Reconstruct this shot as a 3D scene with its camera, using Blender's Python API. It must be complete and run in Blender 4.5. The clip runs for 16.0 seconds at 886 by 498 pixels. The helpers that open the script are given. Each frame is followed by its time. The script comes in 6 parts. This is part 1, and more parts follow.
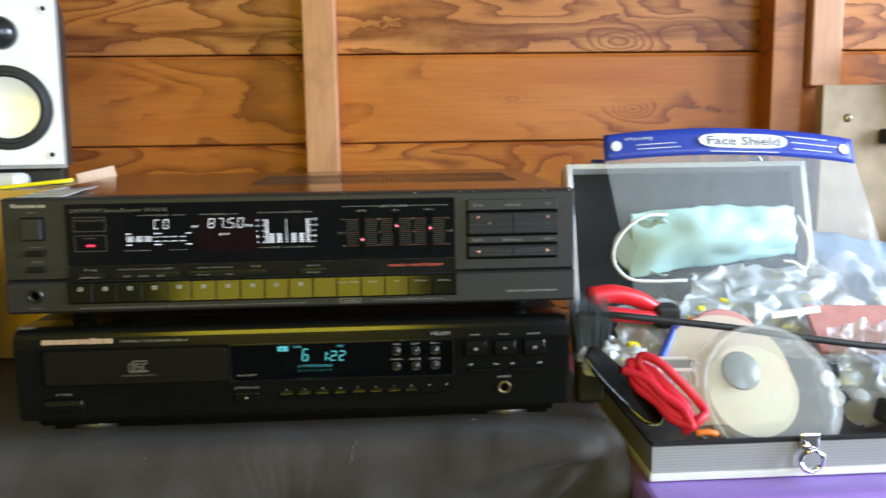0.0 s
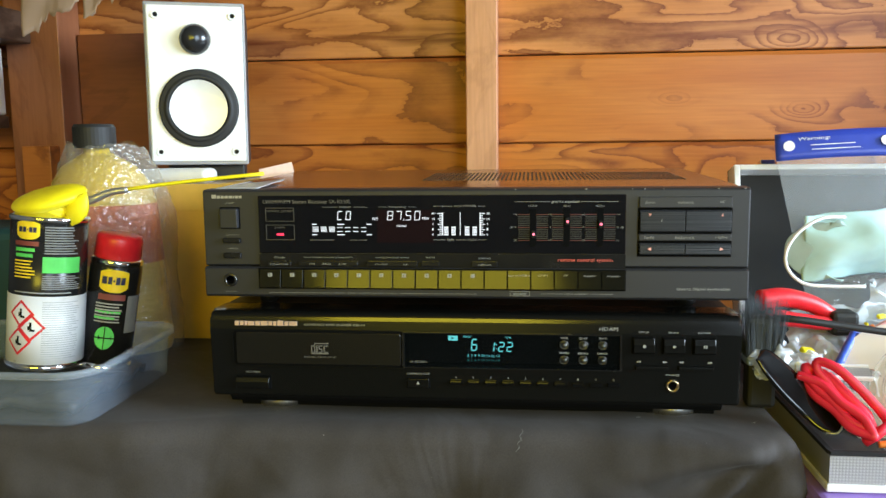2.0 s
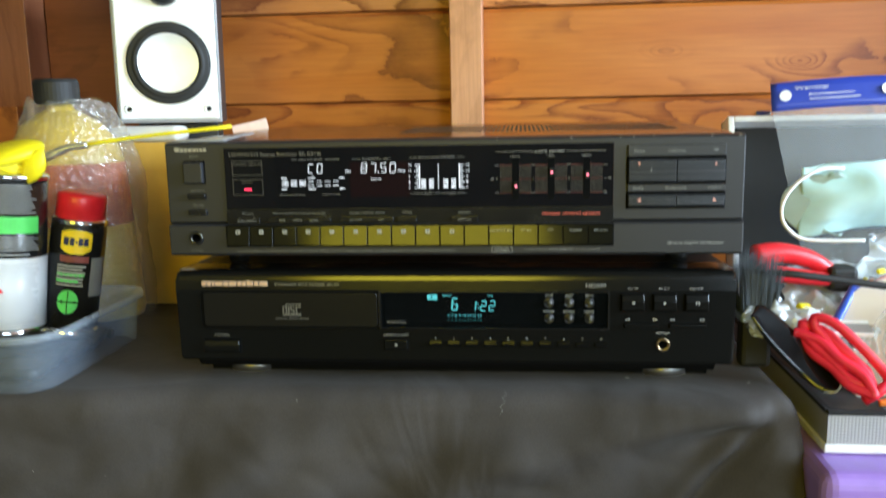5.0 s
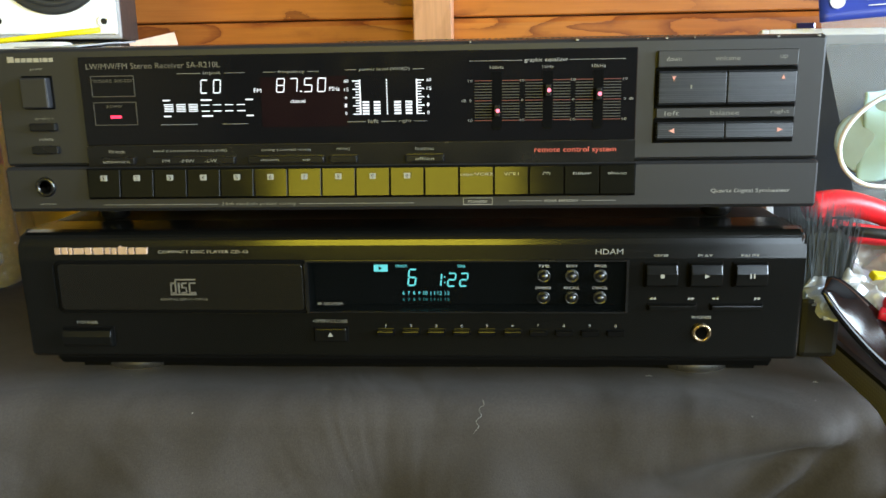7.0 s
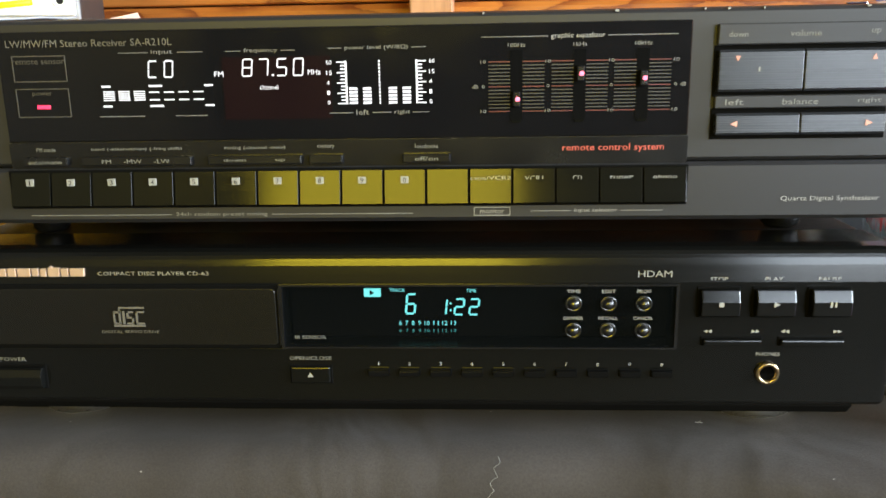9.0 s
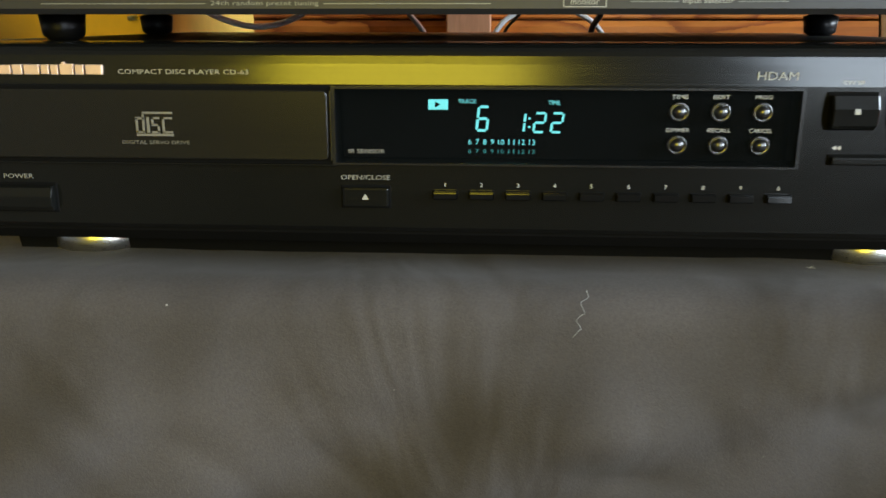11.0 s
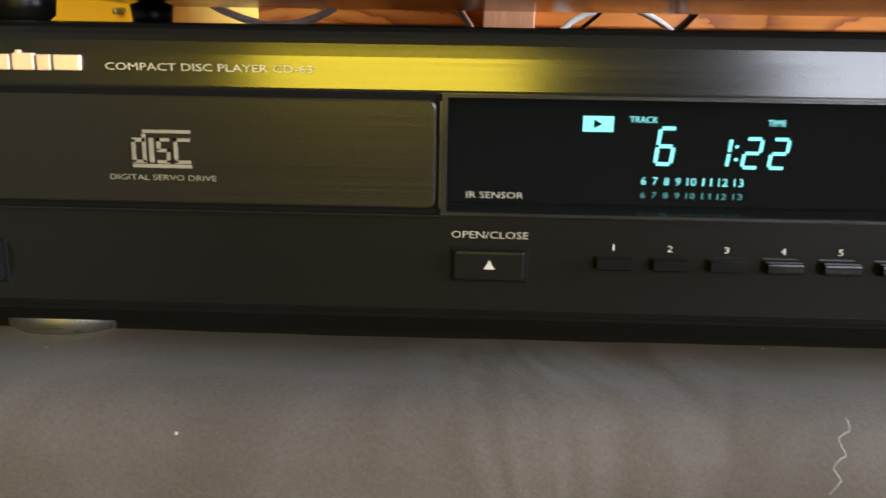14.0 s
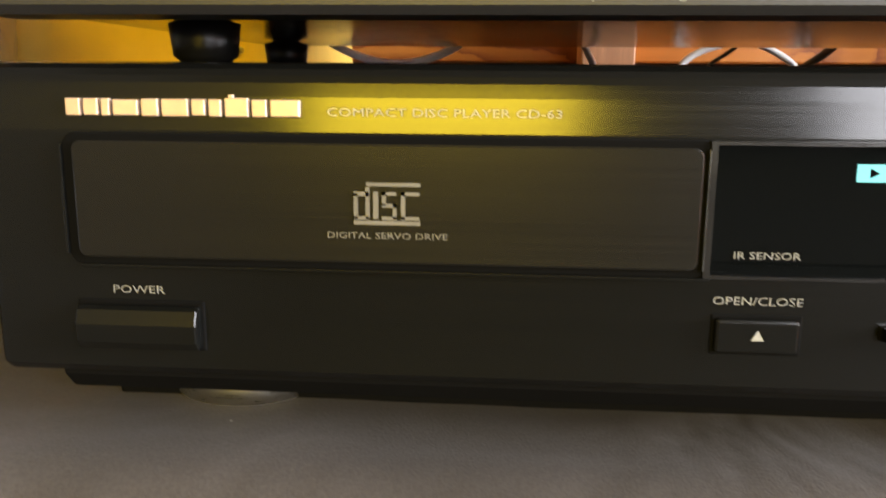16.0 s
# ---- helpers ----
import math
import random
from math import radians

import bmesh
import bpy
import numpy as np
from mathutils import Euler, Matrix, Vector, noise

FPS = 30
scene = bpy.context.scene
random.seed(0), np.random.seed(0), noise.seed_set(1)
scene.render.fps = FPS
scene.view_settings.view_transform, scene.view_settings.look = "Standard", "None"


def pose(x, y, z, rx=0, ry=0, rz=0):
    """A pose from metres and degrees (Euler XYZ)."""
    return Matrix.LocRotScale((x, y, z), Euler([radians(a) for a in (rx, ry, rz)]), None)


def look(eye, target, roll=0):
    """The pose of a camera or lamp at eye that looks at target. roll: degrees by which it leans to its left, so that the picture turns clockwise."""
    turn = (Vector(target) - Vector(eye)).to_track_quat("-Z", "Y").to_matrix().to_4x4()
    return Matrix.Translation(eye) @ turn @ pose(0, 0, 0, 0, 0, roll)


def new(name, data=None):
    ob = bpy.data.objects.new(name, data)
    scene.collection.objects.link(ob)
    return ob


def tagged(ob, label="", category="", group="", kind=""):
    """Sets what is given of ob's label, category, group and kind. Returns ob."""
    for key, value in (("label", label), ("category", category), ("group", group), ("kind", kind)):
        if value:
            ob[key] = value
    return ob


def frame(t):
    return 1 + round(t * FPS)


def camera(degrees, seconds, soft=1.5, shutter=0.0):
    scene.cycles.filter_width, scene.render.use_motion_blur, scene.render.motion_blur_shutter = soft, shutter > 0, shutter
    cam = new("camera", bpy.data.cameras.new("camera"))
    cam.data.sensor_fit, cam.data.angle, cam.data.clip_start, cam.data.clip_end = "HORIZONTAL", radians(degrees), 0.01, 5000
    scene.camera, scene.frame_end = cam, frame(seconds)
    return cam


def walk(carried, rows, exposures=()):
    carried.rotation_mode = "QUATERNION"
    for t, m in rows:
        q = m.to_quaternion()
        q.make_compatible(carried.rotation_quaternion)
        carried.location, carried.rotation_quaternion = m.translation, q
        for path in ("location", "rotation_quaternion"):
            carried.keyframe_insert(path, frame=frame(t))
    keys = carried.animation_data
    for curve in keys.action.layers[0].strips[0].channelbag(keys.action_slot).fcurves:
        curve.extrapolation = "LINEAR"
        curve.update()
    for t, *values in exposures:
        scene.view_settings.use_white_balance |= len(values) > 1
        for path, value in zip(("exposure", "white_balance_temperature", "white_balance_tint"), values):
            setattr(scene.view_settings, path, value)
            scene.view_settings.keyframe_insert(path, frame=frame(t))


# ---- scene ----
cam = camera(56.4, 16.0, shutter=0.5)
METRES, EYE, TILT, LEAN, TURN = 0.633, 0.976, 0.0, 0.0, -3.5
ROWS = [
    (0.0, 0.0, 0.0, 0.0, -0.11, -7.92, 0.8),
    (0.5, -0.0174, -0.0151, -0.0006, 4.88, -7.71, 0.76),
    (1.0, -0.0291, -0.0233, -0.0026, 8.03, -7.57, 0.76),
    (1.5, -0.0432, -0.0281, -0.0066, 9.65, -7.55, 0.71),
    (2.0, -0.041, -0.0285, -0.0071, 9.41, -7.58, 0.63),
    (2.5, -0.0331, -0.0228, -0.0066, 9.27, -7.58, 0.69),
    (3.0, -0.0307, -0.0185, -0.0083, 9.11, -7.63, 0.7),
    (3.5, -0.0304, -0.0196, -0.0095, 9.17, -7.61, 0.73),
    (4.0, -0.0296, -0.0192, -0.0102, 9.24, -7.57, 0.77),
    (4.5, -0.0289, -0.0106, -0.0155, 9.15, -7.62, 0.78),
    (5.0, -0.031, 0.0285, -0.0344, 8.91, -9.66, 1.12),
    (5.2, -0.0326, 0.0534, -0.0635, 8.80, -10.80, 1.24),
    (7.3, -0.0628, 0.3413, -0.0816, 6.76, -13.43, 1.06),
    (7.5, -0.0644, 0.3558, -0.084, 6.72, -13.49, 1.11),
    (8.0, -0.0661, 0.3895, -0.0875, 6.9, -13.62, 1.17),
    (8.5, -0.0724, 0.4188, -0.0877, 6.77, -13.42, 1.12),
    (9.0, -0.0833, 0.4455, -0.0927, 6.58, -13.68, 0.99),
    (9.5, -0.0935, 0.4633, -0.1098, 6.61, -14.62, 0.83),
    (10.0, -0.0987, 0.4702, -0.1458, 6.57, -15.45, 0.66),
    (10.2, -0.1050, 0.4724, -0.1673, 6.63, -15.81, 0.47),
    (12.3, -0.1896, 0.5830, -0.2422, 7.05, -14.69, -0.42),
    (12.5, -0.1943, 0.6004, -0.2495, 6.98, -14.69, -0.53),
    (13.0, -0.1957, 0.6375, -0.2481, 6.54, -14.72, -0.6),
    (13.5, -0.2115, 0.6618, -0.2336, 5.32, -14.53, -0.72),
    (14.0, -0.2336, 0.6672, -0.2324, 5.5, -14.1, -0.88),
    (14.5, -0.2614, 0.6774, -0.2339, 6.32, -14.71, -0.89),
    (15.0, -0.283, 0.6854, -0.2336, 7.13, -14.92, -0.64),
    (15.5, -0.3014, 0.6931, -0.2332, 7.27, -14.48, -0.59),
    (16.0, -0.3144, 0.6987, -0.2315, 7.91, -11.75, -0.41),
]
EXPOSURES = [(0.0, -0.24, 6400, 15), (0.5, -0.02, 6600, 11), (1.5, -0.04, 6650, 12), (3.0, -0.01, 6400, 14), (5.0, 0.0, 6350, 12), (7.5, 0.22, 6750, 13), (9.0, 0.45, 7000, 17), (10.2, 0.43, 6950, 15),
             (12.5, 0.14, 6700, 17), (13.0, 0.14, 6750, 14), (13.5, 0.50, 7100, 22), (14.0, 0.94, 7250, 26), (15.0, 1.08, 7500, 27), (16.0, 0.95, 8000, 27)]
walk(cam, [(t, pose(0.07, -0.632, EYE, TILT, LEAN, TURN) @ pose(METRES * x, METRES * y, METRES * z, 90 + pitch, roll, yaw)) for t, x, y, z, yaw, pitch, roll in ROWS], EXPOSURES)

# ---- light ----
world = bpy.data.worlds.new("world")
scene.world = world
world.use_nodes = True
sky = world.node_tree.nodes.new("ShaderNodeTexSky")
sky.sky_type, sky.sun_disc = "NISHITA", False
sky.sun_elevation, sky.sun_rotation = radians(40), radians(150)
world.node_tree.links.new(sky.outputs[0], world.node_tree.nodes["Background"].inputs[0])
world.node_tree.nodes["Background"].inputs[1].default_value = 0.10


def opening_lamp(name, eye, target, width, height, watts, colour):
    d = bpy.data.lights.new(name, "AREA")
    d.shape, d.size, d.size_y, d.energy, d.color = "RECTANGLE", width, height, watts, colour
    ob = new(name, d)
    ob.matrix_world = look(eye, target)
    return ob


# a small window behind a yellow sheet, an open doorway beside it, and a window in the side wall
opening_lamp("daylight_left", (-0.33, -2.62, 1.47), (-0.33, 0, 1.47), 0.93, 0.65, 27, (1.0, 0.84, 0.008))
opening_lamp("daylight_door", (1.65, -2.62, 1.475), (1.65, 0, 1.475), 1.30, 1.45, 64, (0.66, 0.85, 1.0))
opening_lamp("daylight_right", (2.46, -0.50, 1.45), (0, -0.50, 1.45), 1.30, 1.00, 160, (0.67, 0.86, 1.0))


# ---- materials ----
def nodes_of(name):
    m = bpy.data.materials.new(name)
    m.use_nodes = True
    return m, m.node_tree.nodes, m.node_tree.links, m.node_tree.nodes["Principled BSDF"]


def plain(name, colour, rough=0.5, metal=0.0, vary=0.12, scale=60.0, bump=0.15, coat=0.0, fine=900.0):
    """A surface with stains at one scale and grain at another."""
    m, n, l, b = nodes_of(name)
    tc = n.new("ShaderNodeTexCoord")
    big, small = n.new("ShaderNodeTexNoise"), n.new("ShaderNodeTexNoise")
    big.inputs["Scale"].default_value, small.inputs["Scale"].default_value = scale, fine
    big.inputs["Detail"].default_value = 6
    l.new(tc.outputs["Object"], big.inputs["Vector"])
    l.new(tc.outputs["Object"], small.inputs["Vector"])
    ramp = n.new("ShaderNodeValToRGB")
    ramp.color_ramp.elements[0].position, ramp.color_ramp.elements[1].position = 0.3, 0.7
    ramp.color_ramp.elements[0].color = (*[c * (1 - vary) for c in colour], 1)
    ramp.color_ramp.elements[1].color = (*[min(1, c * (1 + vary)) for c in colour], 1)
    l.new(big.outputs[0], ramp.inputs[0])
    l.new(ramp.outputs[0], b.inputs["Base Color"])
    rr = n.new("ShaderNodeMapRange")
    rr.inputs["To Min"].default_value, rr.inputs["To Max"].default_value = max(0.02, rough - 0.08), min(1, rough + 0.08)
    l.new(big.outputs[0], rr.inputs[0])
    l.new(rr.outputs[0], b.inputs["Roughness"])
    b.inputs["Metallic"].default_value = metal
    b.inputs["Coat Weight"].default_value = coat
    if bump:
        bp = n.new("ShaderNodeBump")
        bp.inputs["Strength"].default_value, bp.inputs["Distance"].default_value = bump, 0.0005
        l.new(small.outputs[0], bp.inputs["Height"])
        l.new(bp.outputs[0], b.inputs["Normal"])
    return m


def glow(name, colour, strength):
    m, n, l, b = nodes_of(name)
    b.inputs["Base Color"].default_value = (0.02, 0.02, 0.02, 1)
    b.inputs["Emission Color"].default_value = (*colour, 1)
    b.inputs["Emission Strength"].default_value = strength
    return m


def clear(name, colour, rough=0.1, alpha=0.35, bump=0.0, scale=80.0, gloss=0.5):
    """Thin film or clear plastic: partly see-through, with its own gloss and creases."""
    m, n, l, b = nodes_of(name)
    b.inputs["Base Color"].default_value = (*colour, 1)
    b.inputs["Roughness"].default_value = rough
    b.inputs["Alpha"].default_value = alpha
    b.inputs["Specular IOR Level"].default_value = gloss
    if bump:
        tc, v, bp = n.new("ShaderNodeTexCoord"), n.new("ShaderNodeTexNoise"), n.new("ShaderNodeBump")
        v.inputs["Scale"].default_value, v.inputs["Detail"].default_value, v.inputs["Distortion"].default_value = scale, 4, 1.2
        bp.inputs["Strength"].default_value, bp.inputs["Distance"].default_value = bump, 0.01
        l.new(tc.outputs["Object"], v.inputs["Vector"])
        l.new(v.outputs[0], bp.inputs["Height"])
        l.new(bp.outputs[0], b.inputs["Normal"])
    return m


def crinkled_film(name, tint, gloss, rough=0.08, share=0.35, scale=60.0, strength=1.0, haze=0.0):
    """Clear film: most light passes, the rest glints off many small creases; haze adds a milky share."""
    m, n, l, b = nodes_of(name)
    out = n["Material Output"]
    through_, shine, mix = n.new("ShaderNodeBsdfTransparent"), n.new("ShaderNodeBsdfGlossy"), n.new("ShaderNodeMixShader")
    through_.inputs[0].default_value, shine.inputs[0].default_value = (*tint, 1), (*gloss, 1)
    shine.inputs["Roughness"].default_value = rough
    tc, v, w, bp, bq = (n.new("ShaderNode" + k) for k in ("TexCoord", "TexVoronoi", "TexNoise", "Bump", "Bump"))
    v.inputs["Scale"].default_value, w.inputs["Scale"].default_value = scale, scale * 0.4
    w.inputs["Detail"].default_value, w.inputs["Distortion"].default_value = 4, 1.0
    for t in (v, w):
        l.new(tc.outputs["Object"], t.inputs["Vector"])
    bp.inputs["Strength"].default_value, bp.inputs["Distance"].default_value = strength, 0.004
    bq.inputs["Strength"].default_value, bq.inputs["Distance"].default_value = strength, 0.008
    l.new(v.outputs["Distance"], bp.inputs["Height"])
    l.new(w.outputs[0], bq.inputs["Height"])
    l.new(bq.outputs[0], bp.inputs["Normal"])
    l.new(bp.outputs[0], shine.inputs["Normal"])
    mix.inputs[0].default_value = share
    l.new(through_.outputs[0], mix.inputs[1])
    l.new(shine.outputs[0], mix.inputs[2])
    last = mix
    if haze:
        b.inputs["Base Color"].default_value, b.inputs["Roughness"].default_value = (*gloss, 1), 0.4
        last = n.new("ShaderNodeMixShader")
        last.inputs[0].default_value = haze
        l.new(mix.outputs[0], last.inputs[1])
        l.new(b.outputs[0], last.inputs[2])
    l.new(last.outputs[0], out.inputs["Surface"])
    return m


def brushed(name, colour, rough, metal, streak=0.08, coat=0.0, drawn=0.0):
    """Metal or paint drawn along x; drawn: how far its gloss spreads across the brushing."""
    m, n, l, b = nodes_of(name)
    tc, mp, t = n.new("ShaderNodeTexCoord"), n.new("ShaderNodeMapping"), n.new("ShaderNodeTexNoise")
    mp.inputs["Scale"].default_value = (6, 800, 2200)
    t.inputs["Scale"].default_value, t.inputs["Detail"].default_value = 1.0, 3
    l.new(tc.outputs["Object"], mp.inputs[0])
    l.new(mp.outputs[0], t.inputs["Vector"])
    ramp = n.new("ShaderNodeValToRGB")
    ramp.color_ramp.elements[0].color = (*[c * (1 - streak) for c in colour], 1)
    ramp.color_ramp.elements[1].color = (*[c * (1 + streak) for c in colour], 1)
    l.new(t.outputs[0], ramp.inputs[0])
    l.new(ramp.outputs[0], b.inputs["Base Color"])
    rr = n.new("ShaderNodeMapRange")
    rr.inputs["To Min"].default_value, rr.inputs["To Max"].default_value = rough - 0.06, rough + 0.08
    l.new(t.outputs[0], rr.inputs[0])
    l.new(rr.outputs[0], b.inputs["Roughness"])
    bp = n.new("ShaderNodeBump")
    bp.inputs["Strength"].default_value, bp.inputs["Distance"].default_value = 0.035, 0.0002
    l.new(t.outputs[0], bp.inputs["Height"])
    l.new(bp.outputs[0], b.inputs["Normal"])
    b.inputs["Metallic"].default_value, b.inputs["Coat Weight"].default_value = metal, coat
    if drawn:
        across = n.new("ShaderNodeTangent")
        across.direction_type, across.axis = "RADIAL", "X"
        l.new(across.outputs[0], b.inputs["Tangent"])
        b.inputs["Anisotropic"].default_value = drawn
    return m


def timber(name, light, mid, dark, along="x", rough=0.45, figure=1.0):
    """Varnished softwood: long wavy figure, dark burnt-looking marks, fine grain, knots."""
    m, n, l, b = nodes_of(name)
    tc, info = n.new("ShaderNodeTexCoord"), n.new("ShaderNodeObjectInfo")
    sh = n.new("ShaderNodeVectorMath")
    sh.operation = "MULTIPLY_ADD"
    comb = n.new("ShaderNodeCombineXYZ")
    for i, k in enumerate((7.3, 3.1, 5.7)):
        mu = n.new("ShaderNodeMath")
        mu.operation = "MULTIPLY"
        mu.inputs[1].default_value = k
        l.new(info.outputs["Random"], mu.inputs[0])
        l.new(mu.outputs[0], comb.inputs[i])
    sh.inputs[1].default_value = (1, 1, 1)
    l.new(tc.outputs["Object"], sh.inputs[0])
    l.new(comb.outputs[0], sh.inputs[2])

    def stretched(sx, sy, sz, detail, distort, rough_=0.55):
        mp, t = n.new("ShaderNodeMapping"), n.new("ShaderNodeTexNoise")
        mp.inputs["Scale"].default_value = (sx, sy, sz) if along == "x" else (sz, sy, sx)
        t.inputs["Scale"].default_value, t.inputs["Detail"].default_value = 1.0, detail
        t.inputs["Distortion"].default_value, t.inputs["Roughness"].default_value = distort, rough_
        l.new(sh.outputs[0], mp.inputs[0])
        l.new(mp.outputs[0], t.inputs["Vector"])
        return t

    def ramp_of(src, *stops):
        r = n.new("ShaderNodeValToRGB")
        e = r.color_ramp.elements
        e[0].position, e[0].color = stops[0][0], (*stops[0][1], 1)
        e[1].position, e[1].color = stops[-1][0], (*stops[-1][1], 1)
        for p, c in stops[1:-1]:
            k = e.new(p)
            k.color = (*c, 1)
        l.new(src, r.inputs[0])
        return r

    def mixed(a, c, f, mode="MULTIPLY"):
        x = n.new("ShaderNodeMix")
        x.data_type, x.blend_type = "RGBA", mode
        if isinstance(f, float):
            x.inputs[0].default_value = f
        else:
            l.new(f, x.inputs[0])
        l.new(a, x.inputs[6])
        l.new(c, x.inputs[7])
        return x.outputs[2]

    body = ramp_of(stretched(2.2, 8, 9, 5, 0.6).outputs[0], (0.32, mid), (0.68, light))
    # rings of the figure: contour lines of a stretched field
    field = stretched(3.0, 3, 7.0, 7, 0.45, 0.56)
    ring = n.new("ShaderNodeMath")
    ring.operation = "PINGPONG"
    ring.inputs[1].default_value = 0.055
    l.new(field.outputs[0], ring.inputs[0])
    rings = ramp_of(ring.outputs[0], (0.0, (0.34, 0.25, 0.20)), (0.010, (0.55, 0.46, 0.40)), (0.024, (1, 1, 1)))
    patch = ramp_of(stretched(2.4, 3, 5, 4, 0.9).outputs[0], (0.42, (0, 0, 0)), (0.52, (1, 1, 1)))
    soft = n.new("ShaderNodeMath")
    soft.operation = "MULTIPLY"
    soft.inputs[1].default_value = figure
    l.new(patch.outputs[0], soft.inputs[0])
    c = mixed(body.outputs[0], rings.outputs[0], soft.outputs[0])
    # dark ragged marks
    marks = ramp_of(stretched(3.6, 5, 13, 8, 1.7, 0.62).outputs[0], (0.60, (1, 1, 1)), (0.645, dark), (0.75, tuple(d * 0.55 for d in dark)))
    c = mixed(c, marks.outputs[0], 0.85 * figure)
    grain = ramp_of(stretched(14, 120, 260, 3, 0.2).outputs[0], (0.3, (0.80, 0.76, 0.72)), (0.65, (1, 1, 1)))
    c = mixed(c, grain.outputs[0], 0.7)
    l.new(c, b.inputs["Base Color"])
    b.inputs["Roughness"].default_value = rough
    bp = n.new("ShaderNodeBump")
    bp.inputs["Strength"].default_value, bp.inputs["Distance"].default_value = 0.25, 0.0006
    l.new(stretched(14, 120, 260, 3, 0.2).outputs[0], bp.inputs["Height"])
    l.new(bp.outputs[0], b.inputs["Normal"])
    return m


def shiplap(name, pale, deep, ring_colour, rings=9.0, cover=0.5, knots=(), streaks=(), spread=(4.0, 16.0)):
    """Varnished softwood board along x: flame figure with one sharp side to each ring, knots that bend it, long dark streaks."""
    m, n, l, b = nodes_of(name)

    def put(v, socket):
        if isinstance(v, (int, float)):
            socket.default_value = v
        else:
            l.new(v, socket)

    def calc(op, a, c=0.0, e=0.0):
        k = n.new("ShaderNodeMath")
        k.operation = op
        for v, socket in zip((a, c, e), k.inputs):
            put(v, socket)
        return k.outputs[0]

    tc, info = n.new("ShaderNodeTexCoord"), n.new("ShaderNodeObjectInfo")
    xyz = n.new("ShaderNodeSeparateXYZ")
    l.new(tc.outputs["Object"], xyz.inputs[0])
    shift = n.new("ShaderNodeCombineXYZ")
    for i, k in enumerate((17.0, 9.0, 23.0)):
        l.new(calc("MULTIPLY", info.outputs["Random"], k), shift.inputs[i])

    def field(sx, sz, detail, distort=0.0, rough=0.5):
        mp, t = n.new("ShaderNodeMapping"), n.new("ShaderNodeTexNoise")
        mp.inputs["Scale"].default_value = (sx, 4, sz)
        t.inputs["Scale"].default_value, t.inputs["Detail"].default_value = 1.0, detail
        t.inputs["Distortion"].default_value, t.inputs["Roughness"].default_value = distort, rough
        l.new(tc.outputs["Object"], mp.inputs["Vector"])
        l.new(shift.outputs[0], mp.inputs["Location"])
        l.new(mp.outputs[0], t.inputs["Vector"])
        return t.outputs[0]

    def ramp(src, *stops):
        r = n.new("ShaderNodeValToRGB")
        e = r.color_ramp.elements
        e[0].position, e[0].color = stops[0][0], (*stops[0][1], 1)
        e[1].position, e[1].color = stops[-1][0], (*stops[-1][1], 1)
        for p, c in stops[1:-1]:
            e.new(p).color = (*c, 1)
        l.new(src, r.inputs[0])
        return r.outputs[0]

    def grey(src, *stops):
        return ramp(src, *[(p, (v, v, v)) for p, v in stops])

    def blend(f, a, c, mode="MIX"):
        k = n.new("ShaderNodeMix")
        k.data_type, k.blend_type = "RGBA", mode
        put(f, k.inputs[0])
        for v, socket in ((a, k.inputs[6]), (c, k.inputs[7])):
            if isinstance(v, tuple):
                socket.default_value = (*v, 1)
            else:
                l.new(v, socket)
        return k.outputs[2]

    jag = field(70, 150, 4, 0.3, 0.6)
    growth = calc("MULTIPLY_ADD", jag, 0.045, field(*spread, 2, 0.35, 0.42))
    eyes = None
    for kx, kz, size in knots:
        dx = calc("DIVIDE", calc("SUBTRACT", xyz.outputs[0], kx), size * 2.6)
        dz = calc("DIVIDE", calc("SUBTRACT", xyz.outputs[2], kz), size)
        far = calc("ADD", calc("MULTIPLY", dx, dx), calc("MULTIPLY", dz, dz))
        swell = calc("POWER", 2.718, calc("MULTIPLY", far, -0.35))
        growth = calc("MULTIPLY_ADD", swell, 0.42, growth)
        core = calc("POWER", 2.718, calc("MULTIPLY", calc("MULTIPLY_ADD", jag, 1.2, far), -3.2))
        eyes = core if eyes is None else calc("MAXIMUM", eyes, core)
        swell_mask = swell if kx == knots[0][0] else calc("MAXIMUM", swell_mask, swell)
    ring = calc("FRACT", calc("MULTIPLY", growth, rings))
    late = grey(ring, (0.0, 1.0), (0.13, 0.72), (0.45, 0.14), (0.90, 0.0), (0.985, 0.25))
    where = grey(field(3.1, 6.0, 3, 0.8), (0.62 - 0.3 * cover, 0.0), (0.70 - 0.3 * cover, 1.0))
    if eyes is not None:
        where = calc("MAXIMUM", where, calc("MULTIPLY", swell_mask, 0.55))
    body = ramp(field(1.7, 11, 4, 0.5), (0.33, deep), (0.66, pale))
    body = blend(grey(field(2.5, 5, 3, 0.4), (0.45, 0.0), (0.75, 0.55)), body, tuple(0.5 * p + 0.5 * d for p, d in zip(deep, ring_colour)))
    colour = blend(calc("MULTIPLY", calc("MULTIPLY", late, where), 0.95), body, ring_colour)
    for z0, wide, depth in streaks:
        off = calc("DIVIDE", calc("SUBTRACT", calc("MULTIPLY_ADD", field(5, 1, 3, 0.5), 0.030, xyz.outputs[2]), z0 + 0.015), wide)
        bell = calc("POWER", 2.718, calc("MULTIPLY", calc("MULTIPLY", off, off), -1.0))
        torn = grey(field(6, 60, 5, 1.0), (0.36, 0.25), (0.58, 1.0))
        colour = blend(calc("MULTIPLY", calc("MULTIPLY", bell, torn), depth), colour, ring_colour)
    if eyes is not None:
        colour = blend(calc("MULTIPLY", eyes, 0.9), colour, tuple(c * 0.7 for c in ring_colour))
    grain = field(12, 300, 3, 0.2)
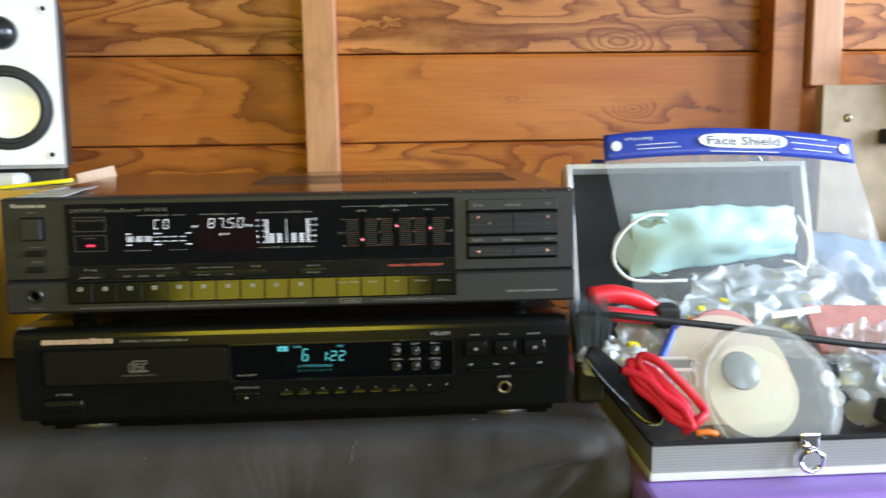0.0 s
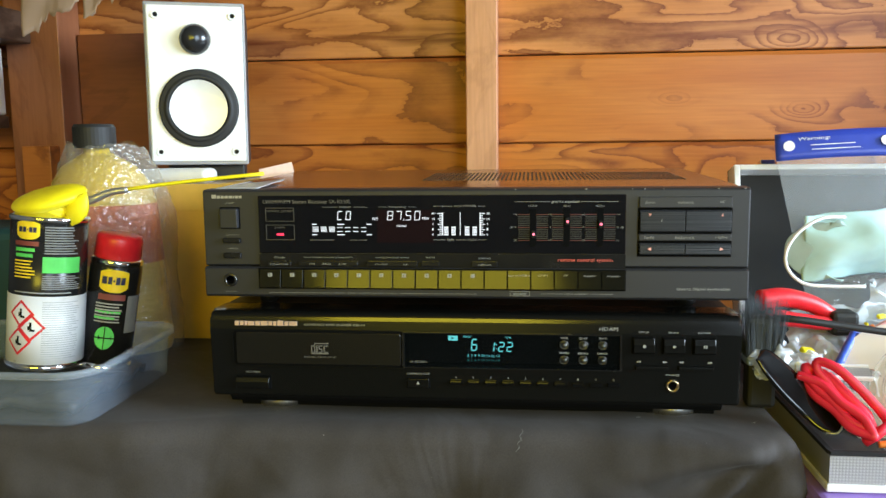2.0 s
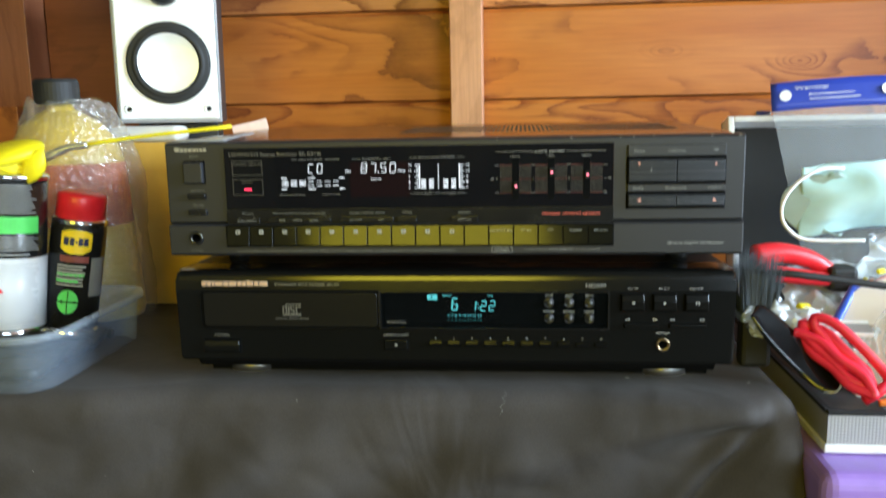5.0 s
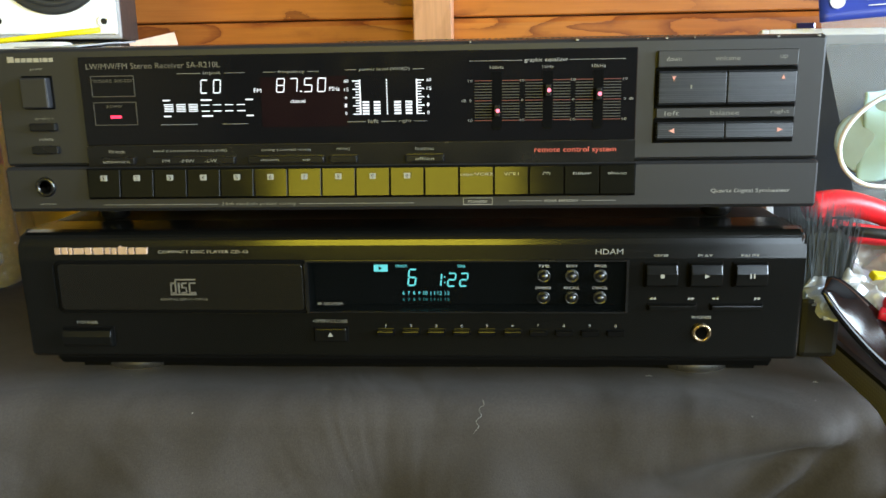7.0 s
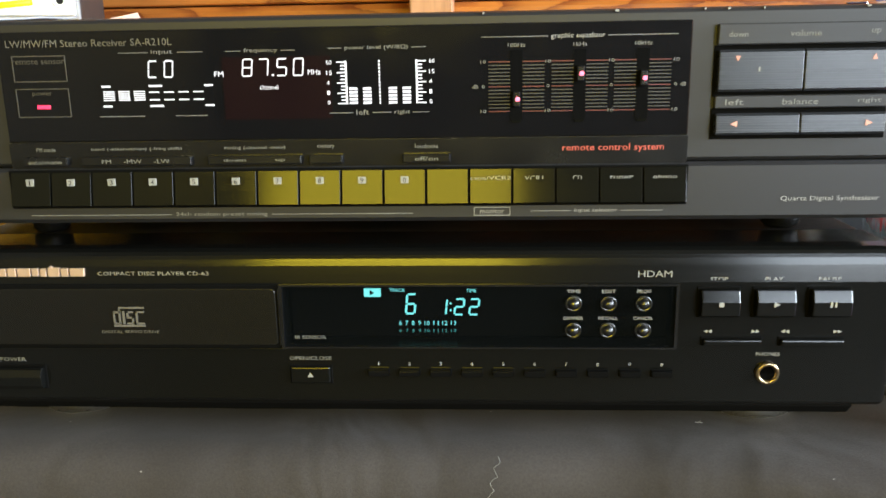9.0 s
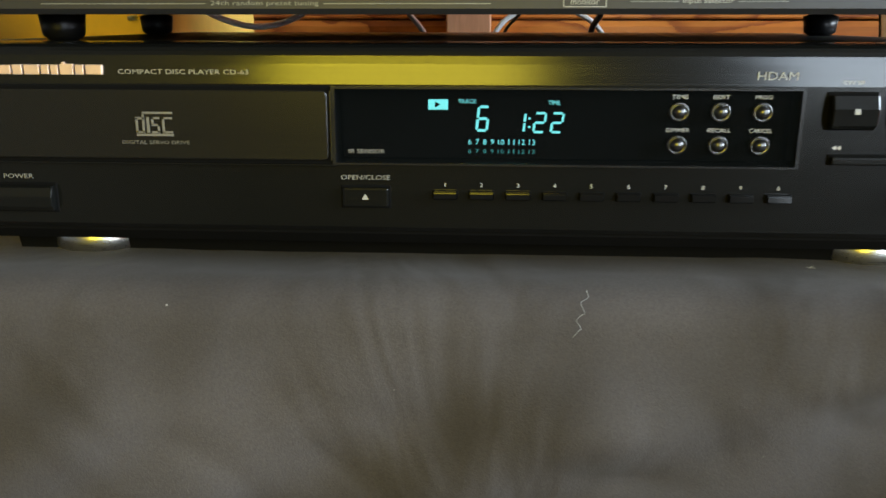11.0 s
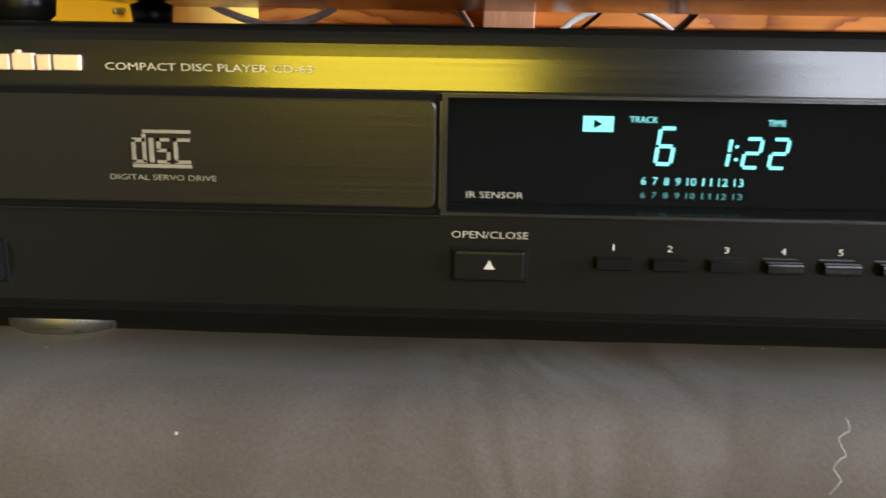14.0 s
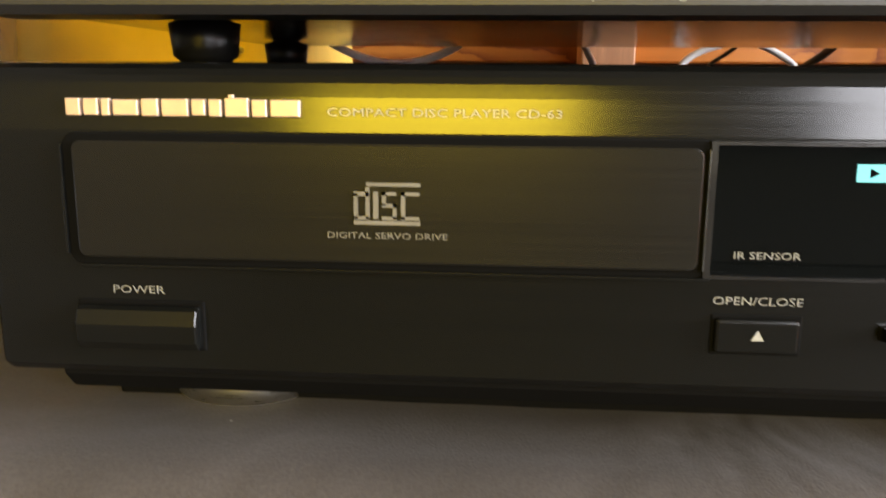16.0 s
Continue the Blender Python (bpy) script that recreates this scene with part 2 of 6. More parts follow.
    colour = blend(0.7, colour, ramp(grain, (0.3, (0.80, 0.76, 0.72)), (0.65, (1, 1, 1))), "MULTIPLY")
    l.new(colour, b.inputs["Base Color"])
    b.inputs["Roughness"].default_value, b.inputs["Specular IOR Level"].default_value = 0.42, 0.28
    bp = n.new("ShaderNodeBump")
    bp.inputs["Strength"].default_value, bp.inputs["Distance"].default_value = 0.25, 0.0006
    l.new(grain, bp.inputs["Height"])
    l.new(bp.outputs[0], b.inputs["Normal"])
    return m


def cloth_material(name, colour):
    m, n, l, b = nodes_of(name)
    tc = n.new("ShaderNodeTexCoord")

    def field(scale, detail, distort=0.0, kind="ShaderNodeTexNoise"):
        t = n.new(kind)
        t.inputs["Scale"].default_value = scale
        if kind == "ShaderNodeTexNoise":
            t.inputs["Detail"].default_value, t.inputs["Distortion"].default_value = detail, distort
        l.new(tc.outputs["Object"], t.inputs["Vector"])
        return t

    def ramp(src, p0, c0, p1, c1):
        r = n.new("ShaderNodeValToRGB")
        e = r.color_ramp.elements
        e[0].position, e[0].color, e[1].position, e[1].color = p0, (*c0, 1), p1, (*c1, 1)
        l.new(src, r.inputs[0])
        return r.outputs[0]

    def blend(a, c, mode):
        x = n.new("ShaderNodeMix")
        x.data_type, x.blend_type = "RGBA", mode
        x.inputs[0].default_value = 1
        l.new(a, x.inputs[6])
        l.new(c, x.inputs[7])
        return x.outputs[2]

    worn = ramp(field(11, 7).outputs[0], 0.3, [c * 0.78 for c in colour], 0.7, [c * 1.25 for c in colour])
    slub = ramp(field(900, 2).outputs[0], 0.3, (0.88, 0.88, 0.88), 0.7, (1.1, 1.1, 1.1))
    lint = ramp(field(60, 0, kind="ShaderNodeTexVoronoi").outputs["Distance"], 0.014, (0.26, 0.25, 0.24), 0.032, (0, 0, 0))
    few = ramp(field(33, 2).outputs[0], 0.47, (0, 0, 0), 0.53, (1, 1, 1))
    l.new(blend(blend(worn, slub, "MULTIPLY"), blend(lint, few, "MULTIPLY"), "ADD"), b.inputs["Base Color"])
    weave, crease = n.new("ShaderNodeBump"), n.new("ShaderNodeBump")
    weave.inputs["Strength"].default_value, weave.inputs["Distance"].default_value = 0.25, 0.0005
    crease.inputs["Strength"].default_value, crease.inputs["Distance"].default_value = 0.4, 0.014
    l.new(field(1300, 2).outputs[0], weave.inputs["Height"])
    long_, fold = n.new("ShaderNodeMapping"), n.new("ShaderNodeTexNoise")
    long_.inputs["Scale"].default_value = (11, 9, 7)
    fold.inputs["Scale"].default_value, fold.inputs["Detail"].default_value, fold.inputs["Distortion"].default_value = 1.0, 3, 0.8
    l.new(tc.outputs["Object"], long_.inputs[0])
    l.new(long_.outputs[0], fold.inputs["Vector"])
    l.new(fold.outputs[0], crease.inputs["Height"])
    l.new(crease.outputs[0], weave.inputs["Normal"])
    l.new(weave.outputs[0], b.inputs["Normal"])
    b.inputs["Roughness"].default_value, b.inputs["Sheen Weight"].default_value = 0.8, 0.04
    b.inputs["Specular IOR Level"].default_value = 0.25
    return m


PLANK = timber("varnished_plank", (0.54, 0.190, 0.040), (0.42, 0.120, 0.017), (0.48, 0.23, 0.12), figure=0.75)
FLAME = shiplap("flame_plank", (0.61, 0.262, 0.095), (0.50, 0.172, 0.042), (0.165, 0.036, 0.010), 11.0, 1.25, ((0.405, 1.100, 0.011),), ((1.112, 0.0085, 0.9), (1.126, 0.004, 0.5)), (3.2, 13.0))
KNOTTY = shiplap("knotty_plank", (0.55, 0.190, 0.042), (0.45, 0.125, 0.016), (0.200, 0.046, 0.011), 8.0, 0.50, ((0.243, 1.024, 0.0065), (0.418, 1.007, 0.006)), (), (3.6, 9.0))
LOOPED = shiplap("looped_plank", (0.55, 0.198, 0.040), (0.46, 0.128, 0.016), (0.185, 0.040, 0.010), 9.0, 0.95, (), (), (4.2, 14.0))
STUD = timber("planed_stud", (0.66, 0.33, 0.185), (0.57, 0.255, 0.125), (0.5, 0.34, 0.24), along="z", figure=0.25)
RED_WOOD = timber("reddish_stained", (0.36, 0.135, 0.062), (0.27, 0.092, 0.040), (0.5, 0.36, 0.3), along="z", figure=0.3)
DARK_RED = timber("dark_red_panel", (0.22, 0.062, 0.024), (0.16, 0.042, 0.014), (0.5, 0.36, 0.3), figure=0.3)
BOARD = plain("tan_board", (0.42, 0.31, 0.20), 0.6, vary=0.18, scale=30)
CARD = plain("cardboard", (0.74, 0.46, 0.085), 0.8, vary=0.15, scale=20)
CLOTH = cloth_material("black_cloth", (0.053, 0.0462, 0.0436))
CASE_GREY = brushed("charcoal_paint", (0.024, 0.024, 0.027), 0.45, 0.1)
ROCKER = brushed("rocker_charcoal", (0.022, 0.024, 0.029), 0.26, 0.1)
TOP_BROWN = plain("painted_cover", (0.110, 0.038, 0.021), 0.16, 0.0, vary=0.14, scale=9, bump=0.06)
VENT = plain("vent_slot", (0.020, 0.011, 0.008), 0.5, bump=0)
BLACK_PAINT = brushed("black_brushed", (0.0045, 0.0047, 0.0042), 0.16, 0.0, drawn=0.3)
BLACK_PAINT.node_tree.nodes["Principled BSDF"].inputs["Specular IOR Level"].default_value = 0.42
BLACK_SATIN = plain("black_satin", (0.008, 0.008, 0.0085), 0.25, 0.0, bump=0.05)
DRAWER = brushed("drawer_black", (0.008, 0.0075, 0.0062), 0.20, 0.0, drawn=0.45)
DRAWER.node_tree.nodes["Principled BSDF"].inputs["Specular IOR Level"].default_value = 0.5
GLASS_BLACK = plain("smoked_window", (0.006, 0.006, 0.007), 0.06, 0.0, vary=0.05, bump=0.0)
SMOKED = clear("smoked_clear_window", (0.003, 0.004, 0.0045), 0.05, 0.45, gloss=0.16)
DARK_BOARD = plain("dark_boards", (0.06, 0.055, 0.05), 0.7, vary=0.2, scale=12)
GLASS_RED = plain("smoked_red_window", (0.012, 0.0055, 0.006), 0.06, 0.0, vary=0.05, bump=0.0)
KEY = brushed("preset_key", (0.007, 0.007, 0.005), 0.10, 0.0)
KEY.node_tree.nodes["Principled BSDF"].inputs["Specular IOR Level"].default_value = 0.18
INK = plain("pale_ink", (0.36, 0.36, 0.345), 0.5, bump=0)
NUMBER_KEY = brushed("number_key_black", (0.005, 0.005, 0.005), 0.09, 0.0)
NUMBER_KEY.node_tree.nodes["Principled BSDF"].inputs["Specular IOR Level"].default_value = 0.14
PLAYER_TOP = plain("player_cover", (0.006, 0.006, 0.006), 0.46, 0.0, bump=0.2)
PLAYER_TOP.node_tree.nodes["Principled BSDF"].inputs["Specular IOR Level"].default_value = 0.3
SCALE_INK = plain("scale_ink", (0.045, 0.043, 0.040), 0.5, bump=0)
FAINT_INK = plain("faint_ink", (0.07, 0.066, 0.06), 0.5, bump=0)
MARK_INK = plain("mark_ink", (0.15, 0.14, 0.12), 0.5, bump=0)
DIM_INK = plain("dim_ink", (0.22, 0.22, 0.21), 0.5, bump=0)
CREAM_INK = plain("cream_ink", (0.36, 0.33, 0.26), 0.5, bump=0)
DIM_RED = plain("dim_red_ink", (0.12, 0.020, 0.018), 0.5, bump=0)
RED_INK = plain("red_ink", (0.75, 0.13, 0.09), 0.5, bump=0)
PINK_INK = plain("pink_ink", (0.85, 0.38, 0.30), 0.5, bump=0)
GOLD = plain("gold_badge", (0.80, 0.56, 0.42), 0.42, 0.55, bump=0.1)
STEEL = brushed("brushed_steel", (0.62, 0.61, 0.58), 0.28, 1.0)
CHROME = plain("chrome", (0.82, 0.82, 0.80), 0.12, 1.0, bump=0)
BRASS = plain("brass_ring", (0.40, 0.30, 0.17), 0.3, 1.0, bump=0)
HOLE = plain("dark_hole", (0.003, 0.003, 0.003), 0.9, bump=0)
HOLE.node_tree.nodes["Principled BSDF"].inputs["Specular IOR Level"].default_value = 0.08
RUBBER = plain("black_rubber", (0.012, 0.012, 0.012), 0.6)
FOOT_RUBBER = plain("foot_rubber", (0.005, 0.005, 0.005), 0.35, bump=0.05)
FOOT_RUBBER.node_tree.nodes["Principled BSDF"].inputs["Specular IOR Level"].default_value = 0.25
VFD = glow("display_white", (0.86, 0.95, 1.0), 1.25)
CYAN = glow("display_cyan", (0.16, 0.92, 0.95), 2.6)
CYAN_DIM = glow("display_cyan_dim", (0.05, 0.5, 0.5), 1.2)
LED_RED = glow("led_red", (1.0, 0.03, 0.10), 2.2)
LED_PINK = glow("led_pink", (1.0, 0.16, 0.26), 2.6)
WHITE_PAINT = plain("white_baffle", (0.80, 0.80, 0.78), 0.35, vary=0.03, bump=0.05)
SILVER_TRIM = plain("silver_trim", (0.55, 0.55, 0.56), 0.3, 0.8)
KEY_METAL = plain("key_metal", (0.10, 0.10, 0.10), 0.3, 1.0, bump=0)
DARK_GREY = plain("dark_grey_plastic", (0.035, 0.036, 0.038), 0.45)
CONE = plain("white_cone", (0.80, 0.80, 0.79), 0.34, 0.35, vary=0.03, bump=0.05)
SPEAKER_TRIM = plain("grey_trim", (0.30, 0.30, 0.31), 0.45, bump=0.05)
DOME = plain("dark_dome", (0.05, 0.052, 0.055), 0.2, 0.6, bump=0)


# ---- mesh tools ----
def part(name, bm, material, parent=None, label="", smooth=False):
    me = bpy.data.meshes.new(name)
    bmesh.ops.recalc_face_normals(bm, faces=bm.faces)
    bm.to_mesh(me)
    bm.free()
    if smooth:
        for p in me.polygons:
            p.use_smooth = True
    me.materials.append(material)
    ob = new(name, me)
    if parent:
        ob.parent = parent
    if label:
        ob["label"] = label
    return ob


def thing(name, label, category, at=(0, 0, 0), group="", kind=""):
    ob = new(name)
    ob.empty_display_size = 0.02
    ob.location = at
    return tagged(ob, label, category, group, kind)


def add_box(bm, x0, x1, y0, y1, z0, z1, bevel=0.0, seg=2, m=None):
    vs = bmesh.ops.create_cube(bm, size=1)["verts"]
    for v in vs:
        v.co = Vector((x0 + (v.co.x + 0.5) * (x1 - x0), y0 + (v.co.y + 0.5) * (y1 - y0), z0 + (v.co.z + 0.5) * (z1 - z0)))
    if bevel:
        es = list({e for v in vs for e in v.link_edges})
        r = bmesh.ops.bevel(bm, geom=es, offset=bevel, segments=seg, profile=0.5, affect="EDGES")
        vs = list({v for f in r["faces"] for v in f.verts})
    if m is not None:
        bmesh.ops.transform(bm, matrix=m, verts=[v for v in vs if v.is_valid])
    return bm


def box(x0, x1, y0, y1, z0, z1, bevel=0.0, seg=2):
    return add_box(bmesh.new(), x0, x1, y0, y1, z0, z1, bevel, seg)


def round_plate(x0, x1, y0, y1, z0, z1, r, edge=0.0006):
    """A plate facing the front with round corners and a softened front edge."""
    bm = box(x0, x1, y0, y1, z0, z1)
    corners = [e for e in bm.edges if abs(e.verts[0].co.y - e.verts[1].co.y) > 1e-6]
    bmesh.ops.bevel(bm, geom=corners, offset=r, segments=5, profile=0.5, affect="EDGES")
    rim = [e for e in bm.edges if all(abs(v.co.y - y0) < 1e-7 for v in e.verts)]
    bmesh.ops.bevel(bm, geom=rim, offset=edge, segments=2, profile=0.5, affect="EDGES")
    return bm


def lathe(profile, n=40, m=None, bm=None, cap=True):
    """Turns (r, z) pairs round the z axis, then moves the result by m."""
    bm = bm or bmesh.new()
    rings = []
    for r, z in profile:
        rings.append([bm.verts.new((r * math.cos(2 * math.pi * i / n), r * math.sin(2 * math.pi * i / n), z)) for i in range(n)])
    for a, c in zip(rings, rings[1:]):
        for i in range(n):
            bm.faces.new((a[i], a[(i + 1) % n], c[(i + 1) % n], c[i]))
    for ring, end in ((rings[0], profile[0]), (rings[-1], profile[-1])):
        if cap and end[0] > 1e-5 and profile[0] != profile[-1]:
            bm.faces.new(ring)
    vs = [v for ring in rings for v in ring]
    if m is not None:
        bmesh.ops.transform(bm, matrix=m, verts=vs)
    bmesh.ops.remove_doubles(bm, verts=vs, dist=1e-6)
    return bm


def facing(x, y, z):
    """Turns a lathe's axis towards the front (-y)."""
    return Matrix.Translation((x, y, z)) @ Matrix.Rotation(radians(90), 4, "X")


def extrude_x(profile, x0, x1, bevel=0.0, seg=2):
    """A bar along x with the (y, z) outline given."""
    bm = bmesh.new()
    a = [bm.verts.new((x0, y, z)) for y, z in profile]
    c = [bm.verts.new((x1, y, z)) for y, z in profile]
    bm.faces.new(a)
    bm.faces.new(c)
    k = len(profile)
    for i in range(k):
        bm.faces.new((a[i], a[(i + 1) % k], c[(i + 1) % k], c[i]))
    if bevel:
        ends = [e for e in bm.edges if abs(e.verts[0].co.x - e.verts[1].co.x) < 1e-7]
        bmesh.ops.bevel(bm, geom=ends, offset=bevel, segments=seg, profile=0.5, affect="EDGES")
    return bm


def smooth_path(pts, per=8):
    """Catmull-Rom through the points."""
    p = [Vector(q) for q in pts]
    p = [p[0] * 2 - p[1]] + p + [p[-1] * 2 - p[-2]]
    out = []
    for i in range(1, len(p) - 2):
        for k in range(per):
            t = k / per
            out.append(0.5 * (2 * p[i] + (p[i + 1] - p[i - 1]) * t + (2 * p[i - 1] - 5 * p[i] + 4 * p[i + 1] - p[i + 2]) * t * t
                              + (3 * p[i] - p[i - 1] - 3 * p[i + 1] + p[i + 2]) * t ** 3))
    out.append(p[-2])
    return out


def tube(pts, r, n=10, per=8, bm=None, r_end=None):
    bm = bm or bmesh.new()
    path = smooth_path(pts, per) if per > 1 else [Vector(q) for q in pts]
    side, rings = Vector((0.3, 0.2, 1)).normalized(), []
    for i, p in enumerate(path):
        d = (path[min(i + 1, len(path) - 1)] - path[max(i - 1, 0)]).normalized()
        side = (side - d * side.dot(d)).normalized()
        other = d.cross(side)
        rr = r if r_end is None else r + (r_end - r) * i / (len(path) - 1)
        rings.append([bm.verts.new(p + (side * math.cos(2 * math.pi * k / n) + other * math.sin(2 * math.pi * k / n)) * rr) for k in range(n)])
    for a, c in zip(rings, rings[1:]):
        for k in range(n):
            bm.faces.new((a[k], a[(k + 1) % n], c[(k + 1) % n], c[k]))
    bm.faces.new(rings[0])
    bm.faces.new(rings[-1])
    return bm


def sheet(nx, ny, f, thick=0.0):
    """A surface f(u, v) -> point on a grid, with a thickness if given."""
    bm = bmesh.new()
    g = [[bm.verts.new(f(i / nx, j / ny)) for j in range(ny + 1)] for i in range(nx + 1)]
    for i in range(nx):
        for j in range(ny):
            bm.faces.new((g[i][j], g[i + 1][j], g[i + 1][j + 1], g[i][j + 1]))
    if thick:
        bm.normal_update()
        bmesh.ops.solidify(bm, geom=bm.faces[:], thickness=thick)
    return bm


def words(text, x0, x1, z, h, y, material, parent, tilt=0.0, m=None, name="lettering", lift=0.0002):
    """Lettering that fills x0..x1 at height z (its middle), h tall, on a face towards -y."""
    c = bpy.data.curves.new("lettering", "FONT")
    c.body, c.size, c.extrude = text, 1.0, 0.0
    c.resolution_u = 2
    tmp = bpy.data.objects.new("lettering", c)
    me = bpy.data.meshes.new_from_object(tmp)
    bpy.data.objects.remove(tmp)
    bpy.data.curves.remove(c)
    co = np.array([v.co[:] for v in me.vertices])
    lo, hi = co.min(0), co.max(0)
    flip = pose(0, 0, 0, 90 - tilt, 0, 0)
    base = m if m is not None else Matrix.Translation(((x0 + x1) / 2, y - lift, z))
    for v in me.vertices:
        p = Vector(((v.co.x - (lo[0] + hi[0]) / 2) * (x1 - x0) / (hi[0] - lo[0]), (v.co.y - (lo[1] + hi[1]) / 2) * h / (hi[1] - lo[1]), 0))
        v.co = base @ (flip @ p if m is None else p)
    me.materials.append(material)
    ob = new(name, me)
    ob.parent = parent
    return ob


def bars(spans, z, h, y, material, parent, name="mark", d=0.0003):
    """Flat printed bars: spans of (x0, x1) at one height, in one mesh."""
    bm = bmesh.new()
    for x0, x1 in spans:
        add_box(bm, x0, x1, y - d, y, z - h / 2, z + h / 2)
    return tagged(part(name, bm, material, parent), kind="stuff")


SEGMENTS = {"0": "abcdef", "1": "bc", "2": "abged", "3": "abgcd", "5": "afgcd", "6": "afgedc", "7": "abc", "8": "abcdefg", "C": "afed", "D": "abcdef"}


def digit(bm, ch, x, z, w, h, y, t, slant=0.1):
    """One seven-segment figure with its middle at x, z."""
    def bar(x0, z0, x1, z1, wide):
        a, c = Vector((x0, 0, z0)), Vector((x1, 0, z1))
        n_ = (c - a).normalized()
        s = Vector((n_.z, 0, -n_.x)) * wide / 2
        a, c = a + n_ * t * 0.3, c - n_ * t * 0.3
        q = [a + s, c + s, c - s, a - s]
        vs = [bm.verts.new((x + p.x + slant * p.z, y, z + p.z)) for p in q]
        bm.faces.new(vs)
    u, v = w / 2, h / 2
    lines = {"a": (-u, v, u, v), "b": (u, v, u, 0), "c": (u, 0, u, -v), "d": (-u, -v, u, -v), "e": (-u, 0, -u, -v), "f": (-u, v, -u, 0), "g": (-u, 0, u, 0)}
    for s in SEGMENTS[ch]:
        bar(*lines[s], t)


# ---- the shed ----
TABLE = 0.742
def shell(name, bm, material, label, category):
    return tagged(part(name, bm, material), label, category, kind="structure")


shell("floor", box(-1.0, 2.5, -2.7, 0.7, -0.05, 0.0), DARK_BOARD, "bare dark board floor of a garden shed", "floor")
shell("ceiling", box(-1.0, 2.5, -2.7, 0.7, 2.25, 2.30), DARK_BOARD, "plain boarded shed ceiling", "ceiling")
shell("wall_left", box(-1.05, -0.95, -2.7, 0.7, 0.0, 2.25), DARK_BOARD, "dark timber side wall", "wall")
bm = bmesh.new()
for y0, y1, z0, z1 in ((-2.7, -1.15, 0.0, 2.25), (-1.15, 0.15, 0.0, 0.95), (-1.15, 0.15, 1.95, 2.25), (0.15, 0.7, 0.0, 2.25)):
    add_box(bm, 2.45, 2.5, y0, y1, z0, z1)
shell("wall_right", bm, PLANK, "varnished timber side wall", "wall")
bm = bmesh.new()
for x0, x1, z0, z1 in ((-0.95, -0.795, 0.0, 2.25), (-0.795, 0.135, 0.0, 1.145), (-0.795, 0.135, 1.795, 2.25), (0.135, 1.0, 0.0, 2.25), (1.0, 2.3, 0.0, 0.75), (1.0, 2.3, 2.2, 2.25), (2.3, 2.45, 0.0, 2.25)):
    add_box(bm, x0, x1, -2.70, -2.60, z0, z1)
shell("wall_front", bm, DARK_BOARD, "timber wall with two openings to the daylight", "wall")

# back wall: overlapping boards on a backing
back = shell("wall_back", box(-0.95, 2.45, 0.575, 0.62, 0.0, 2.25), PLANK, "orange-brown varnished shiplap board wall", "wall")
SEAM = 0.964
for i in range(-7, 11):
    z0 = SEAM + i * 0.123
    if z0 > 2.12:
        break
    prof = [(0.575, z0 + 0.0015), (0.5515, z0 + 0.0015), (0.550, z0 + 0.003), (0.550, z0 + 0.117), (0.553, z0 + 0.1225), (0.575, z0 + 0.1225)]
    part("plank", extrude_x(prof, -0.95, 2.45), FLAME if i == 1 else KNOTTY if i == 0 else LOOPED, back)

def stud(x0, x1, y0, z0, z1, material=STUD, label="upright planed softwood wall stud"):
    return shell("trim", box(x0, x1, y0, 0.5492 if y0 > 0.47 else 0.4895, z0, z1, 0.0015), material, label, "stud")

stud(-0.044, -0.001, 0.505, 0.0, 2.25)
stud(0.60, 0.645, 0.505, 0.0, 2.25, PLANK)
stud(0.648, 0.69, 0.49, 1.035, 2.25)
stud(-0.702, -0.622, 0.49, 0.0, 2.25, RED_WOOD, "reddish-brown stained upright post")
stud(-0.674, -0.631, 0.465, 0.0, 0.968, PLANK)

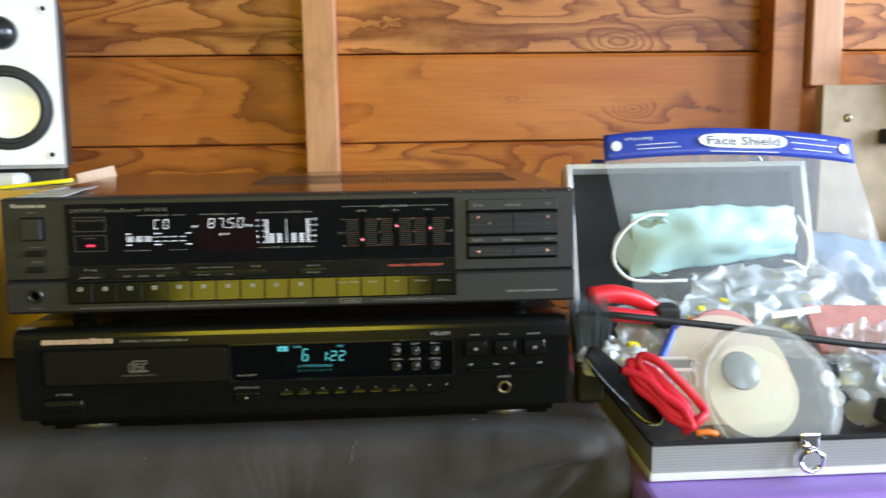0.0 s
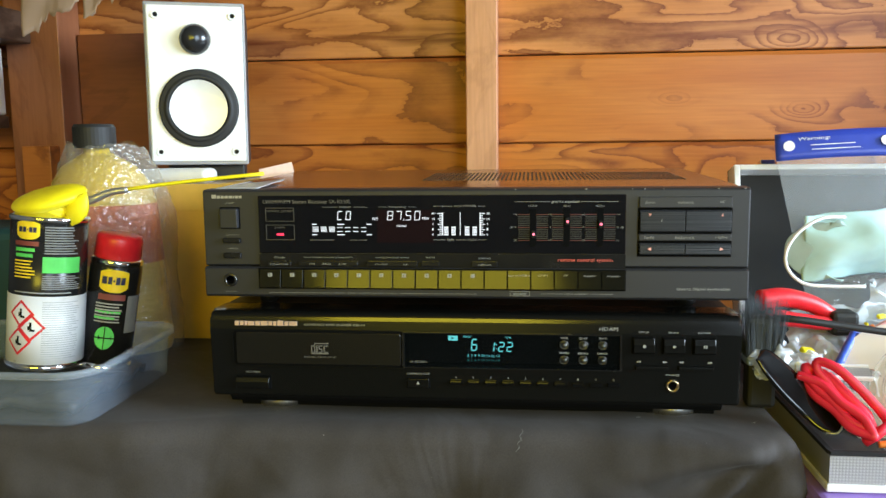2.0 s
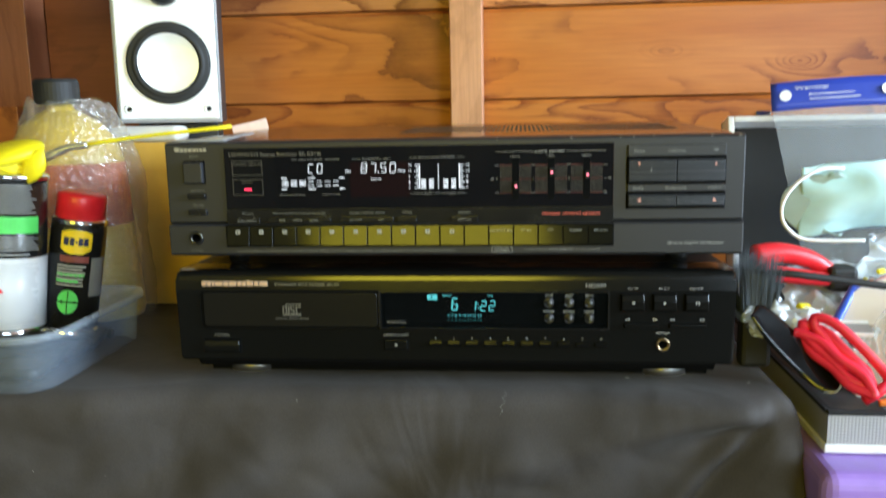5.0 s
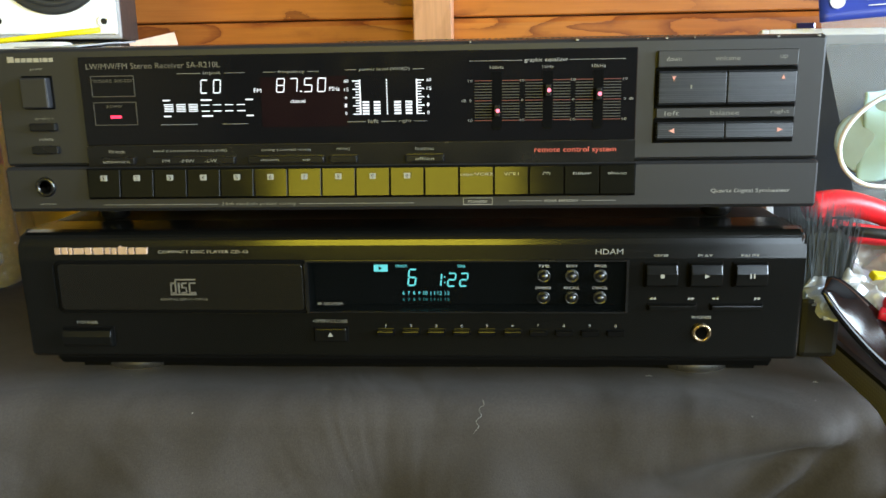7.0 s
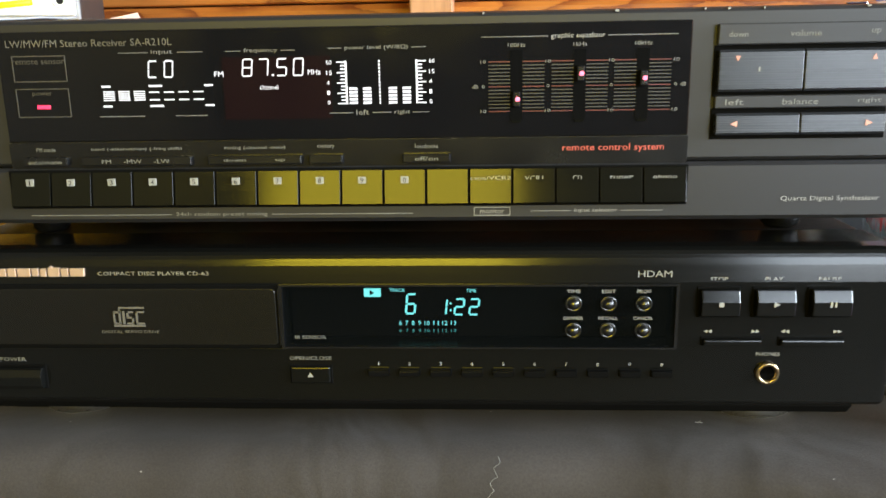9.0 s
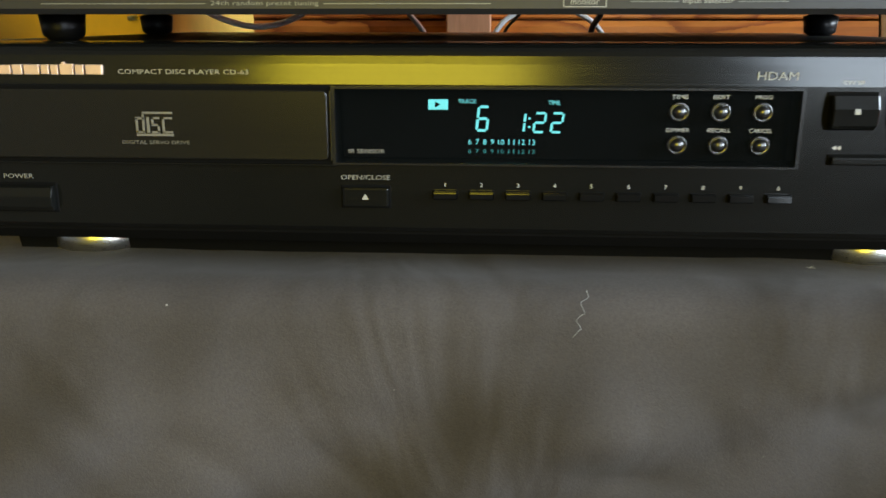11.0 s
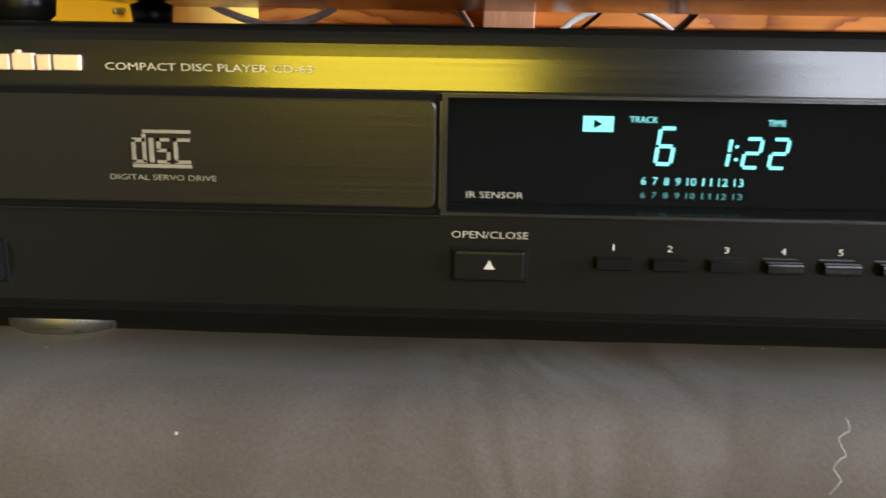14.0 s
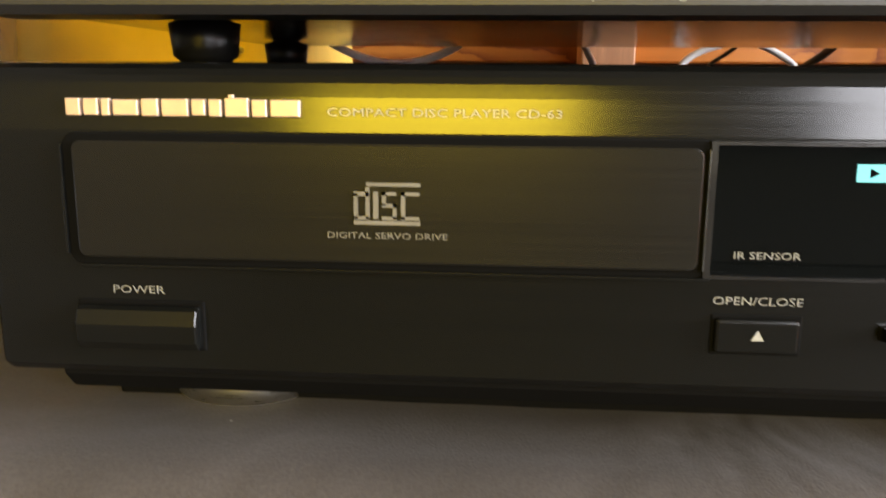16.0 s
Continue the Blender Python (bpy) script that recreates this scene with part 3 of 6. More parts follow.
# ---- table with its cloth ----
def cloth_point(u, v):
    """u along the front and over the free end, v from the back, over the rounded edge and down."""
    run = u * 1.34
    end, bend = 0.984, 0.014
    x, side = -0.75 + min(run, end), 0.0
    if run > end:
        a = min((run - end) / bend, 1.5)
        x += bend * math.sin(a)
        side = bend * (1 - math.cos(a)) + max(0.0, run - end - 1.5 * bend)
    s = v * 1.05
    k = min(1.0, max(0.0, (-0.20 - x) / 0.09))
    q = min(1.0, max(0.0, (x - 0.08) / 0.12))
    q = q * q * (3 - 2 * q)
    flat = 0.532 + 0.018 * k * k * (3 - 2 * k) + 0.006 * q
    wob = 0.004 * noise.noise(Vector((x * 9, s * 5, 0.3))) + 0.0016 * noise.noise(Vector((x * 30, s * 22, 4.0)))
    r = 0.018 - 0.004 * q
    if s < flat:
        k = min(1.0, max(0.1, (s - 0.42) / 0.10))
        y, down = 0.53 - s, -wob * 0.35 * k
    else:
        a = min((s - flat) / r, 1.45)
        d = max(0.0, s - flat - 1.45 * r)
        fold = (0.010 * min(1, d / 0.12) * math.sin(x * 21 + 1.7 * math.sin(x * 6 + d * 7))
                + (0.010 + 0.010 * q) * min(1, (d + 0.008) / 0.05) * noise.noise(Vector((x * 15 + d * 22, d * 6 - x * 4, 7.0)))
                + 0.0012 * min(1, (d + 0.008) / 0.03) * noise.noise(Vector((x * 30 + d * 18, d * 9, 2.0)))
                + 0.0075 * min(1, (d + 0.012) / 0.03) * abs(noise.noise(Vector((x * 11 - d * 15, d * 9 + x * 6, 11.0)))) + wob)
        run_in = max(0.0, 0.232 - x)
        reach = math.exp(-run_in / 0.17) * min(1, run_in / 0.02) * min(1, (s - flat) / 0.012)
        crease = 0.0
        for slope, bow, high, wide in ((0.15, 0.35, 0.0125, 0.008), (0.95, 1.2, 0.0080, 0.007), (0.02, 0.9, 0.0050, 0.006)):
            e = (d + 0.004 - slope * run_in - bow * run_in * run_in) / (wide + 0.06 * run_in)
            crease += high * reach * (math.exp(-e * e) - 0.85 * math.exp(-(e - 1.7) ** 2))
        y = 0.53 - flat - r * math.sin(a) - 0.10 * d - fold * min(1, 0.3 + d / 0.05) - crease
        down = r * (1 - math.cos(a)) + d
    x += 0.05 * side + 0.006 * min(1, side / 0.05) * math.sin(y * 30 + 2)
    return Vector((x, y - 0.10 * side * (1 if s > flat else 0), TABLE - down - side))


cloth = part("tablecloth", sheet(330, 300, cloth_point, 0.0012), CLOTH, smooth=True)
tagged(cloth, "plain black cotton cloth draped over a table, with lint", "tablecloth")
part("seam", tube([cloth_point((0.071 + 0.0006 * math.sin(k * 0.9) + 0.75) / 1.34, (0.545 + 0.004 * k) / 1.05) + Vector((0, -0.0002, 0.0002)) for k in range(30)], 0.00045, 6, 2), RUBBER, cloth, "thin dark sewn seam")
table = thing("table", "rectangular table hidden under a black cloth", "table")
part("tabletop", box(-0.75, 0.235, 0.012, 0.535, TABLE - 0.03, TABLE - 0.004, 0.002), BOARD, table)
for lx, ly in ((-0.70, 0.06), (0.19, 0.06), (-0.70, 0.49), (0.19, 0.49)):
    part("leg", box(lx - 0.02, lx + 0.02, ly - 0.02, ly + 0.02, 0.0, TABLE - 0.03, 0.002), BOARD, table)


# ---- compact disc player ----
def disc_player():
    p = thing("disc_player", "black brushed-metal compact disc player standing on the cloth", "disc player", (0, 0, 0))
    X0, X1 = -0.2205, 0.2083
    part("cover", box(X0 + 0.003, X1 - 0.003, 0.036, 0.30, 0.7625, 0.8325, 0.0010), PLAYER_TOP, p)
    B = 0.0355
    strip = [(0.0009, 0.8250), (0.0015, 0.8280), (0.0021, 0.8295), (0.0032, 0.8309), (0.006, 0.8320), (0.012, 0.8325), (B, 0.8325)]
    bm = extrude_x([(B, 0.7605), (0.002, 0.7605), (0.0, 0.7625), (0.0, 0.8175)] + strip, X0, -0.0580)
    left = [e for e in bm.edges if all(abs(v.co.x - X0) < 1e-6 for v in e.verts)]
    bmesh.ops.bevel(bm, geom=left, offset=0.0025, segments=3, profile=0.5, affect="EDGES")
    right = extrude_x([(B, 0.7605), (0.002, 0.7605), (0.0, 0.7625), (0.0, 0.8175)] + strip, 0.1155, X1)
    edge = [e for e in right.edges if all(abs(v.co.x - X1) < 1e-6 for v in e.verts)]
    bmesh.ops.bevel(right, geom=edge, offset=0.0025, segments=3, profile=0.5, affect="EDGES")
    for piece in (right, extrude_x([(B, 0.8164), (0.0, 0.8164), (0.0, 0.8175)] + strip, -0.0580, 0.1155),
                  extrude_x([(B, 0.7605), (0.002, 0.7605), (0.0, 0.7625), (0.0, 0.7876), (B, 0.7876)], -0.0580, 0.1155)):
        tmp = bpy.data.meshes.new("front_panel")
        piece.to_mesh(tmp)
        piece.free()
        bm.from_mesh(tmp)
        bpy.data.meshes.remove(tmp)
    part("front_panel", bm, BLACK_PAINT, p, "black brushed front panel with a tilted upper strip")
    part("display_board", box(-0.0570, 0.1145, 0.0140, 0.0160, 0.7880, 0.8160), HOLE, p)
    # base runs down to the cloth in near-black, putting in the shade underneath
    part("base", extrude_x([(0.29, 0.7428), (0.0310, 0.7428), (0.0300, 0.7545), (0.007, 0.7545), (0.003, 0.7590), (0.003, 0.7625), (0.29, 0.7625)], X0 + 0.0135, X1 - 0.0125, 0.001), HOLE, p)
    for x in (-0.1735, 0.1625):
        for y in (0.0445, 0.26):
            part("foot", lathe([(0.0005, TABLE), (0.0195, TABLE), (0.0215, TABLE + 0.002), (0.0215, TABLE + 0.011), (0.018, TABLE + 0.0126), (0.0005, TABLE + 0.0126)], 48,
                               Matrix.Translation((x, y, 0))), STEEL, p, "silver disc foot", True)
    # drawer and its groove
    part("drawer_surround", round_plate(-0.2005, -0.0575, -0.0008, 0.003, 0.7870, 0.8170, 0.0030, 0.0005), HOLE, p)
    d = part("drawer", round_plate(-0.1980, -0.0600, -0.0018, 0.003, 0.7888, 0.8154, 0.0022, 0.0006), DRAWER, p, "dark brushed disc drawer front")
    part("drawer_lip", box(-0.1976, -0.0574, -0.0016, 0.003, 0.7866, 0.7873, 0.0002), BLACK_PAINT, p)
    part("drawer_lip", box(-0.2010, -0.2003, -0.0016, 0.003, 0.7895, 0.8145, 0.0002), BLACK_PAINT, p)
    part("drawer_lip", box(-0.0592, -0.0589, -0.0020, 0.003, 0.7890, 0.8150), KEY_METAL, p)
    # display window
    bm = bmesh.new()
    for a, e, z0, z1 in ((-0.0588, 0.1163, 0.8160, 0.8168), (-0.0588, 0.1163, 0.7872, 0.7880), (-0.0588, -0.0574, 0.7880, 0.8160), (0.1149, 0.1163, 0.7880, 0.8160)):
        add_box(bm, a, e, -0.0013, 0.003, z0, z1)
    part("window_rim", bm, BLACK_SATIN, p)
    w = part("display_window", box(-0.0574, 0.1149, -0.0008, 0.0008, 0.7880, 0.8160), SMOKED, p, "glossy smoked display window")
    w.visible_shadow = False
    y = 0.0132
    bm = bmesh.new()
    digit(bm, "6", -0.0015, 0.8036, 0.0040, 0.0092, y, 0.0010)
    for ch, x in (("1", 0.0128), ("2", 0.0207), ("2", 0.0275)):
        digit(bm, ch, x, 0.8022, 0.0040, 0.0074, y, 0.0009)
    for z in (0.8005, 0.8038):
        add_box(bm, 0.0163, 0.0171, y, y + 0.0001, z - 0.0004, z + 0.0004)
    tagged(part("readout", bm, CYAN, w, "lit cyan track and time figures"), kind="stuff")
    x = -0.0072
    for t_ in ("6", "7", "8", "9", "10", "11", "12", "13"):
        ww = 0.0013 if len(t_) == 1 else 0.0024
        words(t_, x, x + ww, 0.7945, 0.0021, y, CYAN, w)
        words(t_, x, x + ww, 0.7908, 0.0016, y, CYAN_DIM, w)
        x += ww + 0.00165
    pm = part("play_mark", box(-0.0230, -0.0152, y - 0.0001, y + 0.0001, 0.8070, 0.8110), CYAN, w)
    bm = bmesh.new()
    for a in (-0.0203,):
        bm.faces.new([bm.verts.new(q) for q in ((a, y - 0.0003, 0.8102), (a, y - 0.0003, 0.8078), (a + 0.0022, y - 0.0003, 0.8090))])
    part("arrow", bm, HOLE, pm)
    words("TRACK", -0.0112, -0.0040, 0.8103, 0.0016, y, CYAN, w)
    words("TIME", 0.0238, 0.0284, 0.8100, 0.0016, y, CYAN, w)
    words("IR SENSOR", -0.0525, -0.0385, 0.7925, 0.0016, -0.0008, DIM_INK, w)
    # small round keys
    for r_, row in enumerate((("TIME", "EDIT", "PROG"), ("DIMMER", "RECALL", "CANCEL"))):
        for c_, t_ in enumerate(row):
            kx, kz = 0.0710 + 0.0151 * c_, 0.8082 - 0.0122 * r_
            k = part("round_key", lathe([(0.0036, 0), (0.0036, 0.0006), (0.0030, 0.0010), (0.0027, 0.0004), (0.0024, 0.0004), (0.0022, 0.0020), (0.0012, 0.0028), (0.0002, 0.0029)], 24,
                                        facing(kx, -0.0008, kz)), KEY_METAL, p, "small round metal key", True)
            words(t_, kx - 0.00062 * len(t_) - 0.0005, kx + 0.00062 * len(t_) + 0.0005, kz + 0.0055, 0.0015, -0.0008, INK, p)
    # transport keys
    for kx, t_ in ((0.1330, "STOP"), (0.1562, "PLAY"), (0.1795, "PAUSE")):
        part("key_surround", box(kx - 0.0092, kx + 0.0092, -0.0006, 0.003, 0.8018, 0.8158, 0.0005), HOLE, p)
        k = part("transport_key", extrude_x([(0.002, 0.8026), (-0.0030, 0.8026), (-0.0052, 0.8040), (-0.0058, 0.8100), (-0.0040, 0.8146), (0.002, 0.8150)], kx - 0.0082, kx + 0.0082, 0.0006), BLACK_PAINT, p)
        words(t_, kx - 0.00095 * len(t_), kx + 0.00095 * len(t_), 0.8188, 0.0018, 0.0003, INK, p)
        bm = bmesh.new()
        if t_ == "STOP":
            add_box(bm, kx - 0.001, kx + 0.001, -0.0063, -0.0060, 0.8082, 0.8102)
        elif t_ == "PLAY":
            bm.faces.new([bm.verts.new(q) for q in ((kx - 0.0012, -0.0062, 0.8104), (kx - 0.0012, -0.0062, 0.8080), (kx + 0.0014, -0.0062, 0.8092))])
        else:
            for o in (-0.0009, 0.0009):
                add_box(bm, kx + o - 0.0004, kx + o + 0.0004, -0.0063, -0.0060, 0.8080, 0.8104)
        part("symbol", bm, INK, k)
    for a, c in ((0.1272, 0.1520), (0.1602, 0.1868)):
        part("key_surround", box(a - 0.0008, c + 0.0008, -0.0006, 0.003, 0.7888, 0.7930, 0.0004), HOLE, p)
        k = part("skip_key", box(a, c, -0.0032, 0.003, 0.7893, 0.7922, 0.0007), BLACK_PAINT, p)
        bm = bmesh.new()
        for x, s in ((a + 0.0005, -1), (a + 0.0023, -1), (c - 0.0005, 1), (c - 0.0023, 1)):
            bm.faces.new([bm.verts.new(q) for q in ((x - s * 0.0016, -0.0003, 0.7962), (x - s * 0.0016, -0.0003, 0.7944), (x + s * 0.0001, -0.0003, 0.7953))])
        part("symbol", bm, INK, k)
    # headphone socket
    words("PHONES", 0.1508, 0.1610, 0.7848, 0.0016, 0, INK, p)
    j = part("headphone_socket", lathe([(0.0052, 0), (0.0052, 0.0014), (0.0045, 0.0020), (0.0036, 0.0018), (0.0033, -0.0), (0.0033, -0.004), (0.0002, -0.004)], 32, facing(0.1560, -0.0001, 0.7762)), BRASS, p, "brass-rimmed headphone socket", True)
    part("hole", lathe([(0.0032, 0.0009), (0.0002, 0.0009)], 24, facing(0.1560, -0.0001, 0.7762)), HOLE, j)
    # number keys
    for i in range(10):
        kx = -0.0155 + 0.01397 * i
        part("key_surround", box(kx - 0.0049, kx + 0.0049, -0.0005, 0.003, 0.7741, 0.7775, 0.0003), HOLE, p)
        part("number_key", extrude_x([(0.003, 0.7744), (-0.0026, 0.7744), (-0.0032, 0.7748), (-0.0030, 0.7766), (-0.00290, 0.7770), (-0.0026, 0.7772), (0.003, 0.7773)], kx - 0.0043, kx + 0.0043), NUMBER_KEY, p)
        words("1234567890"[i], kx - (0.0002 if i == 0 else 0.0006), kx + (0.0002 if i == 0 else 0.0006), 0.7797, 0.0016, 0, INK, p)
    # open/close and power keys
    part("key_surround", box(-0.0562, -0.0366, -0.0004, 0.003, 0.7700, 0.7792, 0.0004), HOLE, p)
    k = part("open_key", box(-0.0554, -0.0374, -0.0018, 0.003, 0.7708, 0.7784, 0.0008), BLACK_PAINT, p)
    bm = bmesh.new()
    bm.faces.new([bm.verts.new(q) for q in ((-0.0478, -0.0021, 0.7738), (-0.0450, -0.0021, 0.7738), (-0.0464, -0.0021, 0.7762))])
    part("symbol", bm, INK, k)
    words("OPEN/CLOSE", -0.0560, -0.0368, 0.7822, 0.0018, 0, DIM_INK, p)
    part("key_surround", box(-0.1998, -0.1698, -0.0005, 0.003, 0.7668, 0.7788, 0.0005), HOLE, p)
    part("power_key", extrude_x([(0.003, 0.7678), (-0.0030, 0.7678), (-0.0042, 0.7696), (-0.0044, 0.7738), (-0.0032, 0.7770), (-0.0020, 0.7777), (0.003, 0.7778)], -0.1990, -0.1706, 0.0005), BLACK_PAINT, p)
    words("POWER", -0.1912, -0.1790, 0.7812, 0.0018, 0, DIM_INK, p)
    # printing on the upper strip and the drawer; the maker's mark is a row of plain gilt blocks
    bm = bmesh.new()
    x = -0.1990
    for wide, dz, up in ((0.0034, 0, 0), (0.0034, 0.0001, 0), (0.0022, 0, 0), (0.0054, 0.0001, -0.0002), (0.0038, 0, 0), (0.0056, 0, 0), (0.0032, 0.0002, 0), (0.0030, 0, 0), (0.0050, 0, 0.0003), (0.0034, 0, 0), (0.0060, 0.0001, 0)):
        ww = wide * 1.2
        add_box(bm, x, x + ww - 0.0007, -0.0006, 0.002, 0.8206 + dz, 0.8244 + up, 0.0003)
        x += ww
    add_box(bm, -0.1990 + 0.0370, -0.1990 + 0.0378, -0.0006, 0.002, 0.8246, 0.8254)
    tagged(part("badge", bm, GOLD, p, "row of raised gilt blocks"), kind="stuff")
    words("COMPACT DISC PLAYER CD-63", -0.1405, -0.0900, 0.8219, 0.0018, 0.0003, CREAM_INK, p, -6)
    words("HDAM", 0.0985, 0.1130, 0.8213, 0.0030, 0.0001, INK, p, -6)
    words("DIGITAL SERVO DRIVE", -0.1405, -0.1140, 0.7953, 0.0014, -0.0018, MARK_INK, d)
    bm = bmesh.new()
    yy = -0.0021
    for a, c, z0, z1 in ((-0.1318, -0.1200, 0.8062, 0.8070), (-0.1346, -0.1200, 0.7977, 0.7986),
                         (-0.1346, -0.1337, 0.7990, 0.8046), (-0.1346, -0.1312, 0.8040, 0.8050), (-0.1320, -0.1311, 0.7990, 0.8060), (-0.1346, -0.1312, 0.7988, 0.7996),
                         (-0.1303, -0.1292, 0.7990, 0.8050), (-0.1284, -0.1252, 0.8042, 0.8050), (-0.1284, -0.1275, 0.8020, 0.8050), (-0.1284, -0.1252, 0.8016, 0.8024), (-0.1260, -0.1252, 0.7990, 0.8024), (-0.1284, -0.1252, 0.7988, 0.7996),
                         (-0.1242, -0.1233, 0.7990, 0.8050), (-0.1242, -0.1202, 0.8042, 0.8050), (-0.1242, -0.1202, 0.7988, 0.7996)):
        add_box(bm, a, c, yy, yy + 0.0002, z0, z1)
    tagged(part("disc_mark", bm, MARK_INK, d, "square pale disc mark"), kind="stuff")
    return p


disc_player()


# ---- receiver ----
def receiver():
    p = thing("stereo_receiver", "charcoal metal stereo receiver resting on the disc player", "receiver", (0, 0, 0))
    X0, X1, Y = -0.2265, 0.2140, 0.012
    top = [(0.02, 0.9314), (0.05, 0.9326), (0.292, 0.9368), (0.292, 0.903), (0.245, 0.898), (0.245, 0.8445), (0.02, 0.8445)]
    part("cover", extrude_x(top, X0 + 0.004, X1 - 0.004, 0.001), TOP_BROWN, p, "brown-black painted steel cover")
    bm = bmesh.new()
    for i in range(60):
        x = -0.055 + i * 0.0040
        for y0 in (0.110, 0.128, 0.146, 0.172, 0.190, 0.208):
            z = 0.9326 + (y0 + 0.009 - 0.05) * 0.01736
            add_box(bm, x, x + 0.0018, y0, y0 + 0.018, z - 0.0004, z + 0.0003)
    tagged(part("vent_grille", bm, VENT, p), kind="stuff")
    upper = [(0.03, 0.8685), (Y + 0.0015, 0.8685), (Y, 0.870), (Y, 0.9300), (Y + 0.0012, 0.9314), (0.016, 0.9321), (0.03, 0.9322)]
    part("upper_panel", extrude_x(upper, X0, X1, 0.0012), CASE_GREY, p)
    lower = [(0.03, 0.843), (Y - 0.001, 0.843), (Y - 0.003, 0.845), (Y - 0.003, 0.8665), (Y - 0.001, 0.8680), (0.03, 0.8680)]
    part("lower_panel", extrude_x(lower, X0, X1, 0.0012), CASE_GREY, p)
    for x, y in ((-0.183, 0.045), (-0.198, 0.185), (0.172, 0.045), (0.187, 0.185)):
        part("foot", lathe([(0.0005, 0.8325), (0.006, 0.8325), (0.0085, 0.8345), (0.0095, 0.8430), (0.0005, 0.8460)], 28, Matrix.Translation((x, y, 0))), FOOT_RUBBER, p, "round black rubber foot", True)
    # smoked window and its control strip
    w = part("display_window", box(-0.1790, 0.1190, Y - 0.0012, Y + 0.004, 0.8795, 0.9270, 0.0006), GLASS_BLACK, p, "glossy smoked display window")
    part("red_filter", box(-0.0800, -0.0330, Y - 0.00135, Y, 0.8885, 0.9150), GLASS_RED, w, "dark red tinted part of the window")
    part("control_strip", extrude_x([(Y + 0.004, 0.8678), (Y - 0.0014, 0.8678), (Y - 0.0018, 0.8792), (Y + 0.004, 0.8792)], -0.1790, 0.1190), BLACK_SATIN, p)
    y = Y - 0.0014
    bm = bmesh.new()
    digit(bm, "C", -0.1105, 0.9105, 0.0036, 0.0068, y, 0.00065)
    digit(bm, "D", -0.1035, 0.9105, 0.0036, 0.0068, y, 0.00065)
    for ch, x in (("8", -0.0690), ("7", -0.0620), ("5", -0.0540), ("0", -0.0468)):
        digit(bm, ch, x, 0.9105, 0.0040, 0.0070, y, 0.0006)
    add_box(bm, -0.0585, -0.0576, y, y + 0.0001, 0.9068, 0.9077)
    tagged(part("readout", bm, VFD, w, "lit white station figures"), kind="stuff")
    words("FM", -0.0835, -0.0795, 0.9080, 0.0022, y, VFD, w)
    words("MHz", -0.0428, -0.0372, 0.9083, 0.0022, y, VFD, w)
    words("channel", -0.0640, -0.0560, 0.9022, 0.0020, y, VFD, w)
    bm = bmesh.new()                      # volume and balance blocks
    for i in range(3):
        for k in range(5):
            add_box(bm, -0.1335 + 0.0068 * i, -0.1285 + 0.0068 * i, y, y + 0.0001, 0.8973 + k * 0.0009, 0.8978 + k * 0.0009)
    for i in range(4):
        add_box(bm, -0.1130 + 0.0065 * i, -0.1085 + 0.0065 * i, y, y + 0.0001, 0.9005, 0.9010)
        add_box(bm, -0.1130 + 0.0065 * i, -0.1085 + 0.0065 * i, y, y + 0.0001, 0.8972, 0.8978)
    add_box(bm, -0.1130, -0.1070, y, y + 0.0001, 0.9030, 0.9038)
    add_box(bm, -0.1130, -0.1070, y, y + 0.0001, 0.8945, 0.8953)
    for x in (-0.1340, -0.0885):
        for z in (0.9030, 0.8945):
            add_box(bm, x, x + 0.004, y, y + 0.0001, z, z + 0.0008)
    tagged(part("level_display", bm, VFD, w), kind="stuff")
    bm = bmesh.new()                      # power meter
    for side, s in ((-0.0310, 1), (0.0085, -1)):
        for k in range(13):
            ln = 0.0036 if k % 3 == 0 else 0.0020
            a = side + (0.0042 if s > 0 else -0.0042)
            add_box(bm, min(a, a - s * ln), max(a, a - s * ln), y, y + 0.0001, 0.8945 + k * 0.00145, 0.89505 + k * 0.00145)
        a = side + (0.0042 if s > 0 else -0.0050)
        add_box(bm, a, a + 0.0008, y, y + 0.0001, 0.8945, 0.9128)
    for x, tall in ((-0.0235, 5), (-0.0175, 5), (-0.0065, 5), (-0.0005, 5)):
        for k in range(tall):
            add_box(bm, x - 0.0018, x + 0.0018, y, y + 0.0001, 0.8945 + k * 0.00150, 0.8955 + k * 0.00150)
    for k in range(13):
        add_box(bm, -0.0124, -0.0117, y, y + 0.0001, 0.8945 + k * 0.00145, 0.8954 + k * 0.00145)
    tagged(part("power_meter", bm, VFD, w, "lit white bar meter with two scales"), kind="stuff")
    for x0 in (-0.0348, 0.0092):
        for t_, z in (("60", 0.9122), ("15", 0.9078), ("4", 0.9036), ("1", 0.8994), ("0", 0.8952)):
            words(t_, x0, x0 + 0.0012 * len(t_), z, 0.0018, y, VFD, w)
    for t_, a, c, z in (("left", -0.0225, -0.0170, 0.8910), ("right", -0.0060, 0.0008, 0.8908), ("power level (W/8\u03a9)", -0.0265, 0.0005, 0.9180), ("frequency", -0.0700, -0.0555, 0.9175), ("input", -0.1105, -0.1010, 0.9175)):
        words(t_, a, c, z, 0.0022, y, DIM_INK, w)
    bars([(-0.0340, -0.0280), (0.0020, 0.0080)], 0.9180, 0.0003, y + 0.0001, DIM_INK, w)
    bars([(-0.0340, -0.0240), (-0.0155, -0.0075), (0.0020, 0.0090)], 0.8908, 0.0003, y + 0.0001, DIM_INK, w)
    bars([(-0.0780, -0.0715), (-0.0540, -0.0480), (-0.1250, -0.1120), (-0.0990, -0.0880)], 0.9175, 0.0003, y + 0.0001, DIM_INK, w)
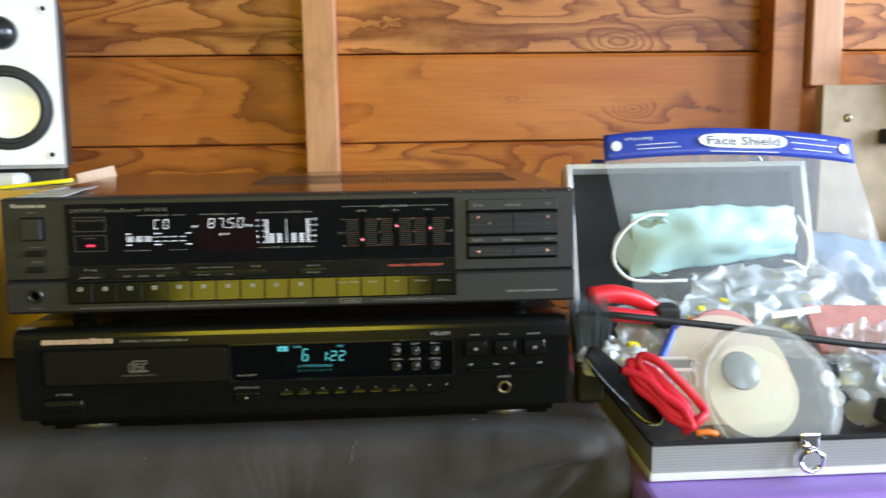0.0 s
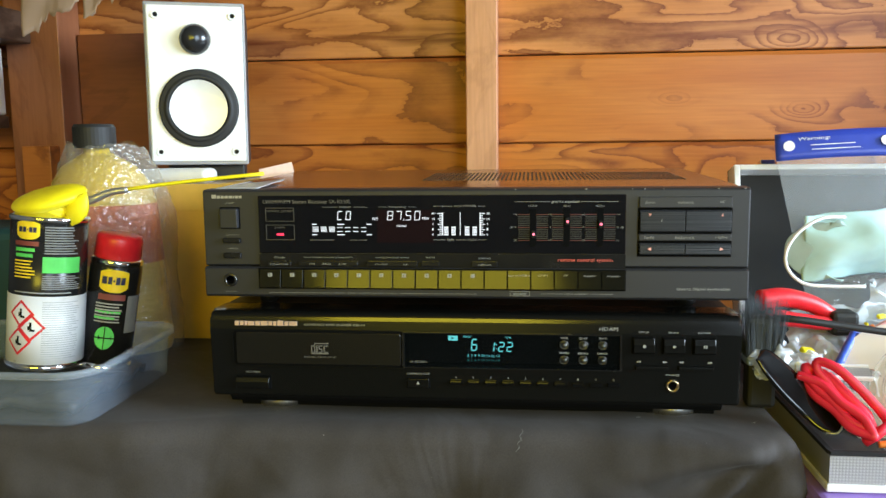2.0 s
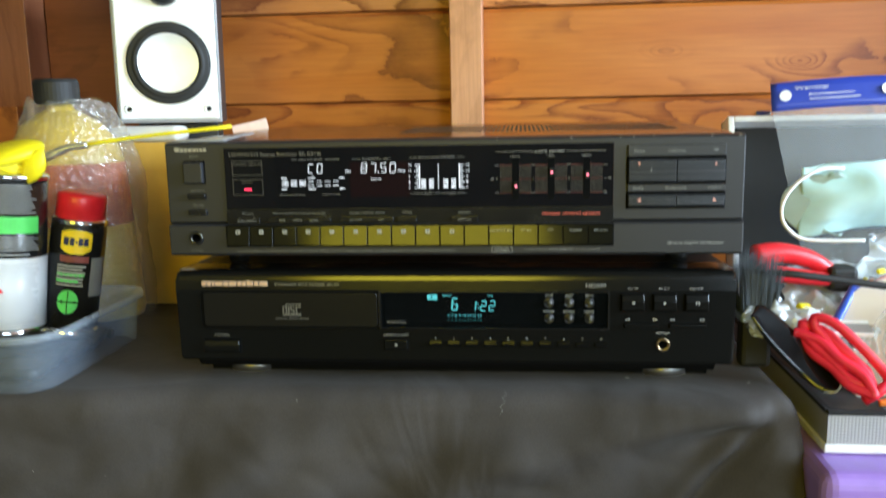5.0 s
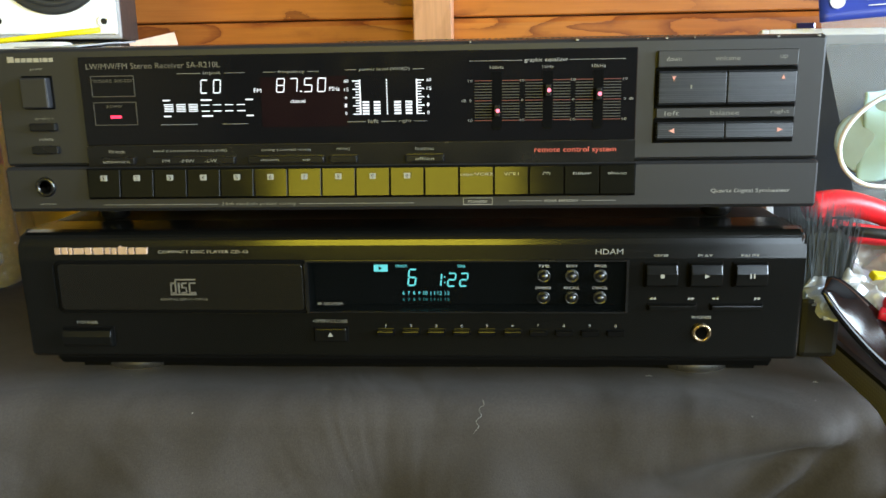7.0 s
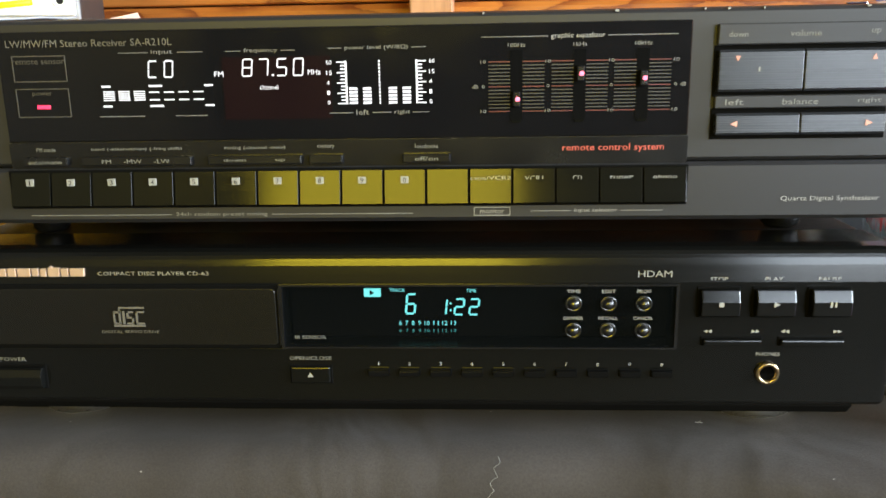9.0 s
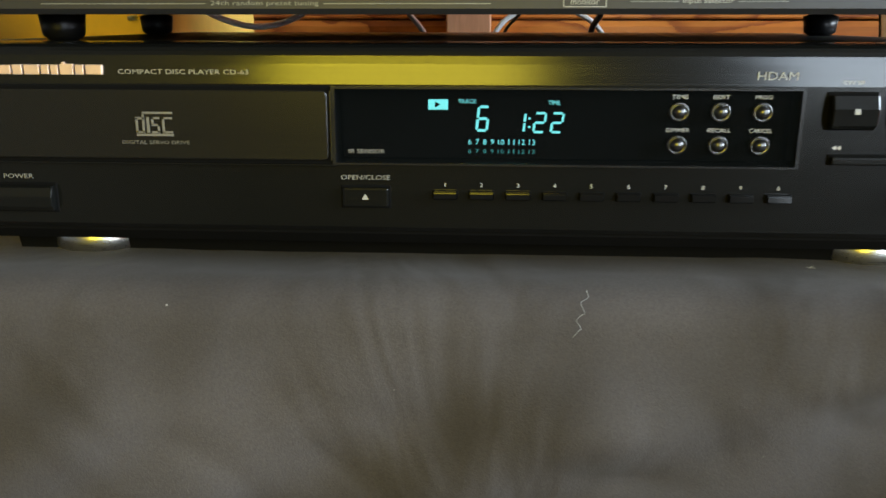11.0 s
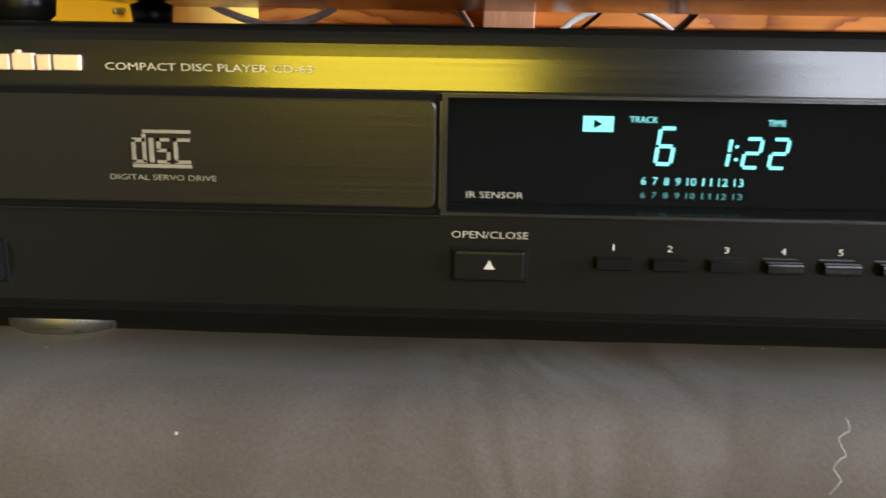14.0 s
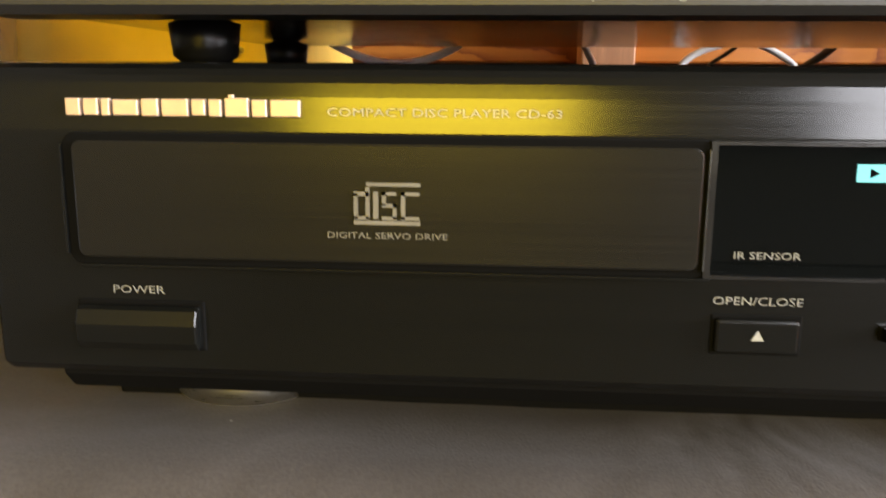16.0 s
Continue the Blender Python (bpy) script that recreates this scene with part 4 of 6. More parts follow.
    bars([(-0.1360, -0.1160), (-0.1020, -0.0880)], 0.8905, 0.0003, y + 0.0001, DIM_INK, w)
    words("LW/MW/FM Stereo Receiver SA-R210L", -0.1745, -0.1010, 0.9220, 0.0030, y, MARK_INK, w)
    # outlines of the sensor and the power lamp
    for z0, z1, t_ in ((0.9058, 0.9170, "remote sensor"), (0.8905, 0.9030, "power")):
        bm = bmesh.new()
        for a, c, e, g in ((-0.1728, -0.1488, z1 - 0.0004, z1), (-0.1728, -0.1488, z0, z0 + 0.0004), (-0.1728, -0.1724, z0, z1), (-0.1492, -0.1488, z0, z1)):
            add_box(bm, a, c, y, y + 0.0002, e, g)
        part("frame_line", bm, FAINT_INK, w)
        half = 0.0009 * len(t_)
        words(t_, -0.1608 - half, -0.1608 + half, z1 - 0.0026, 0.0020, y, FAINT_INK, w)
    part("power_lamp", box(-0.1638, -0.1578, y - 0.0003, y + 0.0004, 0.8942, 0.8958, 0.0003), LED_RED, w, "lit red power lamp")
    # graphic equaliser
    words("graphic equalizer", 0.0605, 0.0830, 0.9213, 0.0026, y, INK, w)
    bars([(0.0315, 0.0595), (0.0840, 0.1130)], 0.9214, 0.0003, y + 0.0001, DIM_INK, w)
    for x, t_, kz in ((0.0462, "100Hz", 0.8958), (0.0728, "1kHz", 0.9060), (0.0990, "10kHz", 0.9038)):
        words(t_, x - 0.00072 * len(t_), x + 0.00072 * len(t_), 0.9180, 0.0016, y, DIM_INK, w)
        bm = bmesh.new()
        rd = bmesh.new()
        for k in range(15):
            z = 0.8905 + k * 0.00148
            for a, c in ((x - 0.0118, x - 0.0022), (x + 0.0022, x + 0.0118)):
                add_box(rd if k in (0, 7, 14) else bm, a, c, y, y + 0.0001, z - 0.00022, z + 0.00022)
        tagged(part("dial_scale", bm, SCALE_INK, w), kind="stuff")
        tagged(part("red_scale", rd, DIM_RED, w), kind="stuff")
        part("slot", box(x - 0.0026, x + 0.0026, y - 0.0001, y + 0.0006, 0.8868, 0.9160), HOLE, w)
        kn = part("slider", box(x - 0.0016, x + 0.0016, y - 0.0040, y, kz - 0.0032, kz + 0.0032, 0.0006), BLACK_SATIN, w)
        part("slider_lamp", lathe([(0.0010, 0), (0.0008, 0.0004), (0.0001, 0.0005)], 12, facing(x + 0.0004, y - 0.0040, kz)), LED_PINK, kn, "pink-red pin lamp")
        part("slot_end", box(x - 0.0019, x + 0.0019, y - 0.0006, y + 0.0006, 0.8858, 0.8868), KEY, w)
    for x in (0.0322, 0.0595, 0.0860, 0.1128):
        for t_, z in (("10", 0.9112), ("0", 0.9010), ("10", 0.8906)):
            words(t_, x - 0.0006 * len(t_), x + 0.0006 * len(t_), z, 0.0014, y, DIM_INK, w)
    words("dB", 0.0275, 0.0300, 0.9010, 0.0015, y, DIM_INK, w)
    words("dB", 0.1148, 0.1172, 0.9010, 0.0015, y, DIM_INK, w)
    words("remote control system", 0.0660, 0.1090, 0.8745, 0.0036, Y - 0.0020, RED_INK, p)
    # control strip keys
    for a, c, t_, cap in ((-0.1722, -0.1520, "auto/mono", "FM mode"), (-0.1460, -0.0960, "FM     -MW     -LW", "band (-attenuation) (-freq shift)"),
                          (-0.0890, -0.0470, "down          up", "tuning (-manual -auto)"), (-0.0440, -0.0290, "", "memory"), (-0.0030, 0.0180, "off/on", "loudness")):
        part("strip_key", box(a, c, Y - 0.0040, Y, 0.8690, 0.8730, 0.0007), BLACK_SATIN, p)
        mid, half = (a + c) / 2, 0.00062 * len(cap)
        words(cap, mid - half, mid + half, 0.8762, 0.0018, Y - 0.0020, DIM_INK, p)
        if t_:
            half = 0.00085 * len(t_)
            words(t_, mid - half, mid + half, 0.8710, 0.0018, Y - 0.0041, DIM_INK, p)
    # sixteen tilted preset and input keys
    part("key_bed", box(-0.1800, 0.1195, Y - 0.0036, Y + 0.004, 0.8500, 0.8672, 0.0004), HOLE, p)
    names = ["1", "2", "3", "4", "5", "6", "7", "8", "9", "0", "", "tape/VCR2", "VCR1", "CD", "tuner", "phono"]
    for i, t_ in enumerate(names):
        a = -0.1790 + i * 0.01862
        k = part("preset_key" if i < 11 else "input_key", extrude_x([(Y, 0.8512), (Y - 0.0062, 0.8512), (Y - 0.0068, 0.8518), (Y - 0.0042, 0.8662), (Y - 0.0034, 0.8668), (Y, 0.8668)], a + 0.0003, a + 0.0183, 0.0003), KEY, p)
        mid = a + 0.0093
        if i < 10:
            part("number_block", box(mid - 0.0017, mid + 0.0017, Y - 0.0055, Y - 0.0040, 0.8605, 0.8635), INK, k)
            words(t_, mid - (0.0003 if t_ == "1" else 0.0007), mid + (0.0003 if t_ == "1" else 0.0007), 0.8620, 0.0021, Y - 0.0055, HOLE, k)
        elif t_:
            half = 0.00098 * len(t_)
            words(t_, mid - half, mid + half, 0.8622, 0.0023, Y - 0.0049, INK, k, -10)
    yl = Y - 0.0031
    words("24ch random preset tuning", -0.1055, -0.0640, 0.8468, 0.0022, yl, DIM_INK, p)
    bars([(-0.1720, -0.1075), (-0.0620, 0.0010)], 0.8468, 0.0003, yl, DIM_INK, p)
    words("monitor", 0.0305, 0.0410, 0.8475, 0.0021, yl, INK, p)
    bm = bmesh.new()
    for a, c, e, g in ((0.0278, 0.0437, 0.8491, 0.8494), (0.0278, 0.0437, 0.8455, 0.8458), (0.0278, 0.0281, 0.8455, 0.8494), (0.0434, 0.0437, 0.8455, 0.8494)):
        add_box(bm, a, c, yl - 0.0002, yl, e, g)
    part("frame_line", bm, INK, p)
    words("input selector", 0.0715, 0.0900, 0.8475, 0.0021, yl, INK, p)
    bars([(0.0525, 0.0700), (0.0915, 0.1095)], 0.8475, 0.0003, yl, DIM_INK, p)
    words("Quartz Digital Synthesizer", 0.1590, 0.2000, 0.8520, 0.0026, yl, INK, p)
    # volume and balance rockers
    for z0, z1, key, caps in ((0.9165, 0.9250, False, ("down", "volume", "up")), (0.8965, 0.9155, True, None), (0.8905, 0.8958, False, ("left", "balance", "right")), (0.8785, 0.8895, True, None)):
        if not key:
            b_ = part("caption_bar", box(0.1290, 0.1995, Y - 0.0030, Y + 0.003, z0, z1, 0.0005), CASE_GREY, p)
            for t_, x in zip(caps, (0.1370, 0.1640, 0.1920)):
                half = (0.00095 if x != 0.1640 else 0.00105) * len(t_)
                words(t_, x - half, x + half, (z0 + z1) / 2, 0.0024, Y - 0.0031, DIM_INK, b_)
        else:
            part("key_surround", box(0.1282, 0.2003, Y - 0.0008, Y + 0.003, z0 - 0.0010, z1 + 0.0008, 0.0003), HOLE, p)
            up = z0 > 0.89
            rock = [(Y + 0.003, z0 + 0.001), (Y - 0.0036, z0 + 0.001), (Y - 0.0044, z0 + 0.002), (Y - 0.0040, z1 - 0.002), (Y - 0.0030, z1 - 0.001), (Y + 0.003, z1 - 0.001)]
            k = part("rocker_key", extrude_x(rock, 0.1295, 0.16405, 0.0005), ROCKER, p)
            part("rocker_key", extrude_x(rock, 0.16445, 0.1990, 0.0005), ROCKER, p)
            for x, s in ((0.1370, 1), (0.1920, -1)):
                bm = bmesh.new()
                z, q = (0.9110 if up else 0.8842), (0.0011 if up else 0.0013)
                if up:
                    tri = ((x - q, z + s * q), (x + q, z + s * q), (x, z - s * q * 1.2))
                else:
                    tri = ((x + s * q, z + q), (x + s * q, z - q), (x - s * q * 1.2, z))
                bm.faces.new([bm.verts.new((u, Y - 0.0047, v)) for u, v in tri])
                part("symbol", bm, PINK_INK, k)
    for x, wide in ((0.0320, 0.0008), (0.0870, 0.0016), (0.1235, 0.0007), (0.1330, 0.0010), (0.1475, 0.0005), (0.1890, 0.0012), (0.2090, 0.0015)):
        part("chip", box(x, x + wide, Y - 0.0002, Y + 0.0022, 0.9308, 0.9316), INK, p)
    part("chip", box(0.1457, 0.1463, Y - 0.0045, Y - 0.0042, 0.9055, 0.9075), INK, p)
    # left end: maker's mark as plain blocks, power key, two small keys, socket
    bm = bmesh.new()
    x = -0.2185
    for ww in (0.0044, 0.0034, 0.0032, 0.0036, 0.0036, 0.0018, 0.0032, 0.0030):
        add_box(bm, x, x + ww - 0.0007, Y - 0.0003, Y, 0.9248, 0.9278 if ww > 0.004 else 0.9270)
        x += ww
    part("badge", bm, CREAM_INK, p, "row of small cream blocks")
    words("power", -0.2065, -0.1995, 0.9208, 0.0016, Y, DIM_INK, p)
    part("key_surround", box(-0.2118, -0.1948, Y - 0.0006, Y + 0.003, 0.8996, 0.9176, 0.0004), HOLE, p)
    part("power_key", box(-0.2108, -0.1958, Y - 0.0052, Y + 0.003, 0.9004, 0.9166, 0.0009), CASE_GREY, p, "square grey power key")
    for z in (0.8900, 0.8775):
        part("speaker_key", box(-0.2098, -0.1948, Y - 0.0030, Y + 0.003, z - 0.0022, z + 0.0022, 0.0008), BLACK_SATIN, p)
    words("speakers", -0.2075, -0.1965, 0.8945, 0.0014, Y, DIM_INK, p)
    words("remote", -0.2060, -0.1980, 0.8832, 0.0014, Y, DIM_INK, p)
    words("phones", -0.2085, -0.1995, 0.8475, 0.0016, yl, DIM_INK, p)
    j = part("headphone_socket", lathe([(0.0054, 0), (0.0054, 0.0014), (0.0046, 0.0020), (0.0036, 0.0016), (0.0034, 0.0), (0.0034, -0.003), (0.0002, -0.003)], 32, facing(-0.2040, Y - 0.003, 0.8572)), KEY_METAL, p, "chrome headphone socket", True)
    part("hole", lathe([(0.0033, 0.0008), (0.0002, 0.0008)], 24, facing(-0.2040, Y - 0.003, 0.8572)), HOLE, j)
    return p


receiver()


# ---- loudspeaker ----
def loudspeaker(at):
    p = thing("loudspeaker", "small white-fronted bookshelf loudspeaker with a white cone", "loudspeaker", at)
    W, H, D = 0.0574, 0.190, 0.16
    part("cabinet", box(-W, W, 0.006, D, 0, H, 0.002), DARK_GREY, p, "dark grey cabinet")
    part("trim", box(-W, W, 0.0, 0.006, 0, H, 0.0015), SPEAKER_TRIM, p, "grey edge trim")
    part("baffle", box(-W + 0.003, W - 0.003, -0.003, 0.002, 0.004, H - 0.004, 0.002), WHITE_PAINT, p)
    y = -0.003
    part("waveguide", lathe([(0.0415, -0.0002), (0.036, 0.00035), (0.026, 0.0005), (0.0185, 0.0005)], 64, facing(0, y, 0.147) @ Matrix.Diagonal((1, 0.72, 1, 1)), cap=False), WHITE_PAINT, p, smooth=True)
    part("tweeter_dome", lathe([(0.018, 0.0), (0.0178, 0.003), (0.0165, 0.0075), (0.013, 0.0122), (0.007, 0.0150), (0.0003, 0.0158)], 40, facing(0, y, 0.147)), DOME, p, "dark glossy tweeter dome", True)
    part("surround", lathe([(0.049, 0.0), (0.0485, 0.0025), (0.046, 0.0042), (0.0425, 0.0030), (0.0415, 0.0040), (0.0385, 0.0052), (0.0355, 0.0036), (0.0345, 0.0)], 56, facing(0.002, y, 0.067) @ Matrix.Diagonal((0.94, 0.94, 1, 1))), RUBBER, p, "black rubber woofer surround", True)
    part("woofer_cone", lathe([(0.0352, 0.0012), (0.030, 0.0), (0.022, -0.0012), (0.012, -0.0020), (0.0003, -0.0023)], 56, facing(0.002, y - 0.0045, 0.067) @ Matrix.Diagonal((0.94, 0.94, 1, 1)), cap=False), CONE, p, "satin white woofer cone", True)
    # added black pad: carries the cabinet and stands in for the shade beneath it
    part("foam_pad", box(-0.038, 0.052, 0.020, 0.150, -0.0195, 0.0, 0.002), RUBBER, p, "black pad in place of the shade under the cabinet")
    for x in (-0.0435, 0.0435):
        for z in (0.0155, 0.1745):
            c = part("grille_socket", lathe([(0.0054, 0.0), (0.0050, 0.0014), (0.0030, 0.0014), (0.0026, -0.001), (0.0002, -0.001)], 24, facing(x, y, z)), WHITE_PAINT, p)
            part("hole", lathe([(0.0026, 0.0006), (0.0002, 0.0006)], 16, facing(x, y, z)), RUBBER, c)
    return p


SP = loudspeaker((-0.351, 0.315, 0.944))
SP.rotation_euler = (0, radians(0.5), radians(18))


# ---- materials of the small things ----
CLEAR_TUB = clear("cloudy_clear_plastic", (0.36, 0.43, 0.52), 0.20, 0.26, 0.05, 30)
TUB_RIM = clear("cloudy_rim_plastic", (0.55, 0.62, 0.70), 0.22, 0.34, 0.03, 40)
WRAP = crinkled_film("bubble_wrap", (0.94, 0.94, 0.90), (0.84, 0.84, 0.80), 0.24, 0.20, 190, 0.6, 0.10)
FILM = clear("clear_film", (0.78, 0.84, 0.92), 0.08, 0.26, 0.25, 14, 0.7)
BAG = crinkled_film("crumpled_bag", (0.95, 0.97, 1.0), (0.90, 0.95, 1.0), 0.20, 0.17, 30, 0.45, 0.38)
MILKY = clear("milky_plastic", (0.82, 0.82, 0.78), 0.22, 0.40, 0.04, 40)
THIN_MILKY = clear("thin_milky_plastic", (0.85, 0.85, 0.83), 0.18, 0.24, 0.04, 40)
CAN_BLACK = plain("can_black", (0.012, 0.012, 0.012), 0.25, 0.0, bump=0.02)
CAN_WHITE = plain("can_white", (0.72, 0.73, 0.75), 0.3, 0.0, vary=0.04, bump=0.02)
CAN_GREEN = plain("can_green", (0.10, 0.62, 0.12), 0.35, bump=0)
CAN_YELLOW = plain("can_yellow", (0.95, 0.66, 0.02), 0.35, bump=0)
LABEL_GREY = plain("label_grey", (0.40, 0.41, 0.43), 0.4, bump=0)
CAN_BROWN = plain("can_maroon", (0.22, 0.05, 0.04), 0.4, bump=0)
NAVY = plain("navy_print", (0.015, 0.02, 0.08), 0.4, bump=0)
CAP_RED = plain("red_plastic", (0.72, 0.02, 0.03), 0.35, bump=0.03)
CAP_YELLOW = plain("yellow_plastic", (0.92, 0.76, 0.008), 0.5, bump=0.03)
WIRE_RED = plain("red_rubber_wire", (0.78, 0.02, 0.05), 0.45, bump=0.02)
BLUE_PRINT = plain("blue_card", (0.03, 0.06, 0.42), 0.35, vary=0.06, bump=0.02)
WHITE_PRINT = plain("white_print", (0.85, 0.85, 0.85), 0.4, bump=0)
MASK_CYAN = plain("pale_cyan_fabric", (0.56, 0.84, 0.87), 0.8, vary=0.06, scale=40, bump=0.4, fine=1600)
MASK_BACK = plain("grey_teal_fabric", (0.42, 0.55, 0.52), 0.85, vary=0.06, bump=0.3)
ELASTIC = plain("white_elastic", (0.85, 0.85, 0.84), 0.7, bump=0.2)
ALU = plain("white_aluminium", (0.84, 0.84, 0.84), 0.4, 0.0, vary=0.04)
LINING = plain("charcoal_lining", (0.008, 0.008, 0.009), 0.8, bump=0.3)
PURPLE = plain("purple_plastic", (0.34, 0.20, 0.62), 0.4, vary=0.06)
TEAL = plain("dark_teal", (0.008, 0.05, 0.055), 0.6)
ORANGE = plain("orange_plastic", (0.85, 0.22, 0.03), 0.4)
BLUE_PLASTIC = plain("blue_plastic", (0.05, 0.12, 0.65), 0.35)
PINK_CARD = plain("pink_card", (0.70, 0.32, 0.30), 0.6)
WHITE_PLASTIC = plain("white_plastic", (0.78, 0.78, 0.76), 0.35, vary=0.04)
PAPER = plain("torn_paper", (0.30, 0.205, 0.145), 0.85, vary=0.1, scale=25)
BRISTLE = plain("grey_bristle", (0.035, 0.042, 0.045), 0.6, bump=0)
WOOD = timber("plain_wood", (0.42, 0.24, 0.12), (0.32, 0.17, 0.08), (0.3, 0.2, 0.15), along="z", figure=0.5)
DARK_WOOD = timber("dark_shelf_wood", (0.10, 0.055, 0.035), (0.07, 0.035, 0.02), (0.4, 0.3, 0.25))
BOTTLE = plain("gold_bottle", (0.74, 0.50, 0.025), 0.3, vary=0.08)
LABEL_RED = plain("orange_label", (0.75, 0.16, 0.02), 0.4, vary=0.3, scale=40)


def mesh_sheet_metal(name):
    """Pale aluminium sheet with a fine dot pressing."""
    m, n, l, b = nodes_of(name)
    tc, v = n.new("ShaderNodeTexCoord"), n.new("ShaderNodeTexVoronoi")
    v.inputs["Scale"].default_value, v.inputs["Randomness"].default_value = 420, 0.0
    l.new(tc.outputs["Object"], v.inputs["Vector"])
    r = n.new("ShaderNodeValToRGB")
    r.color_ramp.elements[0].position, r.color_ramp.elements[0].color = 0.25, (0.46, 0.46, 0.47, 1)
    r.color_ramp.elements[1].position, r.color_ramp.elements[1].color = 0.55, (0.36, 0.36, 0.37, 1)
    l.new(v.outputs["Distance"], r.inputs[0])
    l.new(r.outputs[0], b.inputs["Base Color"])
    bp = n.new("ShaderNodeBump")
    bp.inputs["Strength"].default_value, bp.inputs["Distance"].default_value, bp.invert = 0.5, 0.0008, True
    l.new(v.outputs["Distance"], bp.inputs["Height"])
    l.new(bp.outputs[0], b.inputs["Normal"])
    b.inputs["Metallic"].default_value, b.inputs["Roughness"].default_value = 0.15, 0.4
    return m


def rainbow(name):
    """The shiny side of a disc: its sheen painted as colours that run round its middle."""
    m, n, l, b = nodes_of(name)
    tc, g = n.new("ShaderNodeTexCoord"), n.new("ShaderNodeTexGradient")
    g.gradient_type = "RADIAL"
    l.new(tc.outputs["Object"], g.inputs[0])
    r = n.new("ShaderNodeValToRGB")
    e = r.color_ramp.elements
    e[0].color, e[1].color = (0.86, 0.70, 0.58, 1), (0.86, 0.72, 0.60, 1)
    for p_, c in ((0.15, (0.62, 0.50, 0.38)), (0.28, (0.58, 0.42, 0.28)), (0.36, (0.80, 0.78, 0.42)), (0.43, (0.88, 0.72, 0.62)), (0.50, (0.90, 0.46, 0.26)), (0.55, (0.88, 0.78, 0.55)), (0.65, (0.86, 0.70, 0.62)), (0.85, (0.80, 0.70, 0.60))):
        k = e.new(p_)
        k.color = (*c, 1)
    l.new(g.outputs[0], r.inputs[0])
    l.new(r.outputs[0], b.inputs["Base Color"])
    b.inputs["Metallic"].default_value, b.inputs["Roughness"].default_value = 0.10, 0.25
    return m


PRESSED = mesh_sheet_metal("pressed_aluminium")
RAINBOW = rainbow("disc_painted_sheen")


def crumple(centre, size, seed, name, material, label, category="plastic bag", tilt=0.0, amp=0.15, n=40, at=None):
    """A crumpled bag: a sheet folded by noise over a low mound."""
    cx, cy, cz = centre
    sx, sy, sz = size
    rot = Matrix.Rotation(tilt, 3, "X")

    def f(u, v):
        a, c = u * 2 - 1, v * 2 - 1
        q = Vector((a * 2.2, c * 2.2, seed))
        lift = (1 - 0.7 * (a * a + c * c) / 2) * 0.5
        fold = abs(noise.noise(q * 1.1)) * 1.1 + 0.35 * abs(noise.noise(q * 2.3 + Vector((9, 2, 1))))
        sh = Vector((noise.noise(q * 1.7 + Vector((3, 0, 0))), noise.noise(q * 1.7 + Vector((0, 7, 0))), 0)) * amp
        p = Vector(((a * (1 - 0.12 * c * c) + sh.x) * sx / 2, (c * (1 - 0.12 * a * a) + sh.y) * sy / 2, (lift + fold - 0.3) * sz))
        return Vector((cx, cy, cz)) + rot @ p
    ob = part(name, sheet(n, n, f), material, smooth=True)
    return tagged(ob, label, category)


# ---- left of the players ----
def storage_tub():
    x0, x1, y0, y1, z0, z1 = -0.56, -0.304, -0.050, 0.140, TABLE + 0.0012, 0.7915
    p = thing("storage_tub", "cloudy clear plastic storage tub on the cloth", "tub", (0, 0, 0))

    def loop(inset, z, r, n=8):
        pts = []
        for cx, cy, a0 in ((x1 - inset - r, y1 - inset - r, 0), (x0 + inset + r, y1 - inset - r, 90), (x0 + inset + r, y0 + inset + r, 180), (x1 - inset - r, y0 + inset + r, 270)):
            for k in range(n + 1):
                a = radians(a0 + 90 * k / n)
                pts.append((cx + r * math.cos(a), cy + r * math.sin(a), z))
        return pts

    def skin(levels, close=False):
        bm = bmesh.new()
        rings = [[bm.verts.new(q) for q in loop(*lv)] for lv in levels]
        for a, c in zip(rings, rings[1:]):
            k = len(a)
            for i in range(k):
                bm.faces.new((a[i], a[(i + 1) % k], c[(i + 1) % k], c[i]))
        if close:
            bm.faces.new(rings[0])
        return bm
    part("body", skin([(0.012, z0, 0.022), (0.008, z0 + 0.003, 0.026), (0.004, z1 - 0.006, 0.030)], True), CLEAR_TUB, p, smooth=True)
    part("rim", skin([(0.004, z1 - 0.0062, 0.030), (-0.001, z1 - 0.006, 0.034), (-0.001, z1 - 0.001, 0.034), (0.001, z1, 0.032), (0.004, z1 - 0.001, 0.030)]), TUB_RIM, p, "thicker rolled rim", True)
    return p


storage_tub()
rag = part("rag", sheet(30, 24, lambda u, v: Vector((-0.535 + u * 0.20, -0.015 + v * 0.13, TABLE + 0.012 + 0.010 * abs(noise.noise(Vector((u * 5, v * 4, 2)))) + 0.004 * noise.noise(Vector((u * 14, v * 12, 5))))), 0.008), DARK_GREY, smooth=True)
tagged(rag, "crumpled dark grey rag lying in the clear tub", "rag")


LABEL_TURN = 28


def wrap_patch(r, a0, a1, z0, z1, n=10):
    """A curved label on a can, a hair proud of it; angles in degrees from the front, to the right."""
    bm = bmesh.new()
    lo, hi = [], []
    for i in range(n + 1):
        a = radians(LABEL_TURN + a0 + (a1 - a0) * i / n)
        lo.append(bm.verts.new((r * math.sin(a), -r * math.cos(a), z0)))
        hi.append(bm.verts.new((r * math.sin(a), -r * math.cos(a), z1)))
    for i in range(n):
        bm.faces.new((lo[i], lo[i + 1], hi[i + 1], hi[i]))
    return bm


